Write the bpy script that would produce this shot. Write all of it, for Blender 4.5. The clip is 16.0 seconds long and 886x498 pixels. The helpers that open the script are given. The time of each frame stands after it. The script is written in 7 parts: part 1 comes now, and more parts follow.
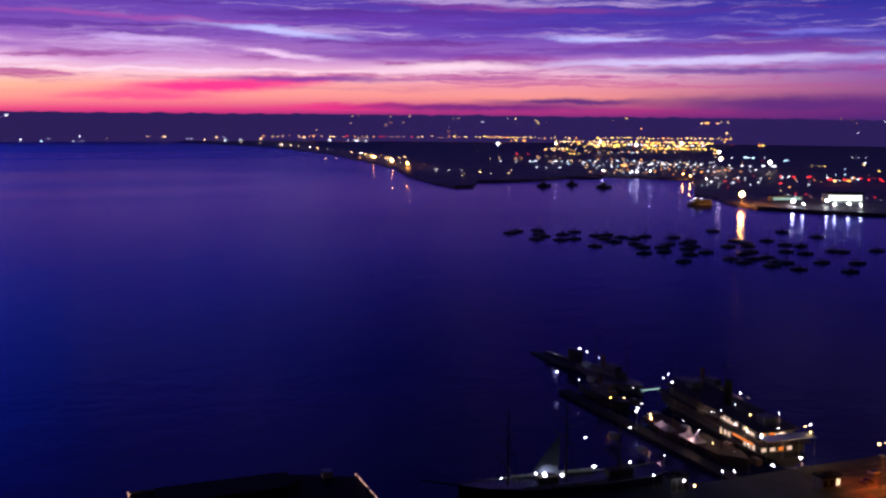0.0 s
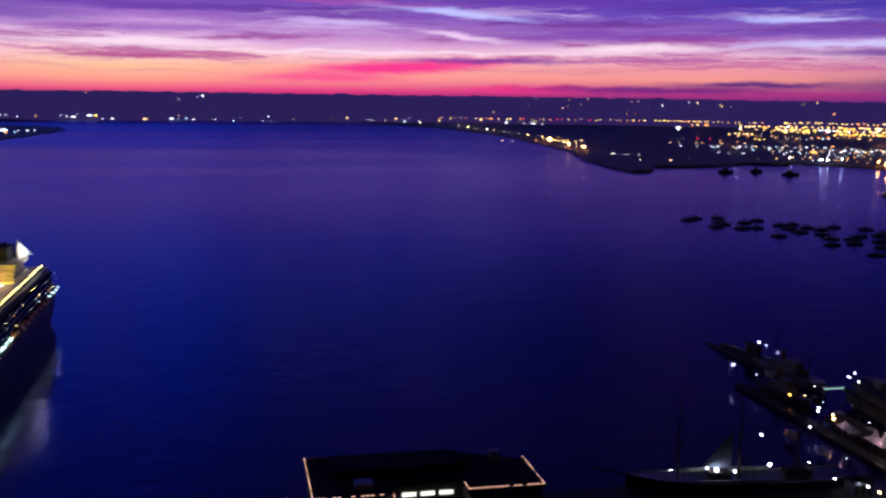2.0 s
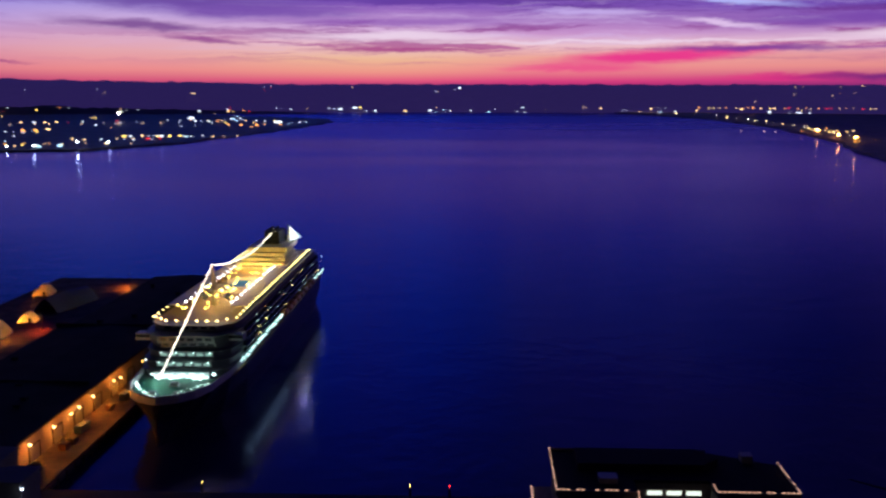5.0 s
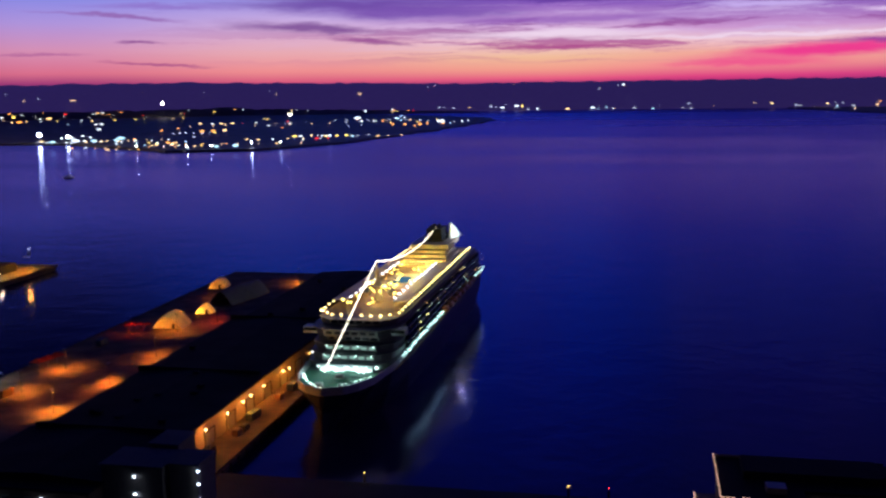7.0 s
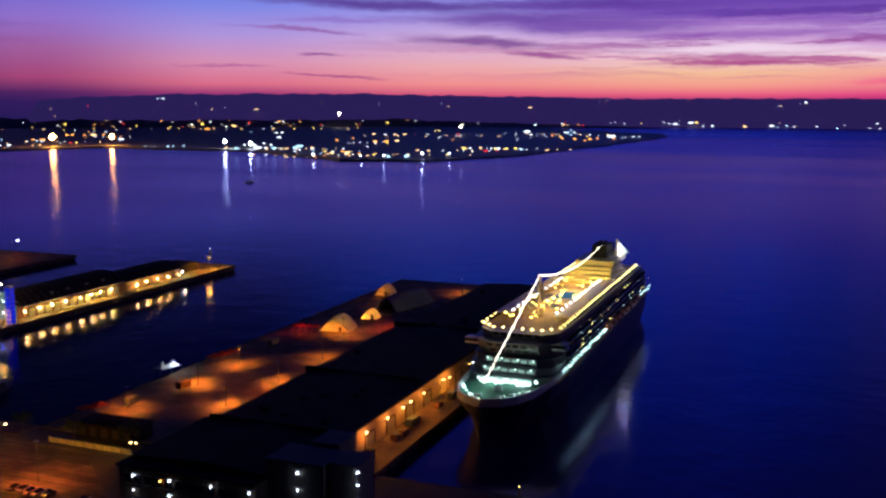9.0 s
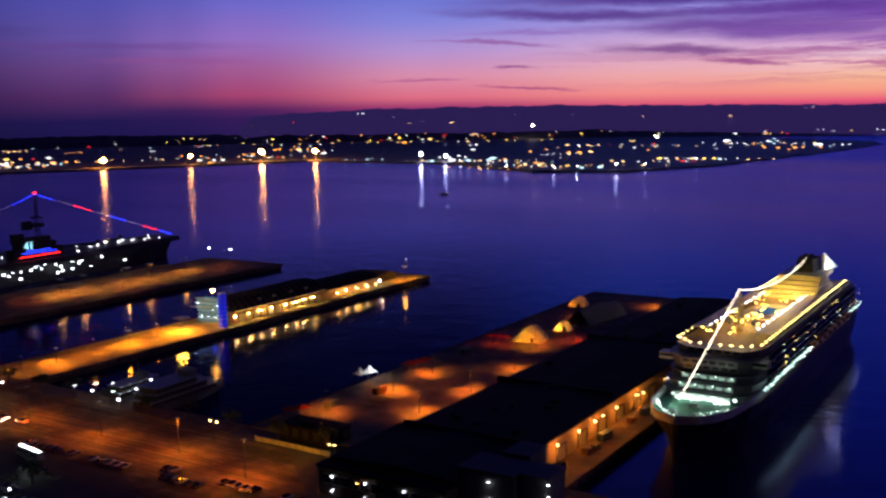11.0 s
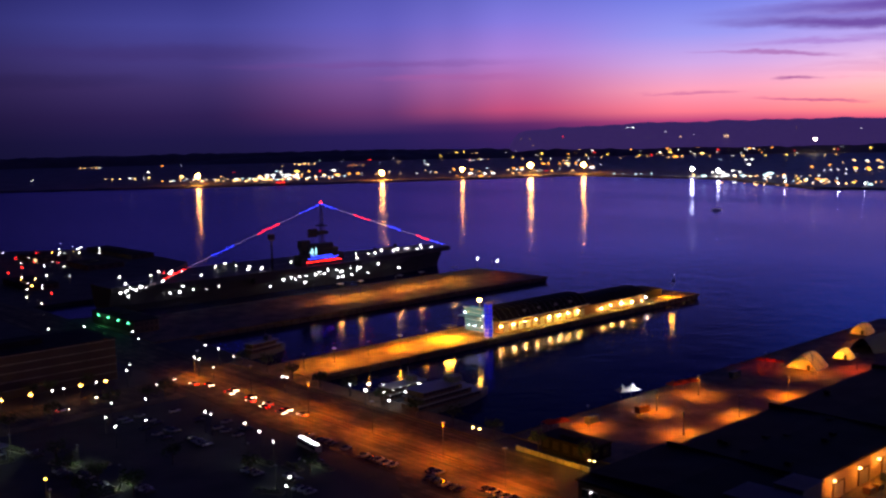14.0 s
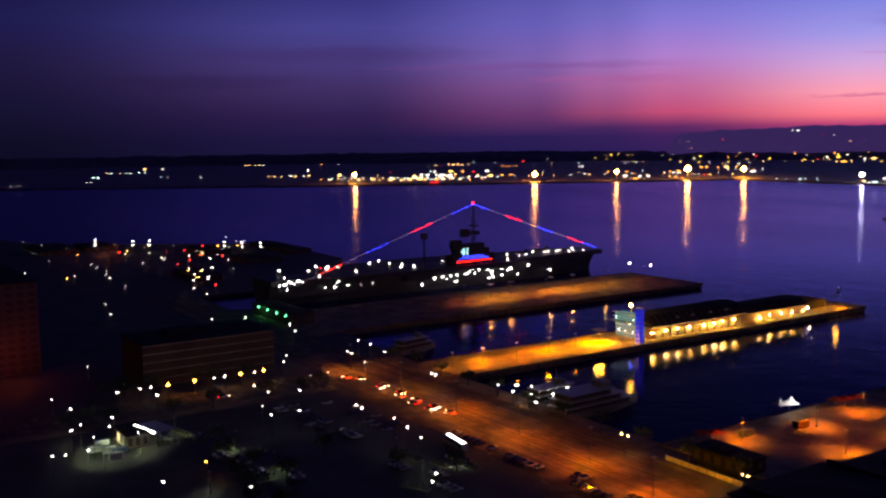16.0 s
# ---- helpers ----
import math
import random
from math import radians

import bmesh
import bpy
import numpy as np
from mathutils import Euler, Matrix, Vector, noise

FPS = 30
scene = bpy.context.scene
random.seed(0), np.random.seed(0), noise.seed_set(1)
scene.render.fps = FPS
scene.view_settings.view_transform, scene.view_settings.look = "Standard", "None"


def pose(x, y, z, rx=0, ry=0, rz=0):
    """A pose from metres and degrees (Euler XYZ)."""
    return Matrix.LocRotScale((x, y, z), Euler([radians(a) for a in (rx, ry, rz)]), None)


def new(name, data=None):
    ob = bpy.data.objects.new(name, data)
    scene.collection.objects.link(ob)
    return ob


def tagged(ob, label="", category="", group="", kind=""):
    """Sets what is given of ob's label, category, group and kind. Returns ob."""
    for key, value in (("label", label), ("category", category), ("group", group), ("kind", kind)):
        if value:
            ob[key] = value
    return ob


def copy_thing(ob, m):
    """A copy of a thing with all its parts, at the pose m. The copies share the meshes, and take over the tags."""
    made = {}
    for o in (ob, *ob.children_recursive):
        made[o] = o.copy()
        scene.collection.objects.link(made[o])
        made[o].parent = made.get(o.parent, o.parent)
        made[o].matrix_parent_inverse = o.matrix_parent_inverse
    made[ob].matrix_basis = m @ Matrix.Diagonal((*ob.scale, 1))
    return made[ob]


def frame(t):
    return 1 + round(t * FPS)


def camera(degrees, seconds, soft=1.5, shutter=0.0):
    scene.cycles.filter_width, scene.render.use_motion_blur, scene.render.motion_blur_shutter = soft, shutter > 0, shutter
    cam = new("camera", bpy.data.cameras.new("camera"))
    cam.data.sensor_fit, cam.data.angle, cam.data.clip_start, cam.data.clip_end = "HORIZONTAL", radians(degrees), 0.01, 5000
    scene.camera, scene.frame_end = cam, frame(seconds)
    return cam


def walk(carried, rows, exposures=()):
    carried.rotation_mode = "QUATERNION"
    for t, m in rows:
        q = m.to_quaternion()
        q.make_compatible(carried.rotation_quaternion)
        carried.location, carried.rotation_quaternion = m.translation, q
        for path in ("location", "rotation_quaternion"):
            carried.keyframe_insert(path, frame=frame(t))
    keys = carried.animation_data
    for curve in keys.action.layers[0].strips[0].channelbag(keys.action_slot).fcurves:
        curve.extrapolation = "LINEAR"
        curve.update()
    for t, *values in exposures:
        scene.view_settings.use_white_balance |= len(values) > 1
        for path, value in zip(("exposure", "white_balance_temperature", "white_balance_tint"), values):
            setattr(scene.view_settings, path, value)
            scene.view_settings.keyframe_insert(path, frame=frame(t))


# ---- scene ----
# The eye turns on the spot at a balcony rail, 110 m above the harbour. Piers run along +Y, the waterfront along X.
LENS, EYE, REACH = 47.92, 110.0, 0.35
cam = camera(LENS, 16.0, soft=2.4, shutter=0.5)
ROWS = [
    (0.0, -22.07, -7.48, -0.37),
    (0.5, -19.99, -7.56, -0.78),
    (1.0, -17.34, -7.89, -1.15),
    (1.5, -14.15, -8.20, -0.78),
    (2.0, -12.00, -8.56, -0.73),
    (2.5, -9.59, -8.38, -0.52),
    (3.0, -7.02, -8.36, -1.21),
    (3.5, -4.22, -9.05, -0.85),
    (4.0, -1.70, -9.25, -0.97),
    (4.5, -0.08, -9.42, -0.60),
    (5.0, 2.35, -9.18, -0.05),
    (7.5, 14.11, -9.09, 0.61),
    (8.0, 16.96, -8.76, 0.26),
    (8.5, 19.40, -8.61, 0.16),
    (9.0, 21.21, -8.39, -0.08),
    (11.5, 35.03, -7.43, 1.22),
    (12.0, 37.66, -7.29, 1.21),
    (12.5, 40.39, -7.39, 1.06),
    (13.0, 42.44, -7.21, 0.74),
    (13.5, 45.01, -7.01, 1.28),
    (14.0, 47.46, -6.56, 1.19),
    (14.5, 49.06, -6.47, 0.69),
    (15.0, 52.41, -6.22, 0.62),
    (15.5, 54.58, -5.95, 0.84),
    (16.0, 56.23, -6.35, 0.72),
]
walk(cam, [(t, pose(-REACH * math.sin(radians(yaw)), REACH * math.cos(radians(yaw)), EYE, 90 + pitch, roll, yaw))
           for t, yaw, pitch, roll in ROWS],
     exposures=((0.0, 0.08, 6250, 14), (1.5, 0.13, 6150, 9), (3.0, -0.16, 6000, 8), (5.5, -0.14, 5830, 4), (8.0, -0.06, 5800, 2), (11.0, -0.1, 6550, 7), (12.0, 0.03, 6850, 8), (13.0, 0.3, 7050, 6), (14.5, 0.4, 7500, 7), (16.0, 0.36, 8200, 8)))


# ---- dusk sky ----
def lin(r, g, b):
    return tuple(((c / 255 + 0.055) / 1.055) ** 2.4 if c > 10 else c / 255 / 12.92 for c in (r, g, b)) + (1.0,)


world = bpy.data.worlds.new("dusk_sky")
scene.world = world
world.use_nodes = True
wn, wl = world.node_tree.nodes, world.node_tree.links
wn.clear()


def wire(tree, kind, *ins, **props):
    """A node of the tree with its inputs filled by values or sockets; returns its first output."""
    node = tree.nodes.new(kind)
    if "operation" in props:
        node.operation = props["operation"]
    if "interpolation_type" in props:
        node.interpolation_type = props["interpolation_type"]
    for i, v in enumerate(ins):
        if v is None:
            continue
        if isinstance(v, bpy.types.NodeSocket):
            tree.links.new(v, node.inputs[i])
        else:
            node.inputs[i].default_value = v
    return node.outputs[0]


def wm(op, a, b=None, c=None):
    return wire(world.node_tree, "ShaderNodeMath", a, b, c, operation=op)


def wstep(v, lo, hi, a=0.0, b=1.0):
    return wire(world.node_tree, "ShaderNodeMapRange", v, lo, hi, a, b, interpolation_type="SMOOTHSTEP")


def wmix(f, a, b, mode="MIX"):
    node = wn.new("ShaderNodeMix")
    node.data_type, node.blend_type = "RGBA", mode
    for i, v in ((0, f), (6, a), (7, b)):
        if isinstance(v, bpy.types.NodeSocket):
            wl.new(v, node.inputs[i])
        else:
            node.inputs[i].default_value = v
    return node.outputs[2]


gen = wn.new("ShaderNodeTexCoord").outputs["Generated"]
sep = wn.new("ShaderNodeSeparateXYZ")
wl.new(gen, sep.inputs[0])
AZ = wm("MULTIPLY", wm("ARCTAN2", wm("MULTIPLY", sep.outputs[0], -1.0), sep.outputs[1]), 57.29578)
EL = wm("MULTIPLY", wm("ARCSINE", sep.outputs[2]), 57.29578)


def wnoise(ka, ke, scale, detail, rough, shift=0.0, az=None, el=None):
    v = wire(world.node_tree, "ShaderNodeCombineXYZ", wm("MULTIPLY", az or AZ, ka), wm("MULTIPLY", el or EL, ke), shift)
    node = wn.new("ShaderNodeTexNoise")
    wl.new(v, node.inputs["Vector"])
    node.inputs["Scale"].default_value, node.inputs["Detail"].default_value = scale, detail
    node.inputs["Roughness"].default_value = rough
    return node.outputs[0]


# slow wander of the cloud edges
WAZ = wm("MULTIPLY_ADD", wm("SUBTRACT", wnoise(0.16, 0.8, 1.0, 4, 0.6), 0.5), 9.0, AZ)
WEL = wm("MULTIPLY_ADD", wm("SUBTRACT", wnoise(0.22, 0.9, 1.0, 5, 0.62, 7.0), 0.5), 0.9, EL)


def sky_column(stops, gain=1.0, lift=1.0):
    """The clear sky's colours up one azimuth: elevation in degrees, then sRGB. gain: how much brighter it gets overhead; lift: overall."""
    node = wn.new("ShaderNodeValToRGB")
    ramp = node.color_ramp
    ramp.interpolation = "LINEAR"
    while len(ramp.elements) < len(stops):
        ramp.elements.new(0.5)
    for e, (el, r, g, b) in zip(ramp.elements, stops):
        e.position, e.color = (el + 2.0) / 20.0, [c * lift * (1.0 + (gain - 1.0) * min(1.0, max(0.0, el - 5.0) / 5.0)) for c in lin(r, g, b)[:3]] + [1.0]
    wl.new(wm("MULTIPLY_ADD", EL, 0.05, 0.1), node.inputs[0])
    return node.outputs[0]


COLUMNS = []
COLUMNS.append((-48, sky_column([(-1, 36, 26, 92), (0, 74, 38, 112), (0.8, 104, 44, 118), (1.7, 150, 82, 140), (2.5, 140, 90, 164), (3.3, 150, 128, 200), (4.5, 74, 64, 168), (6.5, 46, 48, 156), (8, 20, 34, 142), (13, 5, 19, 108), (18, 3, 13, 94)], 0.6)))
COLUMNS.append((-26, sky_column([(-1, 42, 27, 94), (0, 104, 38, 114), (0.5, 190, 58, 128), (1.2, 246, 150, 142), (1.8, 240, 152, 160), (2.6, 240, 190, 214), (3.4, 166, 108, 188), (4.6, 104, 70, 176), (6.6, 76, 58, 170), (8, 18, 46, 160), (13, 3, 31, 132), (18, 1, 24, 114)], 0.6)))
COLUMNS.append((-4, sky_column([(-1, 44, 26, 92), (0, 150, 34, 104), (0.4, 232, 66, 128), (1, 254, 140, 142), (1.7, 254, 172, 152), (2.4, 252, 200, 206), (3, 214, 152, 204), (4.4, 142, 92, 184), (6.3, 104, 70, 176), (7.6, 32, 78, 199), (13, 3, 58, 190), (18, 1, 44, 168)], 0.92)))
COLUMNS.append((6, sky_column([(-1, 42, 26, 92), (0, 130, 36, 104), (0.4, 242, 92, 128), (0.9, 255, 158, 138), (1.6, 255, 192, 152), (2.4, 253, 202, 204), (3, 240, 192, 224), (4.4, 168, 112, 196), (6.3, 116, 82, 186), (8.2, 40, 105, 222), (13, 4, 72, 218), (18, 2, 54, 196)], 1.3)))
COLUMNS.append((20, sky_column([(-1, 40, 26, 90), (0, 96, 35, 104), (0.4, 226, 89, 124), (1, 251, 145, 142), (2, 246, 172, 174), (3.2, 228, 180, 214), (4.8, 172, 153, 228), (7, 120, 126, 226), (9.5, 39, 110, 222), (13, 6, 70, 190), (18, 2, 50, 166)], 1.2)))
COLUMNS.append((33, sky_column([(-1, 42, 28, 92), (0, 76, 33, 102), (0.5, 176, 66, 122), (1, 236, 116, 142), (2.2, 232, 151, 184), (3.6, 192, 156, 224), (5.2, 142, 143, 236), (7.5, 102, 118, 230), (9.5, 67, 63, 122), (13, 21, 33, 92), (18, 9, 20, 80)], 0.85, 0.93)))
COLUMNS.append((43.5, sky_column([(-1, 42, 27, 87), (0, 54, 29, 91), (0.5, 84, 37, 97), (1.3, 172, 70, 117), (2.8, 168, 95, 156), (4.4, 152, 114, 202), (6.2, 121, 112, 216), (8, 96, 106, 212), (10, 71, 79, 107), (13, 34, 39, 79), (18, 15, 27, 68)], 0.7)))
COLUMNS.append((47.2, sky_column([(-1, 34, 24, 80), (0, 42, 26, 85), (0.5, 62, 33, 92), (1.3, 132, 60, 110), (2.8, 142, 84, 149), (4.4, 128, 98, 183), (6.2, 104, 97, 196), (8, 88, 94, 197), (10, 66, 72, 104), (13, 32, 36, 77), (18, 15, 23, 65)], 0.6, 1.04)))
COLUMNS.append((51, sky_column([(-1, 28, 21, 74), (0, 32, 23, 78), (1.3, 84, 44, 99), (2.8, 102, 65, 130), (4.4, 98, 79, 159), (6.2, 86, 82, 177), (8, 78, 81, 180), (13, 30, 33, 74), (18, 15, 19, 61)], 0.55, 1.14)))
COLUMNS.append((61, sky_column([(-1, 20, 17, 56), (0, 23, 18, 61), (1.3, 36, 24, 71), (2.8, 50, 37, 90), (4.4, 56, 48, 114), (6.2, 58, 58, 138), (8, 48, 50, 132), (13, 23, 24, 54), (18, 13, 15, 42)], 0.55, 1.16)))
COLUMNS.append((80, sky_column([(-1, 11, 11, 38), (0, 13, 12, 40), (2, 20, 18, 54), (4, 28, 23, 65), (6.5, 29, 28, 87), (13, 17, 18, 42), (18, 11, 11, 34)], 0.75, 0.85)))
CLEAR = COLUMNS[0][1]
for (a0, _), (a1, col) in zip(COLUMNS, COLUMNS[1:]):
    CLEAR = wmix(wstep(AZ, a0, a1), CLEAR, col)

# streaky cloud deck: thick to the right of the afterglow, thinning out to clear sky on the other side
deck = wstep(AZ, 34.0, 4.0)
streak = wnoise(0.055, 1.15, 1.0, 8, 0.66, 3.0, WAZ, WEL)
bright = wm("MULTIPLY", wm("MULTIPLY", wstep(streak, 0.54, 0.66), deck), wstep(EL, 1.4, 3.0))
dark = wm("MULTIPLY", wm("MULTIPLY", wstep(streak, 0.5, 0.39), deck), wstep(EL, 0.9, 2.4))
fine = wnoise(0.11, 2.8, 1.0, 6, 0.62, 11.0, WAZ, WEL)
veil = wmix(wstep(EL, 1.5, 5.0), lin(190, 76, 146), lin(90, 48, 146))
SKY = wmix(wm("MULTIPLY", dark, 0.8), CLEAR, veil)
SKY = wmix(wm("MULTIPLY", bright, 0.5), SKY, lin(232, 196, 238))
SKY = wmix(wm("MULTIPLY", wm("MULTIPLY", wstep(fine, 0.55, 0.7), deck), wm("MULTIPLY", wstep(EL, 0.7, 2.2), 0.45)), SKY, veil)
SKY = wmix(wm("MULTIPLY", wm("MULTIPLY", wstep(fine, 0.46, 0.3), deck), wm("MULTIPLY", wstep(EL, 1.8, 3.2), 0.28)), SKY, lin(236, 200, 238))


def cloud(az, el, ra, re, colour, amount, slope=0.0):
    """One long cloud bank with ragged edges, at an azimuth and elevation, on top of the sky so far; slope: its rise per degree."""
    global SKY
    off = wm("SUBTRACT", CAZ, az)
    dx = wm("DIVIDE", off, ra)
    dy = wm("DIVIDE", wm("MULTIPLY_ADD", off, -slope, wm("SUBTRACT", CEL, el)), re)
    dist = wm("SQRT", wm("ADD", wm("MULTIPLY", dx, dx), wm("MULTIPLY", dy, dy)))
    SKY = wmix(wm("MULTIPLY", wstep(dist, 1.35, 0.2), amount), SKY, lin(*colour))


CAZ = wm("MULTIPLY_ADD", wm("SUBTRACT", wnoise(0.16, 0.8, 1.0, 4, 0.6), 0.5), 5.0, AZ)
CEL = wm("MULTIPLY_ADD", wm("SUBTRACT", wnoise(0.3, 1.1, 1.0, 5, 0.62, 7.0), 0.5), 0.75, EL)
HOT, PLUM, MAUVE, PALE, ICE = (248, 48, 140), (92, 42, 120), (112, 68, 168), (255, 218, 232), (196, 194, 252)
# the purple deck overhead of the afterglow
cloud(2, 5.6, 12, 0.7, (104, 62, 168), 0.8)
cloud(8, 4.9, 10, 0.5, (112, 68, 170), 0.75)
cloud(13, 4.2, 7, 0.45, (122, 74, 170), 0.85)
cloud(17, 4.6, 7, 0.34, (112, 68, 160), 0.85)
cloud(19, 6.2, 12, 0.5, (86, 54, 146), 0.95)
cloud(14, 5.3, 8, 0.3, (100, 60, 156), 0.85)
cloud(24.5, 5.35, 8, 0.4, (92, 58, 146), 0.9, 0.045)
cloud(29, 3.95, 3.6, 0.12, (150, 92, 164), 0.75, 0.08)
cloud(19, 3.35, 4.5, 0.28, (124, 68, 144), 0.85, 0.06)
cloud(27, 4.5, 4, 0.16, (150, 112, 196), 0.7)
cloud(-20, 5.4, 9, 0.45, (104, 58, 168), 0.7)
cloud(-34, 5.4, 10, 0.5, (66, 54, 164), 0.7)
cloud(-20, 3.6, 8, 0.35, (122, 66, 168), 0.75)
cloud(-33, 3.75, 9, 0.28, (110, 66, 168), 0.8)
cloud(6, 3.65, 9, 0.28, (156, 96, 184), 0.75)
cloud(-5, 5.35, 9, 0.16, (168, 84, 170), 0.7, 0.03)
cloud(-26, 6.1, 8, 0.18, (138, 62, 150), 0.7, 0.03)
# bright gaps
cloud(-12.8, 4.75, 4.4, 0.22, ICE, 0.95, 0.085)
cloud(-5.8, 4.2, 3.0, 0.2, (214, 180, 236), 0.9, 0.03)
cloud(-13.2, 3.5, 2.8, 0.17, (246, 206, 240), 0.9, 0.08)
cloud(-30.8, 4.4, 3.8, 0.16, ICE, 0.9, 0.02)
cloud(-42, 4.7, 3.5, 0.16, (130, 124, 224), 0.7)
cloud(-8, 2.55, 15, 0.1, PALE, 0.9)
cloud(-22.5, 2.85, 5, 0.25, PALE, 0.95, -0.02)
cloud(-36, 3.2, 9, 0.22, (214, 200, 244), 0.9, -0.02)
cloud(5, 2.85, 7, 0.28, (255, 222, 236), 0.8)
# lit and dark banks near the horizon
cloud(-9.5, 1.72, 6.5, 0.48, HOT, 0.95, -0.06)
cloud(-5.2, 1.08, 4.5, 0.22, (250, 84, 140), 0.85)
cloud(-16.8, 0.62, 5, 0.24, (240, 52, 132), 0.9)
cloud(-14.5, 2.15, 5.5, 0.2, (134, 62, 154), 0.9)
cloud(-23, 2.2, 5, 0.1, (170, 84, 160), 0.7)
cloud(-38, 2.65, 8, 0.22, (112, 64, 150), 0.85)
cloud(-24, 0.62, 8, 0.24, (120, 40, 122), 0.95)
cloud(-29, 0.95, 5, 0.22, PLUM, 0.95)
cloud(-41, 0.9, 8, 0.5, PLUM, 0.9)
cloud(4.5, 2.12, 5.5, 0.13, (180, 76, 138), 0.85)
cloud(15.6, 2.6, 2.4, 0.16, (160, 78, 146), 0.85, 0.1)
cloud(27.8, 2.6, 1.1, 0.1, (140, 70, 140), 0.8)
cloud(27, 1.5, 2.6, 0.1, (170, 74, 132), 0.8, 0.05)
cloud(33.5, 2.0, 2.6, 0.1, (170, 86, 146), 0.6)
cloud(47, 3.2, 4, 0.2, (150, 80, 150), 0.4)
cloud(63, 4.7, 9, 0.5, (50, 33, 92), 0.35)
cloud(51, 4.0, 8, 0.22, (104, 62, 138), 0.4)
cloud(70, 3.2, 7, 0.45, (30, 21, 62), 0.3)

SKY = wmix(wstep(EL, 16.0, 34.0), SKY, lin(1, 14, 80))
SKY = wmix(wstep(EL, 34.0, 62.0), SKY, lin(6, 6, 26))
BEHIND = wm("MULTIPLY", wstep(wm("ABSOLUTE", wm("SUBTRACT", AZ, 5.0)), 70.0, 120.0), wstep(EL, 75.0, 40.0))
SKY = wmix(BEHIND, SKY, lin(4, 5, 20))
background = wn.new("ShaderNodeBackground")
wl.new(SKY, background.inputs[0])
background.inputs[1].default_value = 1.0
wl.new(background.outputs[0], wn.new("ShaderNodeOutputWorld").inputs[0])


# ---- materials ----
def matter(name, rgb, rough=0.7, metal=0.0, vary=0.3, grain=0.4, scale=1.0, bump=0.2, spread=0.0, spec=0.5):
    """A surface with colour variation at two scales, fine relief and a given gloss. spread: variation from piece to piece."""
    m = bpy.data.materials.new(name)
    m.use_nodes = True
    t = m.node_tree
    b = t.nodes["Principled BSDF"]
    pos = t.nodes.new("ShaderNodeNewGeometry").outputs["Position"]

    def tex(s, d):
        n = t.nodes.new("ShaderNodeTexNoise")
        t.links.new(pos, n.inputs["Vector"])
        n.inputs["Scale"].default_value, n.inputs["Detail"].default_value = s, d
        return n.outputs[0]
    broad, fine = tex(0.07 * scale, 4), tex(1.3 * scale, 6)
    k = wire(t, "ShaderNodeMapRange", broad, 0.3, 0.7, 1.0 - vary, 1.0 + vary)
    k2 = wire(t, "ShaderNodeMapRange", fine, 0.3, 0.7, 1.0 - grain * 0.5, 1.0 + grain * 0.5)
    k = wire(t, "ShaderNodeMath", k, k2, operation="MULTIPLY")
    if spread:
        rnd = t.nodes.new("ShaderNodeObjectInfo").outputs["Random"]
        isl = t.nodes.new("ShaderNodeNewGeometry").outputs["Random Per Island"]
        both = wire(t, "ShaderNodeMath", wire(t, "ShaderNodeMath", rnd, isl, operation="ADD"), 1.0, operation="MULTIPLY")
        k = wire(t, "ShaderNodeMath", k, wire(t, "ShaderNodeMapRange", both, 0.0, 2.0, 1.0 - spread, 1.0 + spread), operation="MULTIPLY")
    col = wire(t, "ShaderNodeVectorMath", (rgb[0], rgb[1], rgb[2]), None, operation="SCALE")
    t.links.new(k, col.node.inputs["Scale"])
    t.links.new(col, b.inputs["Base Color"])
    rr = wire(t, "ShaderNodeMapRange", fine, 0.3, 0.7, max(rough - 0.12, 0.03), min(rough + 0.12, 1.0))
    t.links.new(rr, b.inputs["Roughness"])
    b.inputs["Metallic"].default_value = metal
    b.inputs["Specular IOR Level"].default_value = spec
    if bump:
        bm_node = t.nodes.new("ShaderNodeBump")
        bm_node.inputs["Strength"].default_value, bm_node.inputs["Distance"].default_value = bump, 0.05
        t.links.new(fine, bm_node.inputs["Height"])
        t.links.new(bm_node.outputs[0], b.inputs["Normal"])
    return m


def glow(name, rgb, strength, rough=0.4):
    m = bpy.data.materials.new(name)
    m.use_nodes = True
    b = m.node_tree.nodes["Principled BSDF"]
    c = lin(*rgb)
    b.inputs["Base Color"].default_value = (0.1, 0.1, 0.1, 1)
    b.inputs["Emission Color"].default_value = c
    b.inputs["Emission Strength"].default_value = strength
    b.inputs["Roughness"].default_value = rough
    return m


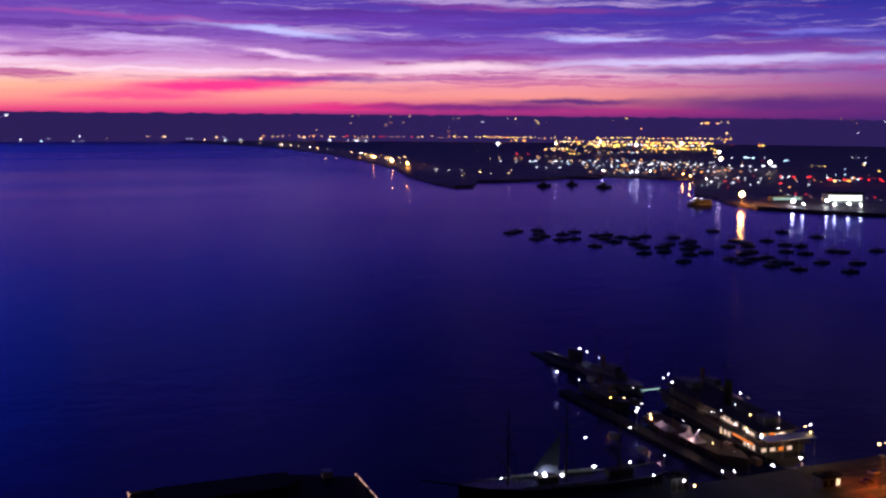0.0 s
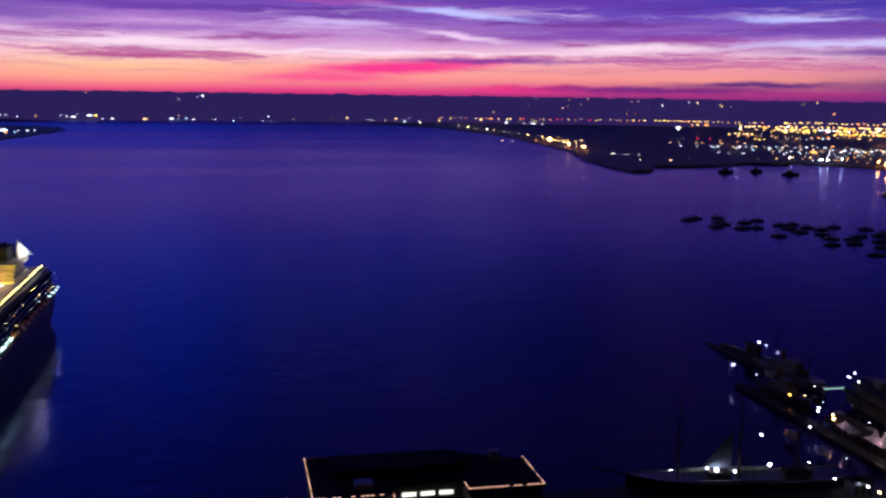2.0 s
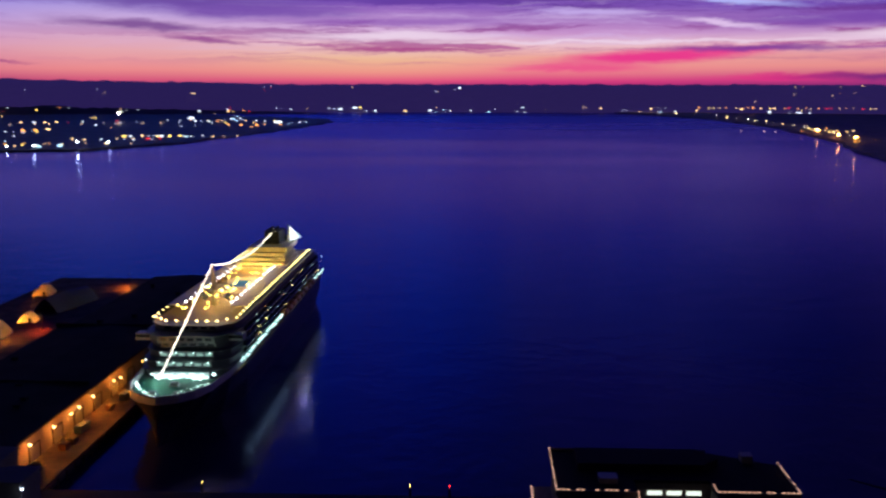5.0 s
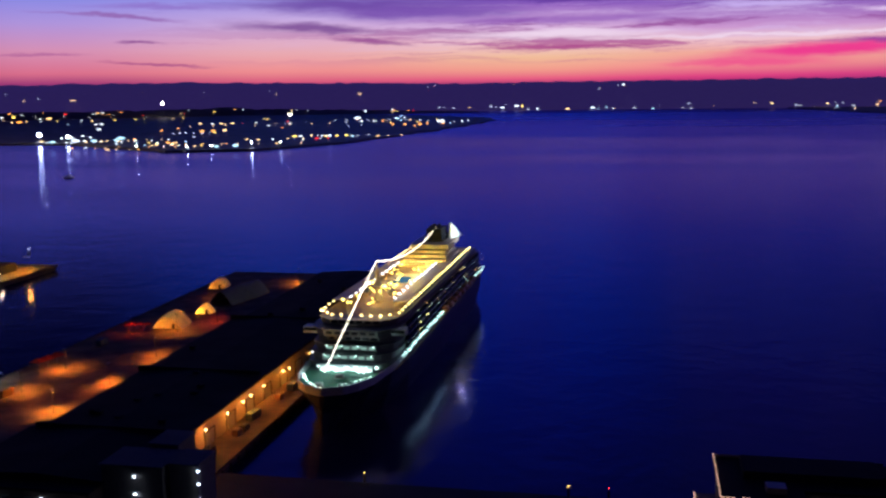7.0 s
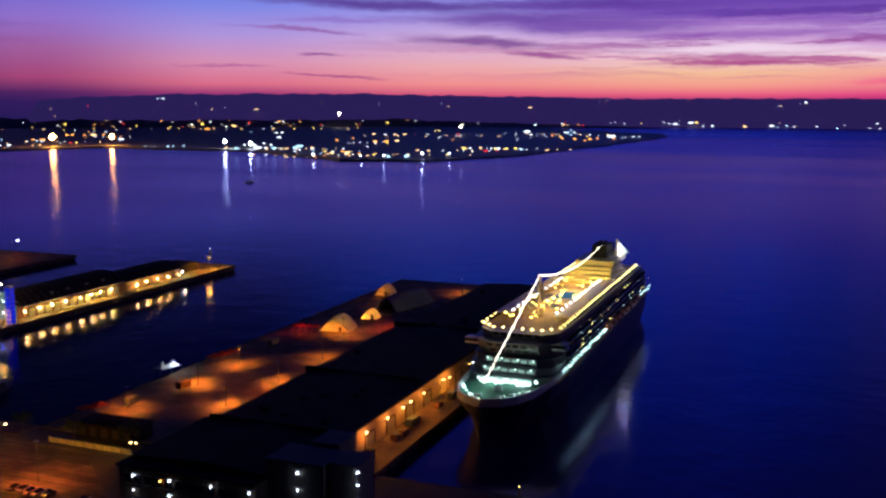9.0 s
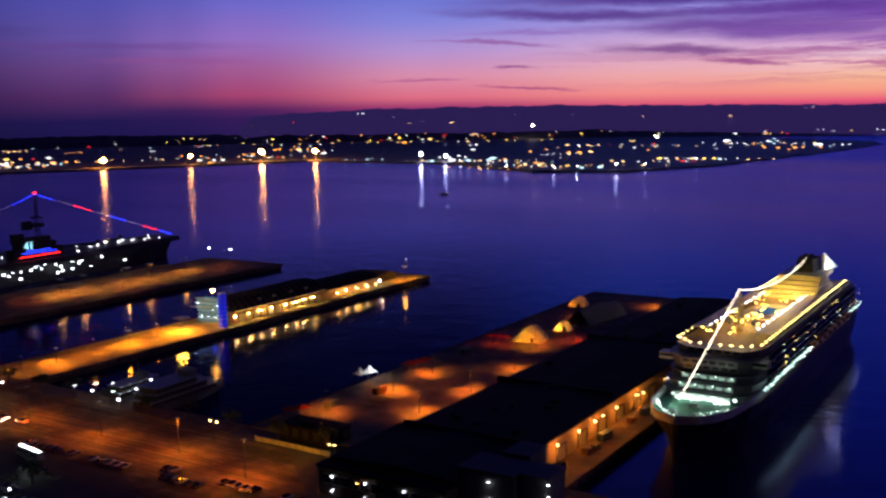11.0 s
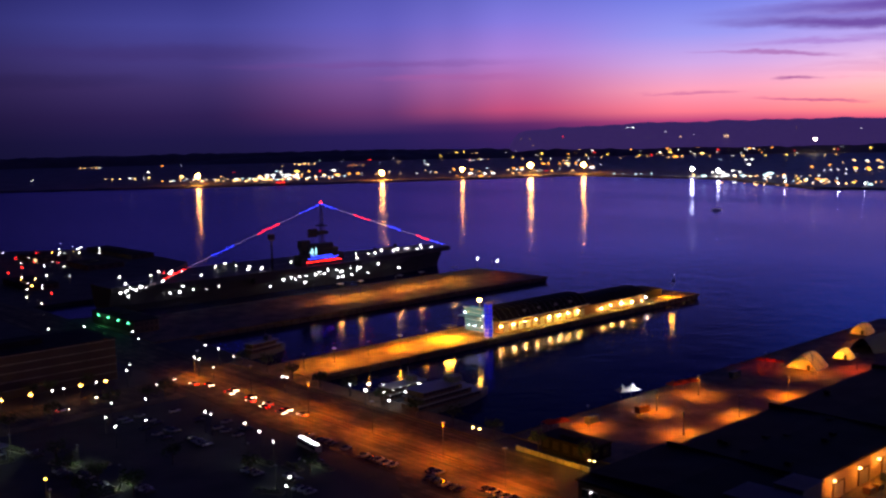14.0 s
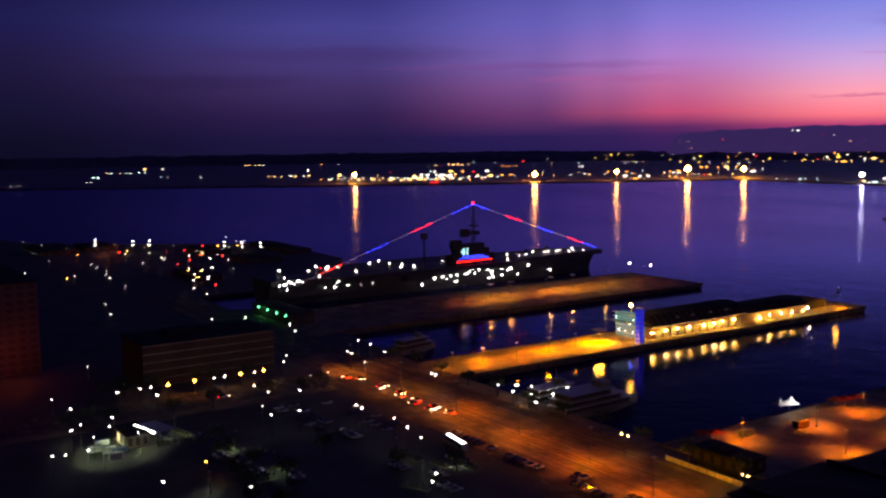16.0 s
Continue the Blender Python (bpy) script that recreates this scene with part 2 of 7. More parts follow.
def water_matter():
    m = bpy.data.materials.new("bay_water")
    m.use_nodes = True
    t = m.node_tree
    b = t.nodes["Principled BSDF"]
    pos = t.nodes.new("ShaderNodeNewGeometry").outputs["Position"]

    def tex(scale, detail, sx=1.0, sy=1.0):
        v = wire(t, "ShaderNodeVectorMath", pos, (sx, sy, 1.0), operation="MULTIPLY")
        n = t.nodes.new("ShaderNodeTexNoise")
        t.links.new(v, n.inputs["Vector"])
        n.inputs["Scale"].default_value, n.inputs["Detail"].default_value = scale, detail
        return n.outputs[0]
    slick = tex(0.0028, 6, 0.35, 1.0)
    rough = wire(t, "ShaderNodeMapRange", slick, 0.36, 0.62, 0.07, 0.16)
    apart = wire(t, "ShaderNodeVectorMath", pos, None, operation="LENGTH")
    open_bay = wire(t, "ShaderNodeMapRange", apart.node.outputs["Value"], 900.0, 3600.0, 0.0, 0.17)
    rough = wire(t, "ShaderNodeMath", rough, open_bay, operation="ADD")
    chop = wire(t, "ShaderNodeMath", tex(1.1, 2, 0.7, 1.0), 0.3, operation="MULTIPLY")
    waves = wire(t, "ShaderNodeMath", wire(t, "ShaderNodeMath", tex(0.22, 3, 1.0, 0.7), chop, operation="ADD"), wire(t, "ShaderNodeMath", tex(0.05, 2), 2.0, operation="MULTIPLY"), operation="ADD")
    bump = t.nodes.new("ShaderNodeBump")
    bump.inputs["Strength"].default_value, bump.inputs["Distance"].default_value = 0.2, 0.6
    t.links.new(waves, bump.inputs["Height"])
    t.nodes.remove(b)
    body = wire(t, "ShaderNodeBsdfDiffuse", (0.012, 0.018, 0.085, 1.0))
    gloss = t.nodes.new("ShaderNodeBsdfGlossy")
    gloss.inputs["Color"].default_value = (0.36, 0.342, 0.70, 1.0)
    t.links.new(rough, gloss.inputs["Roughness"])
    fres = t.nodes.new("ShaderNodeFresnel")
    fres.inputs["IOR"].default_value = 1.333
    for n in (gloss, fres, body.node):
        t.links.new(bump.outputs[0], n.inputs["Normal"])
    out = wire(t, "ShaderNodeMixShader", fres.outputs[0], body, gloss.outputs[0])
    t.links.new(out, t.nodes["Material Output"].inputs["Surface"])
    return m


WATER = water_matter()
LAND = matter("dark_land", (0.145, 0.11, 0.13), 0.6, scale=0.3, vary=0.5, spec=0.8)
HILL = matter("hazy_hill_scrub", (0.055, 0.05, 0.06), 0.95, scale=0.1, vary=0.4)
# distant haze is put into the hill's own colour as a purple glow
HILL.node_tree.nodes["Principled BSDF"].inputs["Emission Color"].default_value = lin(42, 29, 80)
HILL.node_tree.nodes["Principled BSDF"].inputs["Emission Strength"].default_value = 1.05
PAVING = matter("worn_pier_paving", (0.18, 0.13, 0.08), 0.9, vary=0.5, grain=0.7, scale=1.6)
def roadway_matter():
    """Worn tarmac with tyre-dark lanes along the shore road, patched and stained."""
    m = matter("worn_roadway", (0.075, 0.058, 0.036), 0.85, vary=0.5, grain=0.7, scale=1.8)
    t = m.node_tree
    b = t.nodes["Principled BSDF"]
    old = b.inputs["Base Color"].links[0].from_socket
    pos = t.nodes.new("ShaderNodeNewGeometry").outputs["Position"]
    k = None
    for sx, sy, lo, hi in ((0.012, 0.55, 0.55, 1.5), (0.05, 1.3, 0.75, 1.3), (0.22, 0.26, 0.6, 1.35)):
        v = wire(t, "ShaderNodeVectorMath", pos, (sx, sy, 1.0), operation="MULTIPLY")
        n = t.nodes.new("ShaderNodeTexNoise")
        t.links.new(v, n.inputs["Vector"])
        n.inputs["Scale"].default_value, n.inputs["Detail"].default_value = 1.0, 4
        f = wire(t, "ShaderNodeMapRange", n.outputs[0], 0.34, 0.66, lo, hi)
        k = f if k is None else wire(t, "ShaderNodeMath", k, f, operation="MULTIPLY")
    col = wire(t, "ShaderNodeVectorMath", old, None, operation="SCALE")
    t.links.new(k, col.node.inputs["Scale"])
    t.links.new(col, b.inputs["Base Color"])
    return m


ROADWAY = roadway_matter()
SPIT = matter("dark_wooded_land", (0.11, 0.095, 0.10), 0.7, scale=0.1, vary=0.4, spec=0.7)
ASPHALT = matter("asphalt", (0.055, 0.052, 0.05), 0.8, vary=0.35, scale=1.0)
CONCRETE = matter("pier_concrete", (0.26, 0.24, 0.21), 0.85, vary=0.35, grain=0.5, scale=1.2)
QUAY = matter("quay_wall", (0.09, 0.085, 0.08), 0.9, vary=0.4)
ROOFING = matter("roof_membrane", (0.028, 0.027, 0.028), 0.92, vary=0.35, spread=0.15, spec=0.15)
STEEL = matter("painted_steel", (0.30, 0.30, 0.31), 0.45, vary=0.15)
# haze grey darkened well below its own tone, for hulls lost in night
GREYHULL = matter("darkened_haze_grey", (0.024, 0.025, 0.03), 0.6, vary=0.2)
# one ship white in three tones: night shade and flood wash in the colour
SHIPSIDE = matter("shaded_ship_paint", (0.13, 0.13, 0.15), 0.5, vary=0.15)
BRIGHTPAINT = matter("bright_white_paint", (0.7, 0.72, 0.72), 0.5, vary=0.1)
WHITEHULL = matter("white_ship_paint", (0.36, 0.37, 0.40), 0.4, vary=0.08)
NAVYHULL = matter("dark_blue_hull", (0.02, 0.025, 0.06), 0.35, vary=0.15)
DECKGREEN = matter("green_deck_paint", (0.04, 0.16, 0.10), 0.6)
TEAK = matter("teak_deck", (0.30, 0.17, 0.09), 0.6, vary=0.2)
PLASTER = matter("beige_wall", (0.32, 0.27, 0.22), 0.85, vary=0.15)
DUSKWALL = matter("brown_render", (0.11, 0.075, 0.06), 0.9, vary=0.2)
DUSKGLASS = matter("dull_window_glass", (0.06, 0.042, 0.036), 0.6, vary=0.1, bump=0.0, spec=0.3)
BRICKRED = matter("brown_wall", (0.22, 0.12, 0.08), 0.85, vary=0.2)
GLASS = matter("dark_window_glass", (0.02, 0.025, 0.035), 0.08, vary=0.05, bump=0.0, spec=0.8)
CANVAS = matter("tent_canvas", (0.72, 0.70, 0.66), 0.8, vary=0.1)
RUBBER = matter("black_rubber", (0.02, 0.02, 0.02), 0.9)
POLE = matter("dark_pole_paint", (0.05, 0.05, 0.05), 0.6, vary=0.1)
WOOD = matter("weathered_timber", (0.07, 0.05, 0.035), 0.85, vary=0.3)
PAINTWHITE = matter("road_paint", (0.7, 0.68, 0.6), 0.7, vary=0.3, grain=0.6)
WORNPAINT = matter("worn_road_paint", (0.16, 0.14, 0.11), 0.8, vary=0.5, grain=0.9)
LEAF = matter("tree_leaves", (0.05, 0.08, 0.03), 0.8, vary=0.4, spread=0.3)
BARK = matter("bark", (0.09, 0.06, 0.045), 0.9)
SODIUM = glow("sodium_lamp", (255, 168, 60), 40)
SODIUM_SOFT = glow("sodium_lamp_soft", (255, 176, 80), 14)
WARM = glow("warm_lamp", (255, 205, 130), 14)
WHITE = glow("white_lamp", (236, 240, 255), 14)
WHITE_SOFT = glow("white_lamp_soft", (225, 235, 245), 8)
COOL = glow("cool_lamp", (170, 225, 255), 22)
RED = glow("red_lamp", (255, 30, 30), 12)
GREEN = glow("green_lamp", (70, 255, 150), 8)
BLUE = glow("blue_lamp", (30, 50, 255), 9)
FLOOD = glow("sodium_flood", (255, 166, 60), 240)
FLOOD_PALE = glow("pale_flood", (255, 236, 200), 40)
FLOOD_COOL = glow("cool_flood", (236, 246, 236), 80)
YELLOW = glow("yellow_lamp", (255, 214, 90), 16)


# ---- mesh helpers ----
def box(bm, x0, x1, y0, y1, z0, z1):
    v = [bm.verts.new((x, y, z)) for z in (z0, z1) for x, y in ((x0, y0), (x1, y0), (x1, y1), (x0, y1))]
    for f in ((3, 2, 1, 0), (4, 5, 6, 7), (0, 1, 5, 4), (1, 2, 6, 5), (2, 3, 7, 6), (3, 0, 4, 7)):
        bm.faces.new([v[i] for i in f])


def prism(bm, pts, z0, z1):
    """A plate with the outline pts (anticlockwise from above) between two heights."""
    lo, hi = [bm.verts.new((x, y, z0)) for x, y in pts], [bm.verts.new((x, y, z1)) for x, y in pts]
    bm.faces.new(hi)
    bm.faces.new(lo[::-1])
    for i in range(len(pts)):
        j = (i + 1) % len(pts)
        bm.faces.new((lo[i], lo[j], hi[j], hi[i]))


def tube(bm, a, b, r0, r1=None, n=6):
    a, b = Vector(a), Vector(b)
    r1 = r0 if r1 is None else r1
    q = (b - a).to_track_quat("Z", "Y")
    rings = [[bm.verts.new(p + q @ Vector((r * math.cos(2 * math.pi * i / n), r * math.sin(2 * math.pi * i / n), 0))) for i in range(n)]
             for p, r in ((a, r0), (b, r1))]
    for i in range(n):
        bm.faces.new((rings[0][i], rings[0][(i + 1) % n], rings[1][(i + 1) % n], rings[1][i]))
    bm.faces.new(rings[1])
    bm.faces.new(rings[0][::-1])


def gem(bm, x, y, z, r, s=1.0):
    """A small eight-sided lamp body."""
    t, b = bm.verts.new((x, y, z + r * s)), bm.verts.new((x, y, z - r * s))
    ring = [bm.verts.new((x + r * math.cos(a), y + r * math.sin(a), z)) for a in (0, 1.047, 2.094, 3.142, 4.189, 5.236)]
    for i in range(6):
        j = (i + 1) % 6
        bm.faces.new((ring[i], ring[j], t))
        bm.faces.new((ring[j], ring[i], b))


def sweep(bm, pts, r, n=4):
    """One bent tube through the points."""
    pts = [Vector(p) for p in pts]
    rings = []
    for i, p in enumerate(pts):
        d = pts[min(i + 1, len(pts) - 1)] - pts[max(i - 1, 0)]
        q = d.to_track_quat("Z", "Y")
        rings.append([bm.verts.new(p + q @ Vector((r * math.cos(2 * math.pi * k / n), r * math.sin(2 * math.pi * k / n), 0))) for k in range(n)])
    for a, b in zip(rings, rings[1:]):
        for k in range(n):
            bm.faces.new((a[k], a[(k + 1) % n], b[(k + 1) % n], b[k]))
    bm.faces.new(rings[0][::-1])
    bm.faces.new(rings[-1])


def part(name, bm, material, parent=None, label="", smooth=False):
    me = bpy.data.meshes.new(name)
    bmesh.ops.recalc_face_normals(bm, faces=bm.faces)
    bm.to_mesh(me)
    bm.free()
    for m in material if isinstance(material, (list, tuple)) else (material,):
        me.materials.append(m)
    if smooth:
        me.shade_smooth()
    ob = new(name, me)
    if parent:
        ob.parent = parent
    return tagged(ob, label)


def thing(name, x, y, z, rz, label, category, group="", kind=""):
    ob = new(name)
    ob.matrix_basis = pose(x, y, z, 0, 0, rz)
    return tagged(ob, label, category, group, kind)


def made(build, *args, **named):
    bm = bmesh.new()
    build(bm, *args, **named)
    return bm


def boxes(*rows):
    bm = bmesh.new()
    for r in rows:
        box(bm, *r)
    return bm


def lamp(kind_name, x, y, z, watts, rgb, size=0.3):
    d = bpy.data.lights.new(kind_name, "POINT")
    d.energy, d.color, d.shadow_soft_size = watts, lin(*rgb)[:3], size
    ob = new(kind_name, d)
    ob.location = (x, y, z)
    return ob


# ---- water, land, hills ----
def sheet(bm, r, n=96):
    bm.faces.new([bm.verts.new((r * math.cos(2 * math.pi * i / n), r * math.sin(2 * math.pi * i / n), 0)) for i in range(n)])


tagged(part("water", made(sheet, 5200), WATER), "dark blue bay water with faint ripples at dusk", "water", kind="structure")


def shore(name, pts, z, material, label, category="land", base=-2.0):
    """A flat piece of land; its shoreline is broken up by small bays and points."""
    rng = random.Random(len(name) * 7 + int(pts[0][0]))
    out = []
    for (x0, y0), (x1, y1) in zip(pts, pts[1:] + pts[:1]):
        n = max(1, int(math.hypot(x1 - x0, y1 - y0) / 60)) if z > 2.6 else 1
        for i in range(n):
            k = i / n
            j = 9.0 if 0 < i else 0.0
            out.append((x0 + (x1 - x0) * k + rng.uniform(-j, j), y0 + (y1 - y0) * k + rng.uniform(-j, j)))
    ob = part(name, made(prism, out, base, z), material)
    return tagged(ob, label, category, kind="structure")


shore("ground", [(-1300, -3000), (3500, -3000), (3500, 300), (400, 236), (182, 236), (120, 252), (-420, 252), (-515, 262), (-590, 262), (-600, 236), (-664, 238), (-664, 300), (-800, 424), (-960, 432), (-1120, 230), (-1300, 180)],
      2.5, ASPHALT, "dark paved waterfront ground of the downtown shore", "ground")
shore("airport_land", [(925, 860), (1500, 640), (4200, 600), (4200, 2600), (3000, 3900), (1900, 4500), (980, 4600), (1000, 3000), (1040, 1960), (968, 1741), (1110, 1513), (900, 1225), (832, 1004)],
      3.0, LAND, "dark low shore with an airfield behind the bay", "land")
shore("harbor_island", [(615, 1465), (650, 1470), (703, 1575), (748, 1570), (822, 1590), (915, 1645), (975, 1610), (1050, 1960), (1010, 3000), (990, 4600), (560, 4600), (800, 3600), (810, 2845), (728, 2080), (644, 1749), (622, 1580)],
      3.4, LAND, "long low dark island with lamps along its shore", "land")
shore("north_island", [(-2900, -300), (-2554, 441), (-2256, 887), (-1957, 1333), (-1760, 1693), (-1639, 1955), (-1233, 1932), (-1073, 1835), (-862, 1682), (-700, 1730), (-608, 1935), (-521, 2659), (-488, 3235), (-560, 3500), (-1200, 4100), (-2300, 3900), (-3400, 3000), (-4300, 1500), (-4500, -300)][::-1],
      3.2, LAND, "low dark peninsula across the bay dotted with lamps", "land")


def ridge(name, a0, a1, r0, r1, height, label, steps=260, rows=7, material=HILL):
    """A long hill seen across the water, from azimuth a0 to a1, between two distances; height(a) gives its crest."""
    bm = bmesh.new()
    grid = []
    for i in range(steps + 1):
        a = a0 + (a1 - a0) * i / steps
        crest = height(a)
        col = []
        for j in range(rows + 1):
            k = j / rows
            r = r0 + (r1 - r0) * k
            z = crest * math.sin(min(k * 1.15, 1.0) * math.pi / 2) ** 1.2 + (noise.noise((a * 1.7, k * 3, 1.0)) * 7 if j else 0) * min(crest / 60, 1) - (2 if j == 0 else 0)
            col.append(bm.verts.new((-r * math.sin(radians(a)), r * math.cos(radians(a)), z)))
        grid.append(col)
    for c0, c1 in zip(grid, grid[1:]):
        for j in range(rows):
            bm.faces.new((c0[j], c1[j], c1[j + 1], c0[j + 1]))
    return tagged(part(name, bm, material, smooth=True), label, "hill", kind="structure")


def crest_far(a):
    fall = max(0.0, min(1.0, (43.9 - a) / 0.9)) ** 0.6 * (0.8 + 0.2 * max(0.0, min(1.0, (43 - a) / 7)))
    return (126 + 5 * noise.noise((a * 0.13, 0, 3)) + 3 * noise.noise((a * 0.9, 0, 5)) - 14 * max(0, (-a - 20) / 25) + 20 * max(0, min(1, (a - 10) / 15))) * fall


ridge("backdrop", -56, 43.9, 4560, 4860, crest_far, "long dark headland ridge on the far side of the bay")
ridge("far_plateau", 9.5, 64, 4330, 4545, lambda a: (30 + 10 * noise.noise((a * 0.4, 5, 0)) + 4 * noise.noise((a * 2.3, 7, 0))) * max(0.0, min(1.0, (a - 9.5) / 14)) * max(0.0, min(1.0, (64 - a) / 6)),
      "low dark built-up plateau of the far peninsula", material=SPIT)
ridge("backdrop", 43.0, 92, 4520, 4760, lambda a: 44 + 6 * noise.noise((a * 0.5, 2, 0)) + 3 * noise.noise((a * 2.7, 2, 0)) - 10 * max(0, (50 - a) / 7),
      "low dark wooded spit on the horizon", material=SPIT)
# glow for the bright wall of the far white building
HANGARLIT = glow("hangar_wall_glow", (235, 248, 245), 2.6)
BANDLIT = glow("store_light", (150, 190, 180), 1.2)
GREEN_HOT = glow("green_flood", (80, 255, 190), 6)
FARWARM = glow("far_warm_lamp", (255, 200, 134), 2.9)
FARAMBER = glow("far_amber_lamp", (255, 160, 66), 2.8)
FARWHITE = glow("far_white_lamp", (238, 240, 255), 2.3)
FARCOOL = glow("far_cool_lamp", (190, 230, 255), 2.2)
FARRED = glow("far_red_lamp", (255, 40, 40), 1.6)
FARYELLOW = glow("far_yellow_lamp", (255, 208, 96), 3.0)
for dim in (FARWARM, FARAMBER, FARWHITE, FARCOOL, FARRED, FARYELLOW):
    dim.cycles.emission_sampling = "NONE"


# ---- piers ----
def pier(name, x0, x1, y0, y1, label, z=3.0):
    p = thing(name, (x0 + x1) / 2, y0, 0, 0, label, "pier", kind="structure")
    w, l = (x1 - x0) / 2, y1 - y0
    part("deck", boxes((-w, w, 0, l, z - 0.9, z)), PAVING, p)
    part("fender_wall", boxes((-w + 1, w - 1, 0.5, l - 1, -2, z - 0.9)), QUAY, p)
    bm = bmesh.new()
    for s in (-w, w - 0.4):
        box(bm, s, s + 0.4, 0, l, z, z + 0.3)
    box(bm, -w + 0.4, w - 0.4, l - 0.4, l, z, z + 0.3)
    part("bull_rail", bm, WOOD, p)
    bm = bmesh.new()
    for i in range(int(l / 6)):
        for s in (-w - 0.35, w + 0.35):
            tube(bm, (s, 3 + i * 6, -2), (s, 3 + i * 6, z - 0.2), 0.3, n=6)
    tagged(part("piles", bm, WOOD, p, "dark timber fender piles"), kind="stuff")
    return p


pier("cruise_pier", -240, -118, 250, 548, "wide concrete cruise pier lit by sodium lamps")
pier("broadway_pier", -398, -362, 250, 556, "long narrow concrete pier with a lit parking deck")
pier("navy_pier", -566, -490, 238, 553, "concrete pier with an open car park lit orange")


# ---- lamps ----
def down_light(x, y, z, watts, rgb, cone=130, blend=0.7):
    d = bpy.data.lights.new("lamp_light", "SPOT")
    d.energy, d.color, d.shadow_soft_size = watts, lin(*rgb)[:3], 0.4
    d.spot_size, d.spot_blend = radians(cone), blend
    ob = new("lamp_light", d)
    ob.location = (x, y, z)
    return ob


AMBER, GOLD, DAYLIGHT = (255, 130, 26), (255, 178, 52), (226, 236, 255)


def mast_lamp(x, y, z0, height, heads, watts, rgb, bulb, label, group, cone=130, size=0.45, category="street lamp"):
    """A pole with one or two lamp heads on arms, and their light."""
    t = thing("street_lamp", x, y, z0, 0, label, category, group)
    bm = bmesh.new()
    tube(bm, (0, 0, 0), (0, 0, height), 0.16, 0.09)
    tube(bm, (0, 0, 0), (0, 0, 0.5), 0.3, 0.24)
    part("pole", bm, POLE, t)
    offsets = (-1.6, 1.6) if heads == 2 else (0.0,)
    for o in offsets:
        if o:
            part("arm", made(tube, (0, 0, height - 0.2), (o, 0, height + 0.1), 0.07, 0.05), STEEL, t)
        part("head", boxes((o - 0.5, o + 0.5, -0.3, 0.3, height + 0.02, height + 0.3)), STEEL, t)
        part("bulb", made(gem, o, 0, height - 0.25, size * 0.85), bulb, t)
    if watts:
        down_light(x, y, z0 + height - 1.0, watts, rgb, cone, 1.0)
    return t


# ---- cruise terminal on its pier ----
TOWERWALL = matter("grey_render", (0.17, 0.16, 0.16), 0.85, vary=0.2)

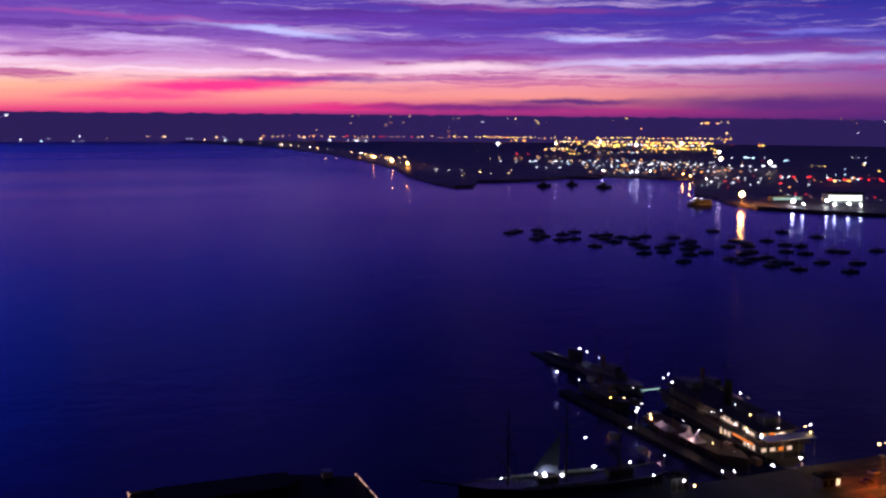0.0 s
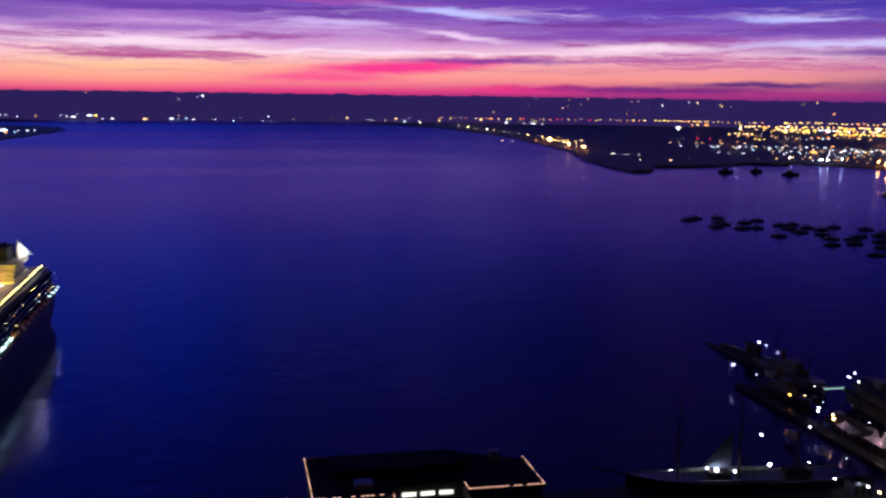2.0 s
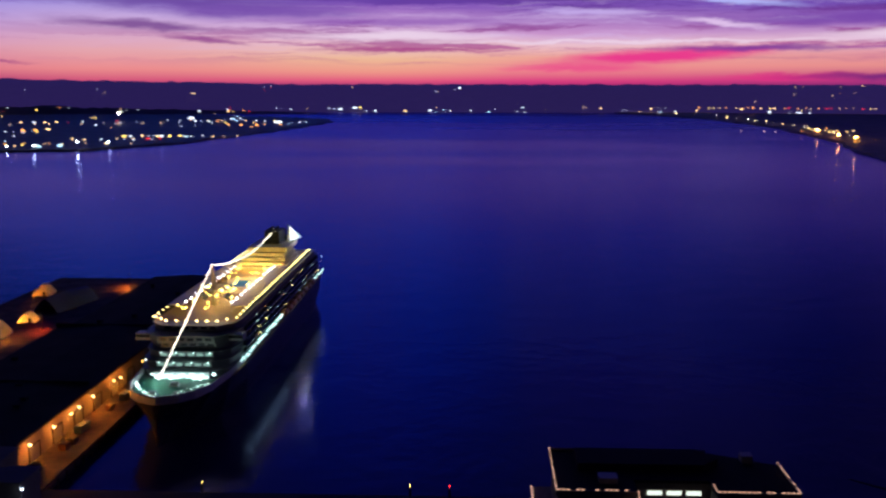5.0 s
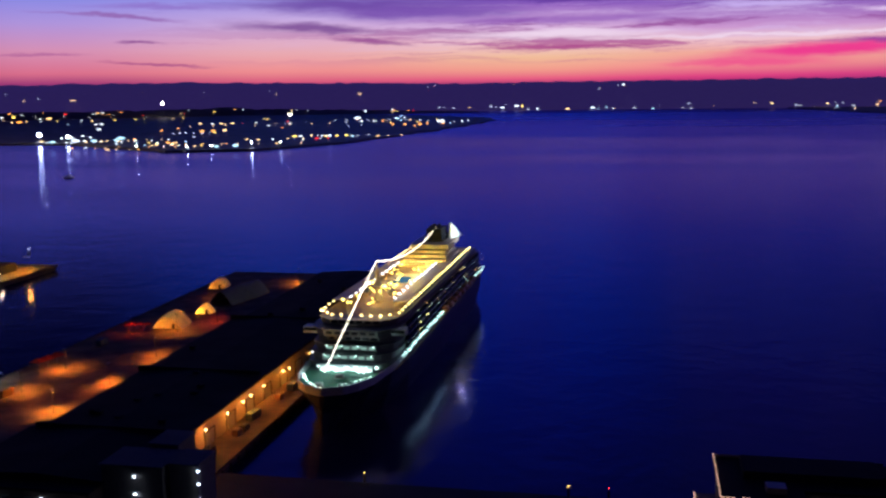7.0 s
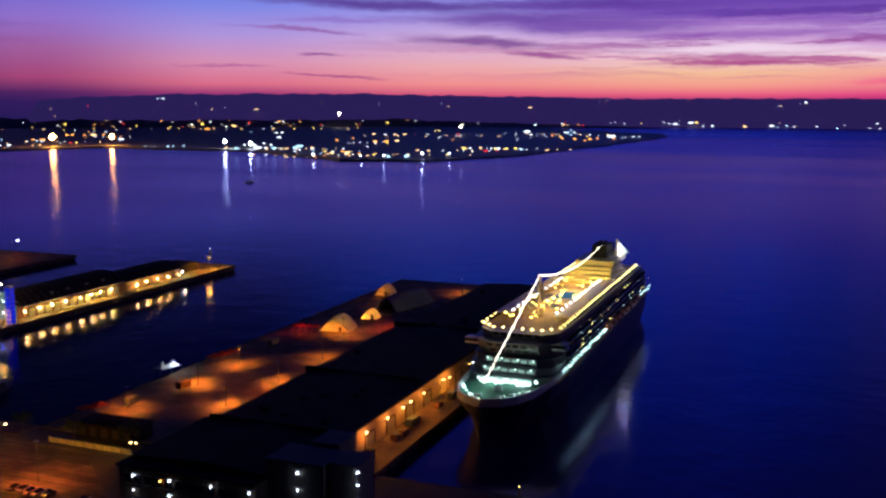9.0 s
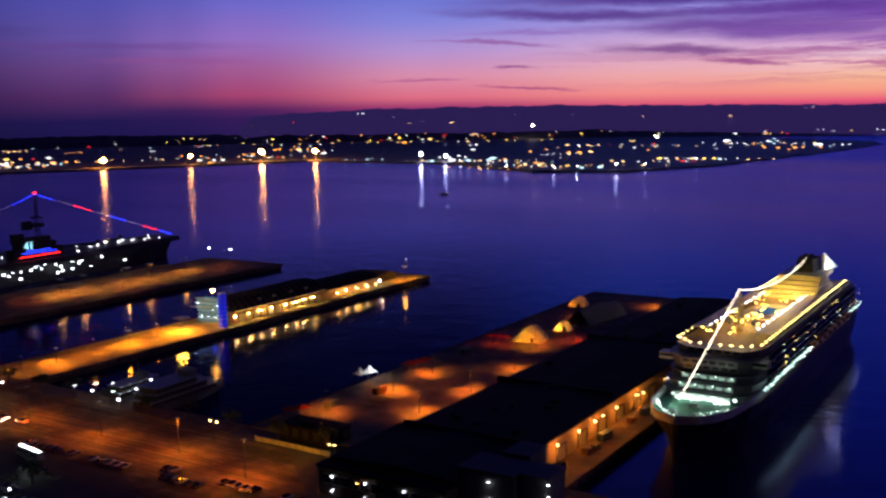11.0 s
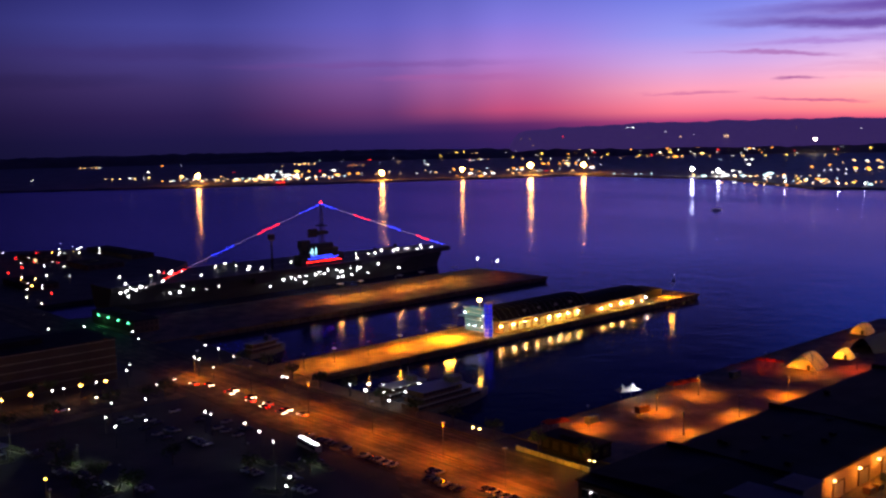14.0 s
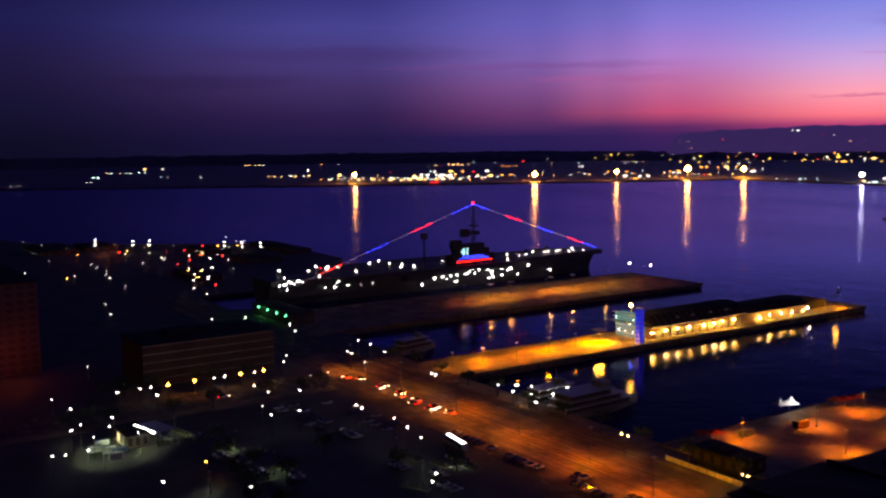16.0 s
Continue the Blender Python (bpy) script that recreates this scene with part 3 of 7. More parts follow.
def terminal():
    t = thing("cruise_terminal", -154, 220, 2.5, 0, "long low cruise terminal shed with a dark flat roof", "terminal building")
    # three roof bays stepped along the pier, walls below
    for y0, y1, x0, x1, h in ((0, 34, -24, 18, 9.5), (34, 176, -20.5, 24, 9.5), (178, 292, -19, 23, 8.6)):
        part("wall", boxes((x0, x1, y0, y1, 0, h - 0.6)), PLASTER, t)
        bm = bmesh.new()
        v = [bm.verts.new(p) for p in ((x0 - 1, y0 - 1, h - 0.6), (x1 + 1, y0 - 1, h - 0.6), (x1 + 1, y1 + 1, h - 0.6), (x0 - 1, y1 + 1, h - 0.6),
                                       (x0 - 1, y0 - 1, h), (x1 + 1, y0 - 1, h), (x1 + 1, y1 + 1, h), (x0 - 1, y1 + 1, h), (0, y0 - 1, h + 1.2), (0, y1 + 1, h + 1.2))]
        for f in ((0, 1, 5, 4), (1, 2, 6, 5), (2, 3, 7, 6), (3, 0, 4, 7), (5, 6, 9, 8), (7, 4, 8, 9), (4, 5, 8), (6, 7, 9), (3, 2, 1, 0)):
            bm.faces.new([v[i] for i in f])
        part("roof", bm, ROOFING, t)
    rng = random.Random(4)
    for i in range(16):
        x, y = rng.uniform(-18, 18), rng.uniform(20, 280)
        part("roof_vent", boxes((x - 0.9, x + 0.9, y - 0.9, y + 0.9, 9.0, 11.0), (x - 1.1, x + 1.1, y - 1.1, y + 1.1, 11.0, 11.2)), ROOFING, t)
    for y in (34.5, 96, 177):
        part("roof_joint", boxes((-23, 23, y, y + 0.5, 9.0, 10.95)), ROOFING, t)
    # loading doors along the apron
    for i in range(15):
        y = 52 + i * 15.9
        d = part("loading_door", boxes((24.0, 24.12, y - 3.2, y + 3.2, 0.5, 5.2)), STEEL, t)
        part("door_frame", boxes((24.0, 24.3, y - 3.6, y - 3.2, 0.4, 5.5), (24.0, 24.3, y + 3.2, y + 3.6, 0.4, 5.5), (24.0, 24.3, y - 3.2, y + 3.2, 5.2, 5.5)), WOOD, d)
    # front block with windows
    part("front_block", boxes((-25, 18.4, -6, 0, 0, 8.2)), DUSKWALL, t)
    part("front_roof", boxes((-25.6, 18.5, -6.6, 0, 8.2, 8.8)), ROOFING, t)
    for i in range(11):
        w = part("window", boxes((-23.4 + i * 3.4, -21.2 + i * 3.4, -6.1, -5.98, 3.6, 6.2)), GLASS, t)
        part("sill", boxes((-23.5 + i * 3.4, -21.1 + i * 3.4, -6.16, -6.08, 3.4, 3.6)), STEEL, w)
        part("lintel", boxes((-23.5 + i * 3.4, -21.1 + i * 3.4, -6.16, -6.08, 6.2, 6.4)), STEEL, w)
    # pale stair towers at the head of the shed
    for x0, x1, y0, y1, h in ((18.6, 35.4, 0, 12, 13.6), (37, 44.6, 1, 11, 14.4)):
        part("stair_tower", boxes((x0, x1, y0, y1, 0, h), (x0 - 0.3, x1 + 0.3, y0 - 0.3, y1 + 0.3, h, h + 0.5)), TOWERWALL, t, "pale rendered stair tower")
    part("upper_block", boxes((25, 33, 14, 24, 0, 14.4), (24.6, 33.4, 13.6, 24.4, 14.4, 14.9)), TOWERWALL, t, "pale plant tower behind the stair towers")
    return t


terminal()


def wall_lamp(x, y, z, side, watts, rgb, bulb, label, group, size=0.5):
    t = thing("wall_lamp", x, y, z, 0, label, "lamp", group)
    part("bracket", boxes((min(0, -side * 0.9), max(0, -side * 0.9), -0.06, 0.06, 0.2, 0.32), (-0.5, 0.5, -0.4, 0.4, 0.32, 0.46)), STEEL, t)
    part("bulb", made(gem, 0, 0, -0.1, size * 0.88), bulb, t)
    if watts:
        lamp("lamp_light", x + side * 1.8, y, z - 0.8, watts * 1.5, rgb)
    return t


for y, z, w in ((267.3, 9.4, 900), (283.3, 9.2, 900), (296, 9.0, 800), (302.4, 9.2, 500), (314, 9.0, 900), (332.9, 8.8, 1100), (339.3, 8.0, 1000)):
    wall_lamp(-128.9, y, z, 1, w, (255, 140, 30), WARM, "sodium wall lamp over a loading door", "terminal wall lamps")
for i in range(10):
    wall_lamp(-128.9, 362 + i * 14.6, 7.6, 1, 0, AMBER, SODIUM_SOFT, "sodium wall lamp over a loading door", "terminal wall lamps", 0.3)
for x, y, z, b in ((-173.9, 213.4, 8.6, WHITE), (-173.9, 213.4, 4.4, WHITE), (-165, 213.4, 8.2, SODIUM_SOFT), (-162, 213.4, 8.7, WHITE), (-162.2, 213.4, 4.4, WHITE), (-148.9, 213.4, 8.9, WHITE), (-136.9, 213.4, 8.9, WHITE),
                   (-126, 219.4, 13.9, WHITE), (-126, 219.4, 9.2, WHITE), (-108.9, 220.4, 16.0, WHITE), (-108.9, 220.4, 12.6, WHITE), (-108.9, 220.4, 8.8, WHITE)):
    wall_lamp(x, y, z, 0.01, 0, DAYLIGHT, b, "white wall lamp on the terminal front", "terminal front lamps", 0.36)

# shielded pole lamps over the pier's open lot
for x, y, w in ((-221, 311, 23800), (-222, 341, 20700), (-194, 325, 23800), (-196, 292, 25800), (-195, 363, 20000), (-226, 276, 15900), (-206, 404, 17000), (-216, 478, 8500), (-190, 520, 15300), (-150, 534, 10200)):
    mast_lamp(x, y, 3.0, 8, 1, w * 0.85, (255, 128, 24), RUBBER, "hooded sodium lamp pole on the pier", "pier lot lamps", cone=152, size=0.2)


def thin_canvas():
    m = matter("thin_canvas", (0.8, 0.76, 0.66), 0.85, vary=0.12)
    t = m.node_tree
    out = wire(t, "ShaderNodeMixShader", 0.4, t.nodes["Principled BSDF"].outputs[0], wire(t, "ShaderNodeBsdfTranslucent", (0.8, 0.7, 0.5, 1.0)))
    t.links.new(out, t.nodes["Material Output"].inputs["Surface"])
    return m


LITCANVAS = thin_canvas()
DUSKCANVAS = matter("grey_canvas", (0.22, 0.25, 0.36), 0.85, vary=0.2)


def dome_tent(x, y, w, l, h, rz, label, glow_watts=0):
    t = thing("event_tent", x, y, 3.0, rz, label, "tent", "event tents")
    bm = bmesh.new()
    n, m = 12, 8
    rows = []
    for j in range(m + 1):
        yy = -l / 2 + l * j / m
        k = 1.0 - 0.10 * abs(j - m / 2) / (m / 2)
        rows.append([bm.verts.new((w / 2 * math.cos(math.pi * i / n) * k, yy, h * (1 - abs(math.cos(math.pi * i / n)) ** 1.5) * k + 0.01)) for i in range(n + 1)])
    for a, b in zip(rows, rows[1:]):
        for i in range(n):
            bm.faces.new((a[i], a[i + 1], b[i + 1], b[i]))
    bm.faces.new(rows[-1])
    part("canopy", bm, LITCANVAS if glow_watts else DUSKCANVAS, t, smooth=False)
    for j in (0, m // 2, m):
        part("hoop", made(sweep, [rows_point(w, l, h, j, m, i, n) for i in range(n + 1)], 0.08), STEEL, t)
    if glow_watts:
        lamp("lamp_light", x - w * 0.16, y - l * 0.3, 4.6, glow_watts, (255, 160, 56))
        bm = bmesh.new()
        k = 0.9
        arc = [(w / 2 * math.cos(math.pi * i / n) * k, h * (1 - abs(math.cos(math.pi * i / n)) ** 1.5) * k + 0.02) for i in range(n + 1)]
        a = [bm.verts.new((px, -l / 2 + 0.5, pz)) for px, pz in arc]
        bm.faces.new(a)
        part("front_wall", bm, LITCANVAS, t, "thin canvas front glowing from the lamps inside")
        part("doorway", boxes((w * .2 - .7, w * .2 + .7, -l / 2 + 0.38, -l / 2 + 0.46, 0.02, 2.3)), WOOD, t)
    return t


def rows_point(w, l, h, j, m, i, n):
    k = (1.0 - 0.10 * abs(j - m / 2) / (m / 2)) * 1.005
    return (w / 2 * math.cos(math.pi * i / n) * k, -l / 2 + l * j / m, h * (1 - abs(math.cos(math.pi * i / n)) ** 1.5) * k + 0.02)


dome_tent(-214.5, 416, 15.5, 14, 6.8, 6, "large pale dome tent glowing warm from inside", 2100)
dome_tent(-210.5, 443, 9, 8, 4.8, 6, "pale dome tent glowing warm from inside", 2200)
dome_tent(-230, 504, 10, 12, 5.5, 4, "pale dome tent with a warm lit mouth", 500)
mast_lamp(-196, 425, 3.0, 7, 1, 7000, (255, 74, 20), RUBBER, "hooded orange lamp pole beside the tents", "tent lamps", cone=150, size=0.2)
mast_lamp(-226, 400, 3.0, 7, 1, 2600, (255, 66, 20), RUBBER, "hooded orange lamp pole beside the tents", "tent lamps", cone=150, size=0.2)
dome_tent(-207, 478, 15, 34, 7.4, -12, "dark blue-grey long dome tent on the pier")


def peak_tent(x, y, w, n, rz, label, material, h=6.2):
    t = thing("peaked_tent", x, y, 3.0, rz, label, "tent", "peaked tents")
    for i in range(n):
        bm = bmesh.new()
        x0 = i * w
        c = [bm.verts.new(p) for p in ((x0, 0, 2.6), (x0 + w, 0, 2.6), (x0 + w, w, 2.6), (x0, w, 2.6))]
        m = [bm.verts.new(p) for p in ((x0 + w * .32, w * .32, 3.6), (x0 + w * .68, w * .32, 3.6), (x0 + w * .68, w * .68, 3.6), (x0 + w * .32, w * .68, 3.6))]
        top = bm.verts.new((x0 + w / 2, w / 2, h))
        for j in range(4):
            k = (j + 1) % 4
            bm.faces.new((c[j], c[k], m[k], m[j]))
            bm.faces.new((m[j], m[k], top))
        part("canopy", bm, material, t)
        bm = bmesh.new()
        for px, py in ((x0 + .1, .1), (x0 + w - .1, .1), (x0 + .1, w - .1), (x0 + w - .1, w - .1)):
            tube(bm, (px, py, 0), (px, py, 2.65), 0.06, n=5)
        part("leg", bm, STEEL, t)
    return t


REDCLOTH = matter("red_canvas", (0.45, 0.06, 0.03), 0.85, vary=0.15)
peak_tent(-241, 315, 5, 2, 72, "white peaked canopy tents at the pier edge", CANVAS, 5.4)
peak_tent(-232, 338, 5, 3, 78, "red peaked canopy tents on the pier", REDCLOTH, 4.2)
peak_tent(-233, 262, 5, 2, 70, "red canopies beside the pier entrance", REDCLOTH, 3.9)
peak_tent(-232, 402, 3.2, 4, 12, "red and orange stalls before the big tent", REDCLOTH, 3.8)
lamp("lamp_light", -239, 322, 8.5, 900, DAYLIGHT)


def crate(x, y, w, l, h, z, material, name, label, category, group=""):
    t = thing(name, x, y, z, random.Random(int(x * 7 + y)).uniform(-8, 8), label, category, group)
    part("body", boxes((-w / 2, w / 2, -l / 2, l / 2, 0.15, h)), material, t)
    part("base", boxes((-w / 2 + .1, w / 2 - .1, -l / 2 + .1, l / 2 - .1, 0, 0.15)), WOOD, t)
    bm = bmesh.new()
    for k in range(5):
        y0 = -l / 2 + l * (k + .5) / 5
        box(bm, -w / 2 - .04, w / 2 + .04, y0 - .05, y0 + .05, 0.15, h + 0.03)
    part("rib", bm, STEEL, t)
    return t


BLUEBOX = matter("blue_container_paint", (0.05, 0.09, 0.2), 0.6)
for i, (x, y, w, l, h, m) in enumerate(((-126, 262, 2.4, 5, 2.6, RUBBER), (-125, 281, 2.4, 3, 2, BRICKRED), (-124.5, 286, 2, 3, 1.8, WOOD), (-126, 297, 2.4, 6, 2.5, BLUEBOX), (-125, 318, 2, 3, 2, BRICKRED), (-124, 330, 2.4, 6, 2.6, BLUEBOX))):
    crate(x, y, w, l, h, 3.0, m, "cargo_crate", "stacked cargo and baggage cages on the apron", "crate", "apron cargo")
for i, (x, y) in enumerate(((-229, 282), (-224, 306), (-186, 350), (-228, 378))):
    crate(x, y, 2.4, 6.0, 2.6, 3.0, (BLUEBOX, BRICKRED, STEEL)[i % 3], "shipping_container", "steel shipping container on the pier lot", "container", "pier containers")


# ---- cruise ship ----
def loft(bm, stations, levels):
    """A hull from stations (y, [half-width at each level], [z at each level]), closed at both ends and on top."""
    sides = []
    for y, half, zs in stations:
        sides.append(([bm.verts.new((h, y, z)) for h, z in zip(half, zs)], [bm.verts.new((-h, y, z)) for h, z in zip(half, zs)]))
    for (r0, l0), (r1, l1) in zip(sides, sides[1:]):
        for k in range(levels - 1):
            bm.faces.new((r0[k], r1[k], r1[k + 1], r0[k + 1]))
            bm.faces.new((l0[k], l0[k + 1], l1[k + 1], l1[k]))
        bm.faces.new((r0[-1], r1[-1], l1[-1], l0[-1]))
    for r, l in (sides[0], sides[-1]):
        for k in range(levels - 1):
            bm.faces.new((r[k], r[k + 1], l[k + 1], l[k]))


def string(bm, pts, step, r):
    for (a, b) in zip(pts, pts[1:]):
        a, b = Vector(a), Vector(b)
        n = max(1, int((b - a).length / step))
        for i in range(n):
            p = a.lerp(b, i / n)
            gem(bm, p.x, p.y, p.z, r)


def cruise_ship():
    s = thing("cruise_ship", -100.5, 285, 0, 0, "large cruise ship lit up for the night at its pier", "ship")
    bm = bmesh.new()
    loft(bm, [(7.0, [0.05, 0.2, 1.2], [-1, 8, 13.6]), (9.5, [0.4, 1.8, 6.4], [-1, 7, 13.6]), (14, [1.6, 5.0, 10.4], [-1, 7, 13.5]), (22, [5.0, 9.5, 13.4], [-1, 7, 13.5]), (38, [11, 14, 15.4], [-1, 7, 13.4]),
              (60, [15, 16, 16], [-1, 7, 13.6]), (120, [16, 16, 16], [-1, 7, 13.2]), (200, [15.8, 16, 16], [-1, 7, 13.2]), (224, [12, 15, 15.6], [-1, 7, 13.2]), (231, [8, 12.5, 14.2], [2, 8, 13.2])], 3)
    part("hull", bm, NAVYHULL, s)
    # bulwark round the foredeck, port and starboard, and the green mooring deck inside it
    edge = [(0.2, 6.6), (1.2, 7.0), (6.4, 9.5), (10.4, 14), (13.4, 22), (15.4, 38), (16, 60)]
    for sx in (1, -1):
        bm = bmesh.new()
        rows = []
        for h, y in edge:
            z = 16.6 - y * .02
            rows.append([bm.verts.new(p) for p in ((sx * h, y, 13.4), (sx * h, y, z), (sx * (h - 0.35), y + 0.2, z), (sx * (h - 0.35), y + 0.2, 13.4))])
        for a, b in zip(rows, rows[1:]):
            for k in range(3):
                bm.faces.new((a[k], b[k], b[k + 1], a[k + 1]))
        part("bulwark", bm, BRIGHTPAINT, s)
    part("foredeck", made(prism, [(0.6, 8), (5.4, 10.6), (9.6, 15), (12.6, 23), (13.6, 34), (-13.6, 34), (-12.6, 23), (-9.6, 15), (-5.4, 10.6), (-0.6, 8)], 13.4, 13.75), DECKGREEN, s, "green-painted mooring deck")
    for x, y in ((-4, 16), (4, 16), (0, 26)):
        w = part("winch", made(tube, (x - 1.2, y, 14.6), (x + 1.2, y, 14.6), 0.8, n=10), STEEL, s)
        part("winch_base", boxes((x - 1.6, x + 1.6, y - 1, y + 1, 13.75, 14.2)), STEEL, w)
    # superstructure: rounded tiers, stepping back above the foredeck
    tiers = [(34, 222, 15.4, 14.0, 17.0), (37, 220, 15.4, 17.0, 20.0), (40, 218, 15.4, 20.0, 23.0), (43, 216, 15.4, 23.0, 26.0), (40, 213, 15.8, 26.0, 29.0), (46, 208, 15.2, 29.0, 31.6)]
    for i, (y0, y1, w, z0, z1) in enumerate(tiers):
        pts = [(-w * 0.62, y0), (w * 0.62, y0), (w * 0.93, y0 + 5), (w, y0 + 12), (w, y1), (-w, y1), (-w, y0 + 12), (-w * 0.93, y0 + 5)]
        # the houses take the darkened white, standing for unlit sides
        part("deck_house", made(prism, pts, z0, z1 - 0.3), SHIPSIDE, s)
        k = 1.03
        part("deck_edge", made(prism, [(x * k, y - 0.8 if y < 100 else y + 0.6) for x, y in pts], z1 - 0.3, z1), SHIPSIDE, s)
        for j in range(6):
            x = -7.8 + j * 3.1
            part("front_window", boxes((x - 1.1, x + 1.1, y0 - 0.06, y0 + 0.04, z0 + 0.9, z0 + 2.1)), FRONTLIT if i in (1, 2) else GLASS, s, "front window lit greenish white" if i in (1, 2) else "")
    part("front_screen", boxes((-9.4, 9.4, 33.86, 33.96, 13.9, 16.4)), BRIGHTPAINT, s, "bright white screen wall behind the glowing wash")
    # gems of glow stand for the light washed over the foredeck
    rw = random.Random(15)
    for i in range(26):
        part("deck_floodlight", made(gem, -10.6 + i * 0.84 + rw.uniform(-.3, .3), 33.3 + rw.uniform(-.3, .2) + (1.5 if abs(i - 12.5) > 11 else 0), 14.9 + rw.uniform(-.7, .7), rw.uniform(.4, .8)), FRONTWASH, s)
    # more glow gems along the bulwark, for its lit rim
    for sx in (-1, 1):
        for i in range(14):
            k = i / 13
            part("bow_lamp", made(gem, sx * (1.4 + 10.4 * k ** .7 + rw.uniform(-.2, .2)), 9.4 + 14 * k, 15.6 + rw.uniform(-.5, .5), rw.uniform(.2, .5) * (1 if sx < 0 else .7)), FRONTWASH if sx < 0 or i % 2 else DIMLAMP, s)
    for z, y0 in ((19.2, 36.8), (22.2, 39.8)):
        for x in (-8.6, -3.4, 2.6, 8.2):
            part("front_lamp", made(gem, x, y0, z, 0.34), DIMLAMP, s)
    for sx in (1, -1):
        a, c = sorted((sx * 16.02, sx * 16.12))
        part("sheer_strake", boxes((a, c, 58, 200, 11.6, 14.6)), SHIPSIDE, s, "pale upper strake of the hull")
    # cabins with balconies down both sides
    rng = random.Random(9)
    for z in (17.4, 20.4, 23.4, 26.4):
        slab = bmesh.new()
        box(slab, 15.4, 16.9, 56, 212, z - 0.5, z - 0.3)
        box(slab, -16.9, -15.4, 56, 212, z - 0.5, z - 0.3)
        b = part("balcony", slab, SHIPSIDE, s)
        rail, lit, doors = bmesh.new(), bmesh.new(), bmesh.new()
        box(rail, 16.8, 16.9, 56, 212, z - 0.3, z + 0.75)
        box(rail, -16.9, -16.8, 56, 212, z - 0.3, z + 0.75)
        for i in range(52):
            y = 57 + i * 3.0
            for sx in (1, -1):
                a, c = sorted((sx * 15.42, sx * 16.8))
                box(rail, a, c, y - 0.06, y + 0.06, z - 0.3, z + 2.0)
                a, c = sorted((sx * 15.4, sx * 15.48))
                near = 1.0 if 15 < i < 33 else 0.35
                box(lit if rng.random() < 0.16 * near else doors, a, c, y + 0.5, y + 2.4, z - 0.2, z + 1.9)
        tagged(part("balcony_rail", rail, GLASS, b), kind="stuff")
        tagged(part("cabin_door", doors, GLASS, b), kind="stuff")
        tagged(part("lit_cabin", lit, SODIUM_CABIN, b, "cabin doors lit from inside"), kind="stuff")
    # promenade with its lamps and lifeboats
    part("promenade", boxes((15.6, 16.4, 40, 224, 13.2, 13.5), (-16.4, -15.6, 40, 224, 13.2, 13.5)), TEAK, s)
    bm, b2 = bmesh.new(), bmesh.new()
    for i in range(30):
        y = 46 + i * 6.0
        for k in range(2):
            gem(bm if y < 118 or y > 196 or (i + k) % 3 else b2, 17.2, y + 3 * k + rng.uniform(-1, 1), 17.0 + rng.uniform(-.5, .7), rng.uniform(.4, .66) if y < 118 else rng.uniform(.24, .42))
        gem(b2, -16.2, y, 17.4, 0.3)
    for i in range(34):
        part("side_lamp", made(gem, 17.2, rng.uniform(70, 222), rng.choice((20.2, 23.2, 26.2, 29.4)) + rng.uniform(-.4, .4), rng.uniform(.12, .24)), rng.choice((DIMLAMP, SODIUM_CABIN, RAILBULB)), s)
    tagged(part("promenade_lamp", bm, PROMLIT, s, "bright white promenade lamps"), kind="stuff")
    tagged(part("promenade_lamp", b2, WHITE_SOFT, s), kind="stuff")
    for i in range(8):
        y = 122 + i * 9.4
        for sx in (1, -1):
            bm = bmesh.new()
            loft(bm, [(y - 3.6, [0.1, 0.5, 0.2], [16.6, 17.3, 18.2]), (y - 2, [0.9, 1.4, 0.9], [16.3, 17.2, 18.8]), (y + 2, [0.9, 1.4, 0.9], [16.3, 17.2, 18.8]), (y + 3.6, [0.1, 0.5, 0.2], [16.6, 17.3, 18.2])], 3)
            bmesh.ops.translate(bm, verts=bm.verts, vec=(sx * 17.4, 0, 0))
            part("lifeboat", bm, LIFEBOAT, s, "orange enclosed lifeboat")
    # lido deck, pool, wind screens, bridge wings
    part("lido_deck", boxes((-14.4, 14.4, 52, 204, 31.6, 31.75)), TEAK, s)
    oval = [(9.6 * math.cos(a * math.pi / 10), 116 + 17 * math.sin(a * math.pi / 10)) for a in range(20)]
    part("pool_terrace", made(prism, oval, 31.75, 31.95), CREAM, s, "pale oval pool terrace")
    pool = part("pool", boxes((-4, 4, 110, 124, 31.95, 32.3)), WHITEHULL, s)
    part("pool_water", boxes((-3.5, 3.5, 110.5, 123.5, 32.3, 32.34)), POOLWATER, pool, "lit turquoise pool water")
    part("bridge_wing", boxes((-18.6, 18.6, 44, 48.5, 26.0, 28.6)), WHITEHULL, s)
    part("bridge_window", boxes((-18.4, 18.4, 43.9, 43.98, 27.0, 28.2)), GLASS, s)
    for sx in (1, -1):
        a, c = sorted((sx * 14.4, sx * 14.5))
        part("wind_screen", boxes((a, c, 60, 200, 31.75, 33.6)), GLASS, s)
        a, c = sorted((sx * 8.5, sx * 14.2))
        part("sun_gallery", boxes((a, c, 66, 150, 34.4, 34.7)), CREAM, s)
        bm = bmesh.new()
        for i in range(15):
            tube(bm, (sx * 9, 67 + i * 5.9, 31.7), (sx * 9, 67 + i * 5.9, 34.5), 0.12, n=5)
        tagged(part("gallery_post", bm, STEEL, s), kind="stuff")
        bm = bmesh.new()
        string(bm, [(sx * 14.6, 52, 33.4), (sx * 14.6, 202, 34.0)], 5.0, 0.44)
        tagged(part("rail_lamp", bm, RAILBULB, s, "row of yellow rail bulbs"), kind="stuff")
        bm = bmesh.new()
        string(bm, [(sx * 8.6, 70, 35.2), (sx * 8.6, 150, 35.2)], 6.4, 0.4)
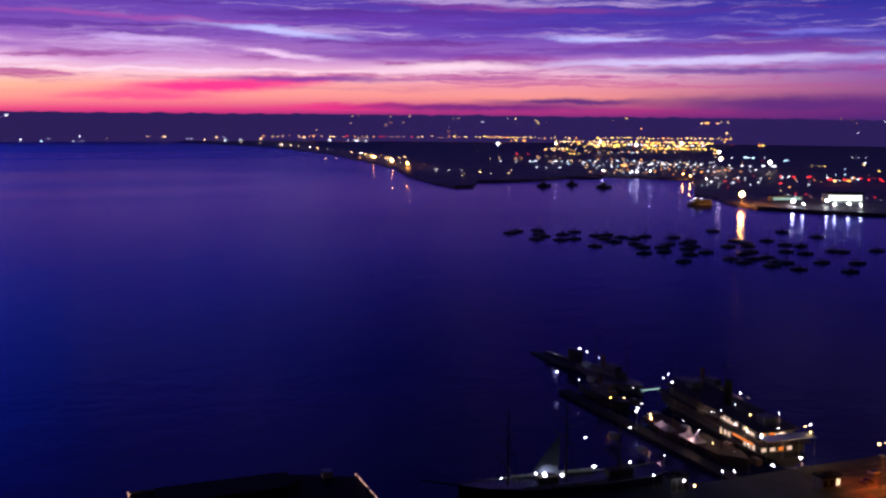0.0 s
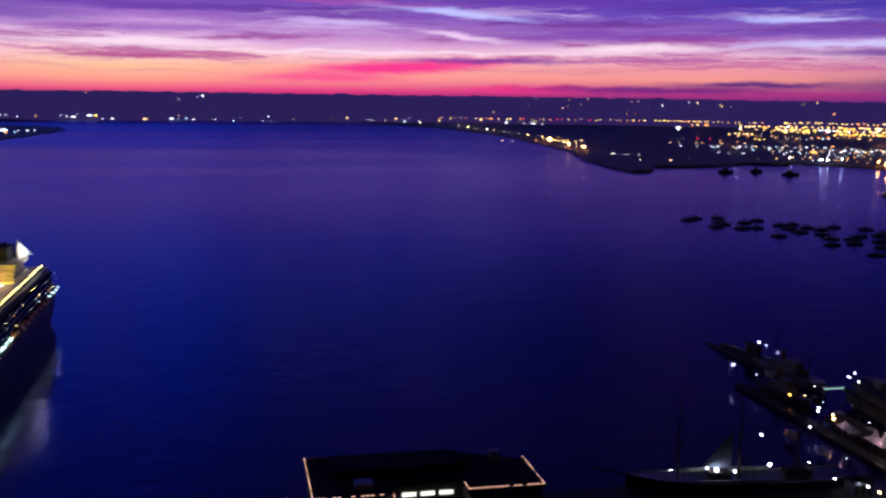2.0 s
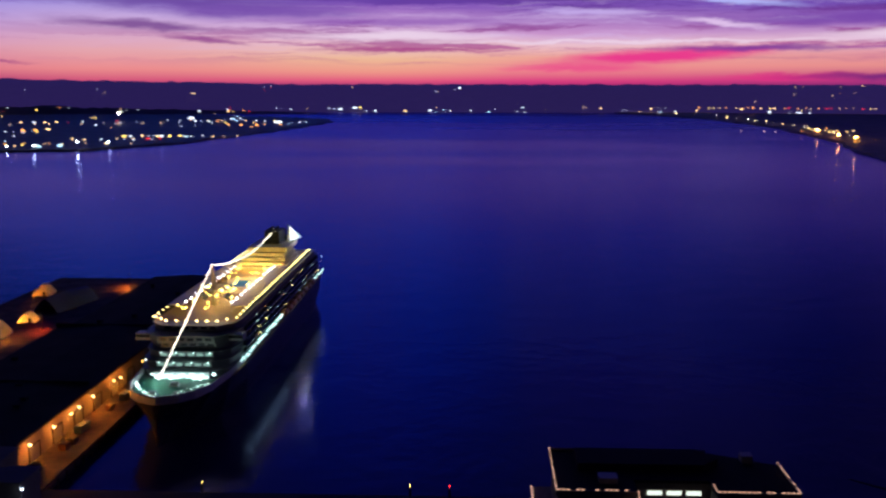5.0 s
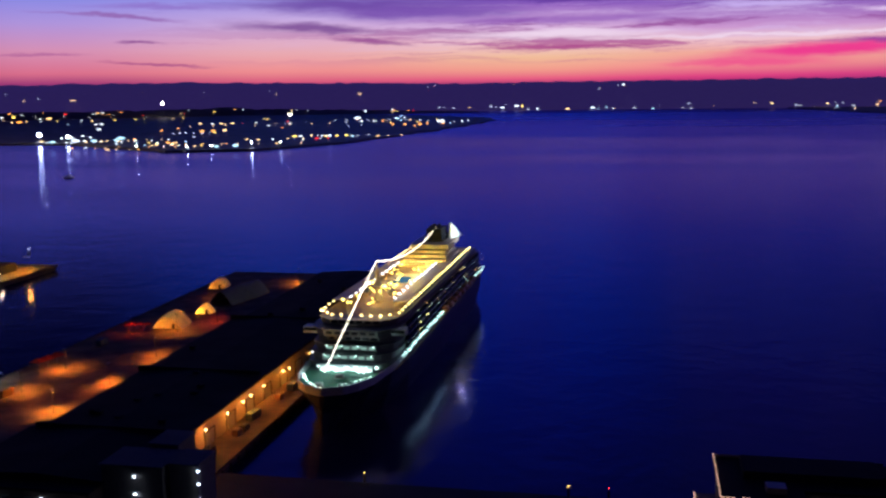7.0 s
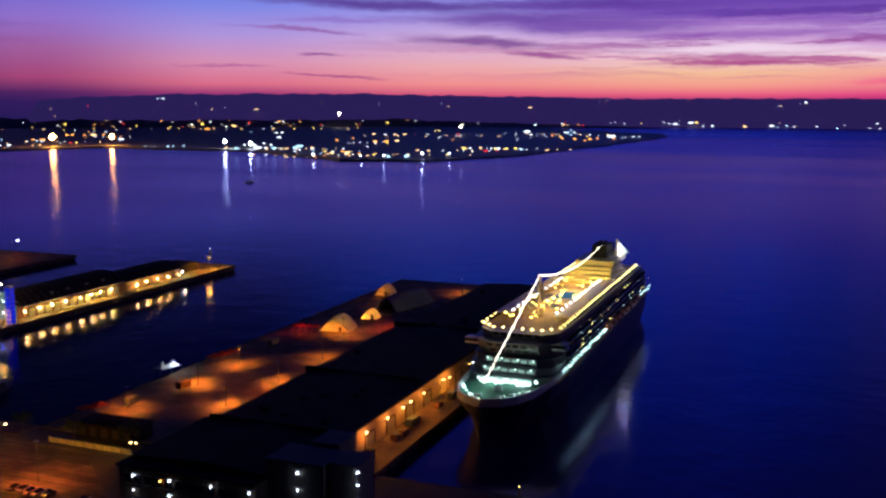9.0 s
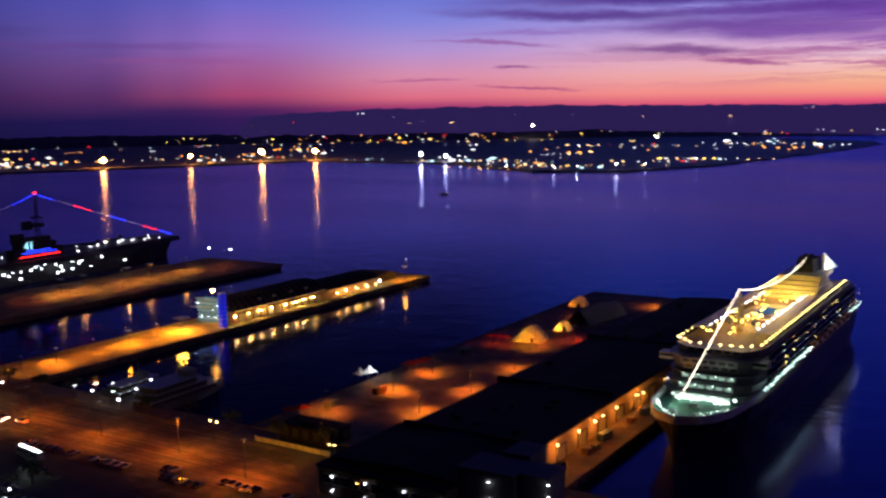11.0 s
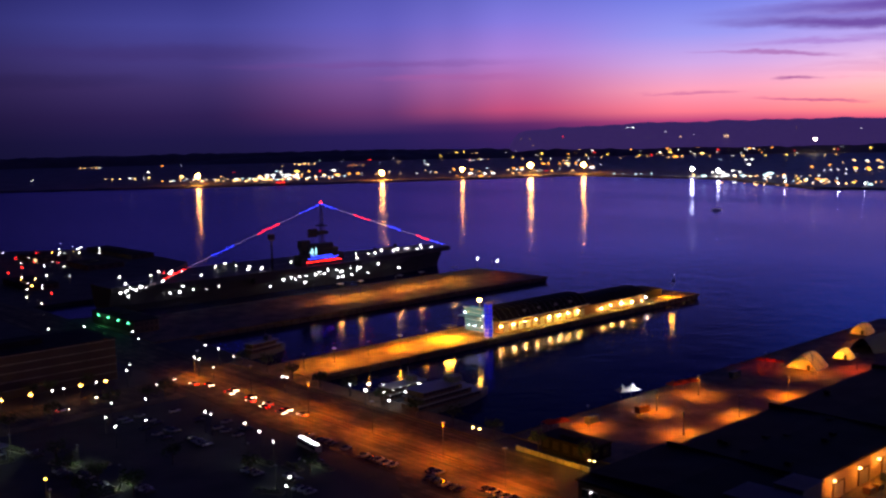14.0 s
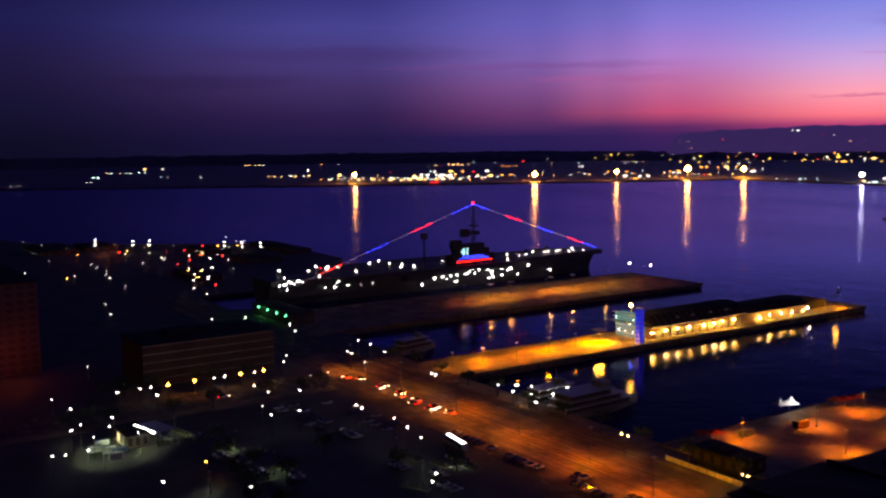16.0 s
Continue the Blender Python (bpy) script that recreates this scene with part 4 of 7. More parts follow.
        tagged(part("gallery_lamp", bm, WHITE, s), kind="stuff")
    bm = bmesh.new()
    string(bm, [(-14.2, 53, 33.0), (-9, 47.5, 33.0), (9, 47.5, 33.0), (14.2, 53, 33.0)], 3.4, 0.45)
    tagged(part("front_rail_lamp", bm, WARM, s), kind="stuff")
    # terraces and the cream block below the funnel
    for i in range(4):
        part("terrace", boxes((-12 + i, 12 - i, 150 + i * 5, 186, 31.7 + i * 1.5, 33.2 + i * 1.5)), CREAM, s)
    part("funnel_house", boxes((-9, 9, 170, 198, 37.6, 40.0)), CREAM, s)
    bm = bmesh.new()
    for z0, z1, a, b in ((40.0, 42.8, 6.8, 6.2), (42.8, 46.8, 5.8, 4.8)):
        pts0 = [(-a * 0.6, 186 - a), (a * 0.6, 186 - a), (a * 0.7, 186 + a * 1.3), (-a * 0.7, 186 + a * 1.3)]
        prism(bm, pts0, z0, z1)
    part("funnel", bm, RUBBER, s, "black raked funnel")
    for x, y in ((-1.2, 185), (1.2, 185), (-1.2, 189), (1.2, 189)):
        part("exhaust", made(tube, (x, y, 46), (x, y, 48.6), 0.6, n=8), RUBBER, s)
    bm = bmesh.new()
    v = [bm.verts.new(p) for p in ((5.6, 188, 40), (5.6, 202, 40), (5.6, 198, 43.5), (5.6, 191, 49), (6.8, 188, 40), (10.4, 202, 40), (8.0, 198, 43.5), (6.2, 191, 49))]
    for f in ((0, 1, 2, 3), (7, 6, 5, 4), (0, 3, 7, 4), (3, 2, 6, 7), (2, 1, 5, 6)):
        bm.faces.new([v[i] for i in f])
    part("funnel_wing", bm, PAINTWHITE, s, "floodlit white funnel wing")
    # radar mast and the festoon of bulbs over the whole ship
    bm = bmesh.new()
    tube(bm, (0, 78, 31.7), (0, 76, 49.6), 1.5, 0.45, 8)
    tube(bm, (-5, 77, 41), (5, 77, 41), 0.3, n=6)
    tube(bm, (-3.4, 76.6, 45), (3.4, 76.6, 45), 0.25, n=6)
    box(bm, -1.8, 1.8, 75, 78.5, 38.0, 38.5)
    part("radar_mast", bm, CREAM, s)
    part("radar_dome", made(gem, -4.5, 80, 35.2, 2.0), WHITEHULL, s)
    part("radar_dome", made(gem, 4.5, 80, 35.2, 2.0), WHITEHULL, s)
    bm = bmesh.new()
    sag = [(0, 76 + 110 * k, 49.6 + (47.0 - 49.6) * k - 5.0 * 4 * k * (1 - k)) for k in [i / 12 for i in range(13)]]
    string(bm, [(0, 11, 21.4), (0, 75.6, 49.6)], 1.05, 0.27)
    string(bm, sag, 1.6, 0.27)
    tagged(part("festoon", bm, FESTOON, s, "string of white bulbs from bow to mast to funnel"), kind="stuff")
    tagged(part("stern_lamp", made(string, [(-12, 229, 14.8), (14, 229, 14.8)], 4.0, 0.4), WHITE, s), kind="stuff")
    bm = bmesh.new()
    rng = random.Random(21)
    for i in range(46):
        gem(bm, rng.uniform(-11, 11), rng.uniform(56, 165), 33.5 + rng.random() * 1.5, rng.uniform(0.22, 0.5))
    for i in range(16):
        gem(bm, rng.uniform(-6, 6), rng.uniform(74, 92), 34 + rng.random() * 4, rng.uniform(0.3, 0.7))
    tagged(part("lido_lamp", bm, YELLOW, s, "warm lamps over the pool deck"), kind="stuff")
    # the decks are 2.6 m apart
    for ob in s.children_recursive:
        for v in ob.data.vertices:
            if v.co.z > 14:
                v.co.z = 14 + (v.co.z - 14) * 0.87
    x, y = -100.5, 285
    for dx, dy, z, w, c in ((0, 14, 18.4, 700, (224, 255, 240)), (-7, 27, 17.4, 800, (224, 255, 240)), (7, 27, 17.4, 800, (224, 255, 240)), (0, 70, 36, 1700, (255, 206, 110)), (2.5, 84, 37, 3400, (255, 226, 130)), (3, 98, 38, 3800, (255, 190, 50)), (-4, 128, 38, 3800, (255, 190, 50)),
                            (0, 146, 40, 15000, (255, 214, 92)), (12, 192, 44, 3000, DAYLIGHT), *((18.6, y0, 17.4, 70, (200, 255, 232)) for y0 in (52, 64, 76, 88, 100, 114)), (18.4, 208, 17, 130, DAYLIGHT)):
        lamp("lamp_light", x + dx, y + dy, 14 + (z - 14) * 0.87, w, c)
    return s


RAILBULB = glow("rail_bulb", (255, 226, 136), 9)
PROMLIT = glow("promenade_bulb", (205, 245, 240), 3.4)
SODIUM_CABIN = glow("cabin_light", (255, 190, 120), 2.2)
LIFEBOAT = matter("orange_fibreglass", (0.5, 0.16, 0.04), 0.4)
POOLWATER = matter("pool_water", (0.10, 0.34, 0.36), 0.12, bump=0.1)
CREAM = matter("cream_ship_paint", (0.62, 0.5, 0.36), 0.5, vary=0.1)
FESTOON = glow("festoon_bulb", (255, 236, 214), 7)
FRONTLIT = glow("front_window_light", (190, 232, 214), 0.5)
FRONTWASH = glow("foredeck_wash", (226, 255, 244), 4)
DIMLAMP = glow("dim_white_lamp", (210, 245, 230), 3.5)
cruise_ship()


# ---- narrow pier with its event hall ----
def down_lamp(x, y, z0, height, watts, rgb, disc, label, group, cone=140, bulb=None):
    """A pole lamp that shines only downwards, under a flat hood."""
    t = thing("area_lamp", x, y, z0, 0, label, "lamp post", group)
    part("pole", made(tube, (0, 0, 0), (0, 0, height), 0.15, 0.1), POLE, t)
    part("hood", boxes((-disc - 0.1, disc + 0.1, -disc - 0.1, disc + 0.1, height, height + 0.35)), STEEL, t)
    bm = bmesh.new()
    bm.faces.new([bm.verts.new((disc * math.cos(a * math.pi / 4), -disc * math.sin(a * math.pi / 4), height - 0.02)) for a in range(8)])
    for f in bm.faces:
        if f.normal.z > 0:
            f.normal_flip()
    me = bpy.data.meshes.new("lens")
    bm.to_mesh(me)
    bm.free()
    me.materials.append(bulb or FLOOD_DOWN)
    new("lens", me).parent = t
    down_light(x, y, z0 + height - 0.4, watts, rgb, cone, 1.0)
    return t


FLOOD_DOWN = glow("hooded_sodium", (255, 164, 38), 380)
# lamps at 258, 296 and 334 are added, to fill between the pools
for y, w, disc in ((258, 7000, 0.3), (275.5, 42000, 0.7), (296, 16000, 0.3), (316.4, 42000, 1.0), (334, 14000, 0.3), (350, 30000, 2.9)):
    down_lamp(-380, y, 3.0, 6.8, w, (255, 138, 14), disc, "hooded sodium lamp over the parking deck", "parking deck lamps", 166)


def hall():
    t = thing("event_hall", -381, 366, 3.0, 0, "long pier hall with a ribbed roof and a glazed front", "pier building")
    part("wall", boxes((-11, 11, 12, 86, 0, 6.6)), BRICKRED, t)
    part("fascia", boxes((12.2, 12.5, 11, 86, 6.1, 6.6)), PAINTWHITE, t, "pale fascia along the eaves")
    part("wall", boxes((-10, 10, 86, 142, 0, 5.6)), BRICKRED, t)
    bm = bmesh.new()
    for y0, y1, h0, h1, w in ((11, 86, 6.6, 12.4, 12.2), (86, 143, 5.6, 9.8, 11)):
        prof = [(-w, h0), (-w * 0.55, h1 - 0.6), (0, h1), (w * 0.55, h1 - 0.6), (w, h0), (w, h0 - 0.35), (-w, h0 - 0.35)]
        a, b = [bm.verts.new((x, y0, z)) for x, z in prof], [bm.verts.new((x, y1, z)) for x, z in prof]
        for i in range(7):
            j = (i + 1) % 7
            bm.faces.new((a[i], a[j], b[j], b[i]))
        bm.faces.new(a)
        bm.faces.new(b)
    part("roof", bm, ROOFING, t)
    for i in range(16):
        y = 13 + i * 4.8
        bm = bmesh.new()
        for x0, z0, x1, z1 in ((-12.2, 6.7, -6.7, 11.9), (-6.7, 11.9, 0, 12.5), (0, 12.5, 6.7, 11.9), (6.7, 11.9, 12.2, 6.7)):
            tube(bm, (x0, y, z0), (x1, y, z1), 0.2, n=4)
        part("roof_rib", bm, SHIPSIDE, t)
    # ventilator boxes along the eaves
    for y in (32, 44, 58, 71):
        part("roof_vent", boxes((8.6, 9.8, y, y + 2.2, 7.6, 9.9)), STEEL, t)
    for i in range(12):
        y = 15 + i * 5.8
        d = part("bay_door", boxes((11.0, 11.1, y, y + 4.2, 0.05, 4.2)), STEEL, t)
        part("door_frame", boxes((11.0, 11.2, y - 0.3, y, 0, 4.6), (11.0, 11.2, y, y + 4.2, 4.2, 4.6)), WOOD, d)
    # glazed front with a lit canopy and a blue pylon
    part("front_glass", boxes((-11, 6, 7.6, 12, 0, 8.2)), TEALGLASS, t, "pale teal glazed entrance front")
    for i in range(7):
        part("mullion", boxes((-11 + i * 2.8, -10.8 + i * 2.8, 7.35, 7.6, 0, 8.2)), STEEL, t)
    part("front_transom", boxes((-11, 6, 7.3, 7.6, 3.9, 4.2)), STEEL, t)
    part("canopy", boxes((-12, 8, 3, 12, 8.2, 8.6)), STEEL, t)
    part("upper_glass", boxes((-10, 4, 6, 12, 8.8, 12.6)), TEALGLASS, t)
    for z in (2.0, 6.1, 10.4, 12.6):
        part("floor_edge", boxes((-11.2, 6.2, 5.7 if z > 8.6 else 7.2, 7.6, z, z + 0.25)), BRIGHTPAINT, t)
    for x, z in ((-8, 3.2), (-3, 3.2), (2.5, 3.4), (-6, 7.4), (0, 7.2), (4.6, 9.6), (-9.5, 10)):
        part("entrance_lamp", made(gem, x, 5.6 if z > 8.6 else 7.0, z, 0.3), COOL, t)
    part("pylon", boxes((12.4, 15.4, -1, 2, 0, 18.4)), BLUEWALL, t, "tall pylon washed in blue light")
    for i in range(8):
        part("light_panel", boxes((12.6, 15.2, -1.1, -1.0, 0.4 + i * 2.2, 2.3 + i * 2.2)), BLUE_SOFT, t, "glowing blue light panel")
        part("light_panel", boxes((15.4, 15.5, -0.8, 1.8, 0.4 + i * 2.2, 2.3 + i * 2.2)), BLUE_SOFT, t, "glowing blue light panel")
    part("front_lamp", made(gem, 7.5, 0.5, 19.2, 1.0), HALLFLOOD, t, "bright yellow floodlight over the entrance")
    part("front_lamp_post", made(tube, (7.5, 0.5, 0), (7.5, 0.5, 18.2), 0.14), STEEL, t)
    lamp("lamp_light", -373.5, 365, 23.6, 900, (255, 214, 100))
    lamp("lamp_light", -386, 364, 9.4, 260, (190, 240, 235))
    lamp("lamp_light", -368, 361, 8, 260, (40, 70, 255))
    return t


HALLFLOOD = glow("hall_flood", (255, 180, 60), 160)
HALLBULB = glow("hall_bulb", (255, 212, 120), 260)
TEALGLASS = glow("lit_teal_glass", (120, 190, 190), 0.34, 0.15)
BLUEWALL = matter("white_metal_panel", (0.5, 0.52, 0.55), 0.5)
BLUE_SOFT = glow("blue_panel", (14, 40, 255), 0.5)
hall()
for y, z in ((377.5, 6.9), (387.5, 7.0), (396.5, 7.0), (406, 6.9), (416.8, 6.6), (425.5, 6.6), (432.4, 6.8), (441.8, 6.8), (463.6, 5.4), (472.5, 6.0), (482.7, 6.0), (493, 5.6)):
    wall_lamp(-368.9, y, z, 1, 420, (255, 184, 44), HALLBULB, "warm wall lamp along the pier hall", "pier hall lamps", 0.48)
wall_lamp(-369.6, 508, 6.4, 1, 1400, (255, 214, 120), WHITE, "bright lamp at the seaward end of the hall", "pier hall lamps", 0.9)
wall_lamp(-369.6, 504, 5.0, 1, 0, GOLD, WARM, "warm wall lamp along the pier hall", "pier hall lamps", 0.7)
down_lamp(-368, 534, 3.0, 9, 5000, AMBER, 1.4, "hooded sodium lamp at the pier end", "pier end lamps")
part("end_shed", boxes((-394, -377, 512, 536, 3.0, 8.0)), ROOFING)
tagged(bpy.data.objects["end_shed"], "low dark shed at the end of the pier", "shed")

# ---- navy pier ----
DIM_DOWN = glow("hooded_amber", (255, 176, 66), 190)
for y in (391, 408, 443, 463, 495):
    down_lamp(-530, y, 3.0, 9.8, 3000, (255, 92, 40), 1.6, "hooded sodium lamp over the pier car park", "navy pier lamps", 156, DIM_DOWN)
for x, y in ((-528, 368), (-512, 424), (-520, 524)):
    down_lamp(x, y, 3.0, 12, 5200, (255, 92, 40), 0.3, "hooded sodium lamp over the pier car park", "navy pier lamps", 150, DIM_DOWN)
for x, y in ((-560, 548), (-538, 548), (-566, 420)):
    mast_lamp(x, y, 3.0, 9, 1, 0, DAYLIGHT, WHITE, "white lamp pole at the pier edge", "navy pier white lamps", size=0.9)


# ---- museum carrier ----
def carrier():
    s = thing("aircraft_carrier", -622, 267, 0, 0, "old grey aircraft carrier moored as a museum, strung with lights", "ship")
    bm = bmesh.new()
    loft(bm, [(0, [8, 12, 15], [-1, 5, 13.5]), (12, [13, 16, 17], [-1, 5, 13.5]), (60, [17, 18, 18], [-1, 5, 13.5]), (220, [17, 18, 19], [-1, 5, 13.5]), (262, [10, 13, 16], [-1, 5, 13.5]), (284, [2.5, 5, 11], [-1, 5, 14.2]), (294, [0.3, 1.5, 8], [-1, 5, 15])], 3)
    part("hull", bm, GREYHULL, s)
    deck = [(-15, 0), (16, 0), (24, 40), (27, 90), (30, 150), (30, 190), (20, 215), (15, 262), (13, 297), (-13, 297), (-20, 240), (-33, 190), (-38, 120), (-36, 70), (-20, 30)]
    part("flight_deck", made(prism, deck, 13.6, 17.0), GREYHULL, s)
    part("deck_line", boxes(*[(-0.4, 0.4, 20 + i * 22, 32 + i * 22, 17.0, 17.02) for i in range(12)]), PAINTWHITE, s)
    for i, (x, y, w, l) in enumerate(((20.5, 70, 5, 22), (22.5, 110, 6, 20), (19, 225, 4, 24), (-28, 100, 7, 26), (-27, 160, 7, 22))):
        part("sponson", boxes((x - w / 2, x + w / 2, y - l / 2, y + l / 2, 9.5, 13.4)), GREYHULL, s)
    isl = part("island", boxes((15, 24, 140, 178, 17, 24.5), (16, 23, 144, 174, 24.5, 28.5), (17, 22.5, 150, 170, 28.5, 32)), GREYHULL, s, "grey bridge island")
    part("funnel", made(prism, [(17, 142), (22, 142), (22, 150), (17, 150)], 28.5, 35), GREYHULL, isl)
    part("bridge_window", boxes((15.9, 23.1, 173.9, 174.1, 26.2, 27.6)), GLASS, isl)
    bm = bmesh.new()
    for dx, dy in ((-1.4, -1.4), (1.4, -1.4), (1.4, 1.4), (-1.4, 1.4)):
        tube(bm, (19.5 + dx, 162 + dy, 32), (19.5 + dx * .3, 162 + dy * .3, 58), 0.3, 0.2, 5)
    for z in (36, 41, 46, 51):
        k = 1.4 * (1 - (z - 32) / 26 * .7)
        box(bm, 19.5 - k - .3, 19.5 + k + .3, 162 - k - .3, 162 + k + .3, z, z + 0.35)
    tube(bm, (19.5, 162, 57), (19.5, 162, 61), 0.25, 0.12, 5)
    box(bm, 15.5, 23.5, 159.5, 164.5, 44.6, 45.4)
    box(bm, 17, 22, 158, 166, 38.5, 41.0)
    part("lattice_mast", bm, GREYHULL, isl)
    part("radar", boxes((18.9, 20.1, 150, 158, 37, 43), (19.3, 19.7, 153.8, 154.2, 30, 37)), GREYHULL, isl)
    bm = bmesh.new()
    tube(bm, (20, 118, 17), (20, 118, 42), 0.8, 0.5, 6)
    box(bm, 18.5, 21.5, 116, 120, 38, 42)
    part("after_mast", bm, GREYHULL, s)
    # lit stripes and hull number on the island
    part("blue_stripe", boxes((24.0, 24.15, 149, 168, 22.9, 23.2), (24.0, 24.15, 146, 173, 21.5, 21.8)), BLUE, isl, "glowing blue light stripe")
    part("red_stripe", boxes((24.0, 24.15, 144, 159, 19.2, 19.5), (24.0, 24.15, 160.5, 176, 19.5, 19.8)), RED, isl, "glowing red light stripe")
    fc = bpy.data.curves.new("hull_number", "FONT")
    fc.body, fc.size, fc.extrude = "41", 7.6, 0.06
    fo = new("hull_number", fc)
    fo.parent = isl
    fo.matrix_basis = pose(24.2, 147.5, 24.2, 90, 0, 90)
    fc.materials.append(COOL_SIGN)
    tagged(fo, "white lit hull number")
    part("number_board", boxes((23.4, 24.1, 146, 159, 24.5, 31.5)), GREYHULL, isl)
    # dressing lines: red, white and blue bulbs from stern to masthead to bow
    top = Vector((19.5, 162, 61))
    for a, b, seq in ((Vector((25, 14, 14.5)), top, "wrwbwrwb"), (top, Vector((6, 297, 17.8)), "bwrwbwrb")):
        n = len(seq)
        for i, c in enumerate(seq):
            bm = bmesh.new()
            string(bm, [a.lerp(b, i / n), a.lerp(b, (i + 1) / n)], 1.15, 0.28 if c != "w" else 0.2)
            tagged(part("dressing_line", bm, {"r": RED, "w": WHITE_DIM, "b": BLUE}[c], s, {"r": "red", "w": "white", "b": "blue"}[c] + " bulbs of the dressing line"), kind="stuff")
    part("masthead_lamp", made(gem, 19.5, 162, 62, 0.9), RED, s)
    rng = random.Random(3)
    for i in range(46):
        k = rng.random()
        if i < 10:
            x, y, z = 19.5 + rng.uniform(0, 1.5), rng.uniform(128, 205), rng.uniform(7, 14)
        elif i < 22:
            x, y, z = rng.uniform(10, 24), rng.uniform(6, 110), rng.uniform(9, 20)
        else:
            x, y, z = rng.uniform(-6, 22), rng.uniform(110, 296), 18.2
        part("deck_lamp", made(gem, x + 2.2, y, z, rng.uniform(0.4, 0.66)), WHITE, s)
    for y, z in ((82, 15.7), (93, 14.2), (57, 16), (17, 17), (37, 10.2), (44, 10.2), (54, 10.5), (63, 9.9), (73, 10.6), (114, 5.4), (129, 16.4), (125, 9.1), (132, 9.6), (139, 9.6), (145, 9.5), (153, 9.8),
                 (161, 9.5), (144, 5), (177, 9.4), (177, 16), (174, 5), (186, 6.3), (202, 5.7), (233, 6.4), (199, 14), (212, 11.6)):
        part("deck_lamp", made(gem, 22.6, y, z, rng.uniform(0.5, 0.8)), WHITE, s)
    for i in range(8):
        part("deck_lamp", made(gem, 23 - i * 0.5, 2 + i * 3.4 + rng.uniform(-1.4, 1.4), 15.4 + rng.uniform(-.8, .8), rng.uniform(.42, .7)), WHITE, s)
    for i in range(14):
        part("deck_lamp", made(gem, rng.uniform(-30, -4), rng.uniform(8, 130), 18.6, rng.uniform(.4, .7)), WHITE if i % 5 else RED, s)
    # aircraft parked on the flight deck
    for x, y, r in ((-12, 60, 30), (2, 84, 60), (-16, 110, 20), (-8, 150, 45), (0, 216, 150), (-8, 244, 160), (6, 262, 200), (4, 40, 80)):
        bm = bmesh.new()
        tube(bm, (0, -6, 1.7), (0, 5, 1.7), 0.75, 0.6, 8)
        tube(bm, (0, 5, 1.7), (0, 8.4, 1.6), 0.6, 0.08, 8)
        prism(bm, [(0.5, -2), (5.4, -4.4), (5.4, -5.4), (0.5, -4.6), (-0.5, -4.6), (-5.4, -5.4), (-5.4, -4.4), (-0.5, -2)], 1.5, 1.7)
        prism(bm, [(0.3, -6), (2.4, -7.2), (2.4, -7.8), (-2.4, -7.8), (-2.4, -7.2), (-0.3, -6)], 1.9, 2.05)
        box(bm, -0.08, 0.08, -7.8, -5.2, 2.0, 4.4)
        for px, py in ((0, 4.5), (1.4, -2.6), (-1.4, -2.6)):
            tube(bm, (px, py, 0), (px, py, 1.5), 0.18, n=5)
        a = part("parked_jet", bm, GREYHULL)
        a.matrix_basis = pose(-622 + x, 270 + y, 17.0, 0, 0, r)
        tagged(a, "grey museum jet parked on the flight deck", "aircraft", "parked jets")
    return s


COOL_SIGN = glow("lit_number", (150, 225, 255), 2.5)
WHITE_DIM = glow("dim_bulb", (200, 170, 200), 1.2)
carrier()
lamp("lamp_light", -595, 450, 10, 40, DAYLIGHT)
lamp("lamp_light", -603, 288, 19, 120, DAYLIGHT)

# ---- waterfront road ----
def flat(name, pts, z, material, label, category):
    return tagged(part(name, made(prism, pts, 2.3, z), material), label, category, kind="structure")


flat("road", [(-700, 205), (-430, 205), (-330, 196), (-240, 196), (-185, 160), (330, 160), (330, 199), (-168, 199), (-212, 238), (-420, 238), (-700, 230)], 2.56, ROADWAY, "wide waterfront road glowing orange under sodium lamps", "road")
flat("pavement", [(-420, 241), (-241, 241), (-241, 251), (-420, 251)], 2.72, PAVING, "worn concrete waterfront promenade", "pavement")
flat("quay_road", [(205, 206), (330, 206), (330, 233), (214, 232)], 2.56, ROADWAY, "quayside parking road under orange lamps", "road")
flat("road", [(-410, -60), (-384, -60), (-384, 204), (-410, 204)], 2.555, ROADWAY, "street leading inland from the pier", "road")
flat("pavement", [(-384, 60), (-376, 60), (-376, 196), (-384, 196)], 2.7, PAVING, "worn concrete pavement beside the street", "pavement")
flat("pavement", [(-160, 200), (-120, 200), (-120, 206.5), (-160, 206.5)], 2.7, CONCRETE, "concrete pavement before the terminal", "pavement")
kerb = bmesh.new()
for x0, x1, y in ((-420, -241, 239.2), (-420, -335, 216.4), (-322, -222, 216.4)):
    box(kerb, x0, x1, y - 0.2, y + 0.2, 2.5, 2.74)
    if y < 230:
        box(kerb, x0, x1, y + 1.8, y + 2.2, 2.5, 2.74)
tagged(part("kerb", kerb, PAVING), "raised concrete kerbs of the road and its median", "kerb", kind="structure")
marks = bmesh.new()
for y in (206, 210.5, 224, 229):
    for i in range(19):
        box(marks, -415 + i * 10.2, -411.8 + i * 10.2, y - 0.09, y + 0.09, 2.562, 2.572)
for y, x0, x1 in ((201.6, -325, -236), (214.6, -325, -226), (220.4, -325, -214), (233.6, -415, -226), (236.4, -415, -226)):
    box(marks, x0, x1, y - 0.09, y + 0.09, 2.562, 2.572)
for i in range(12):
    box(marks, -333 + 0.01, -330.5, 198 + i * 3.2, 198.5 + i * 3.2, 2.562, 2.572)
tagged(part("lane_marking", marks, WORNPAINT), "worn white lane markings on the road", "road marking", kind="structure")
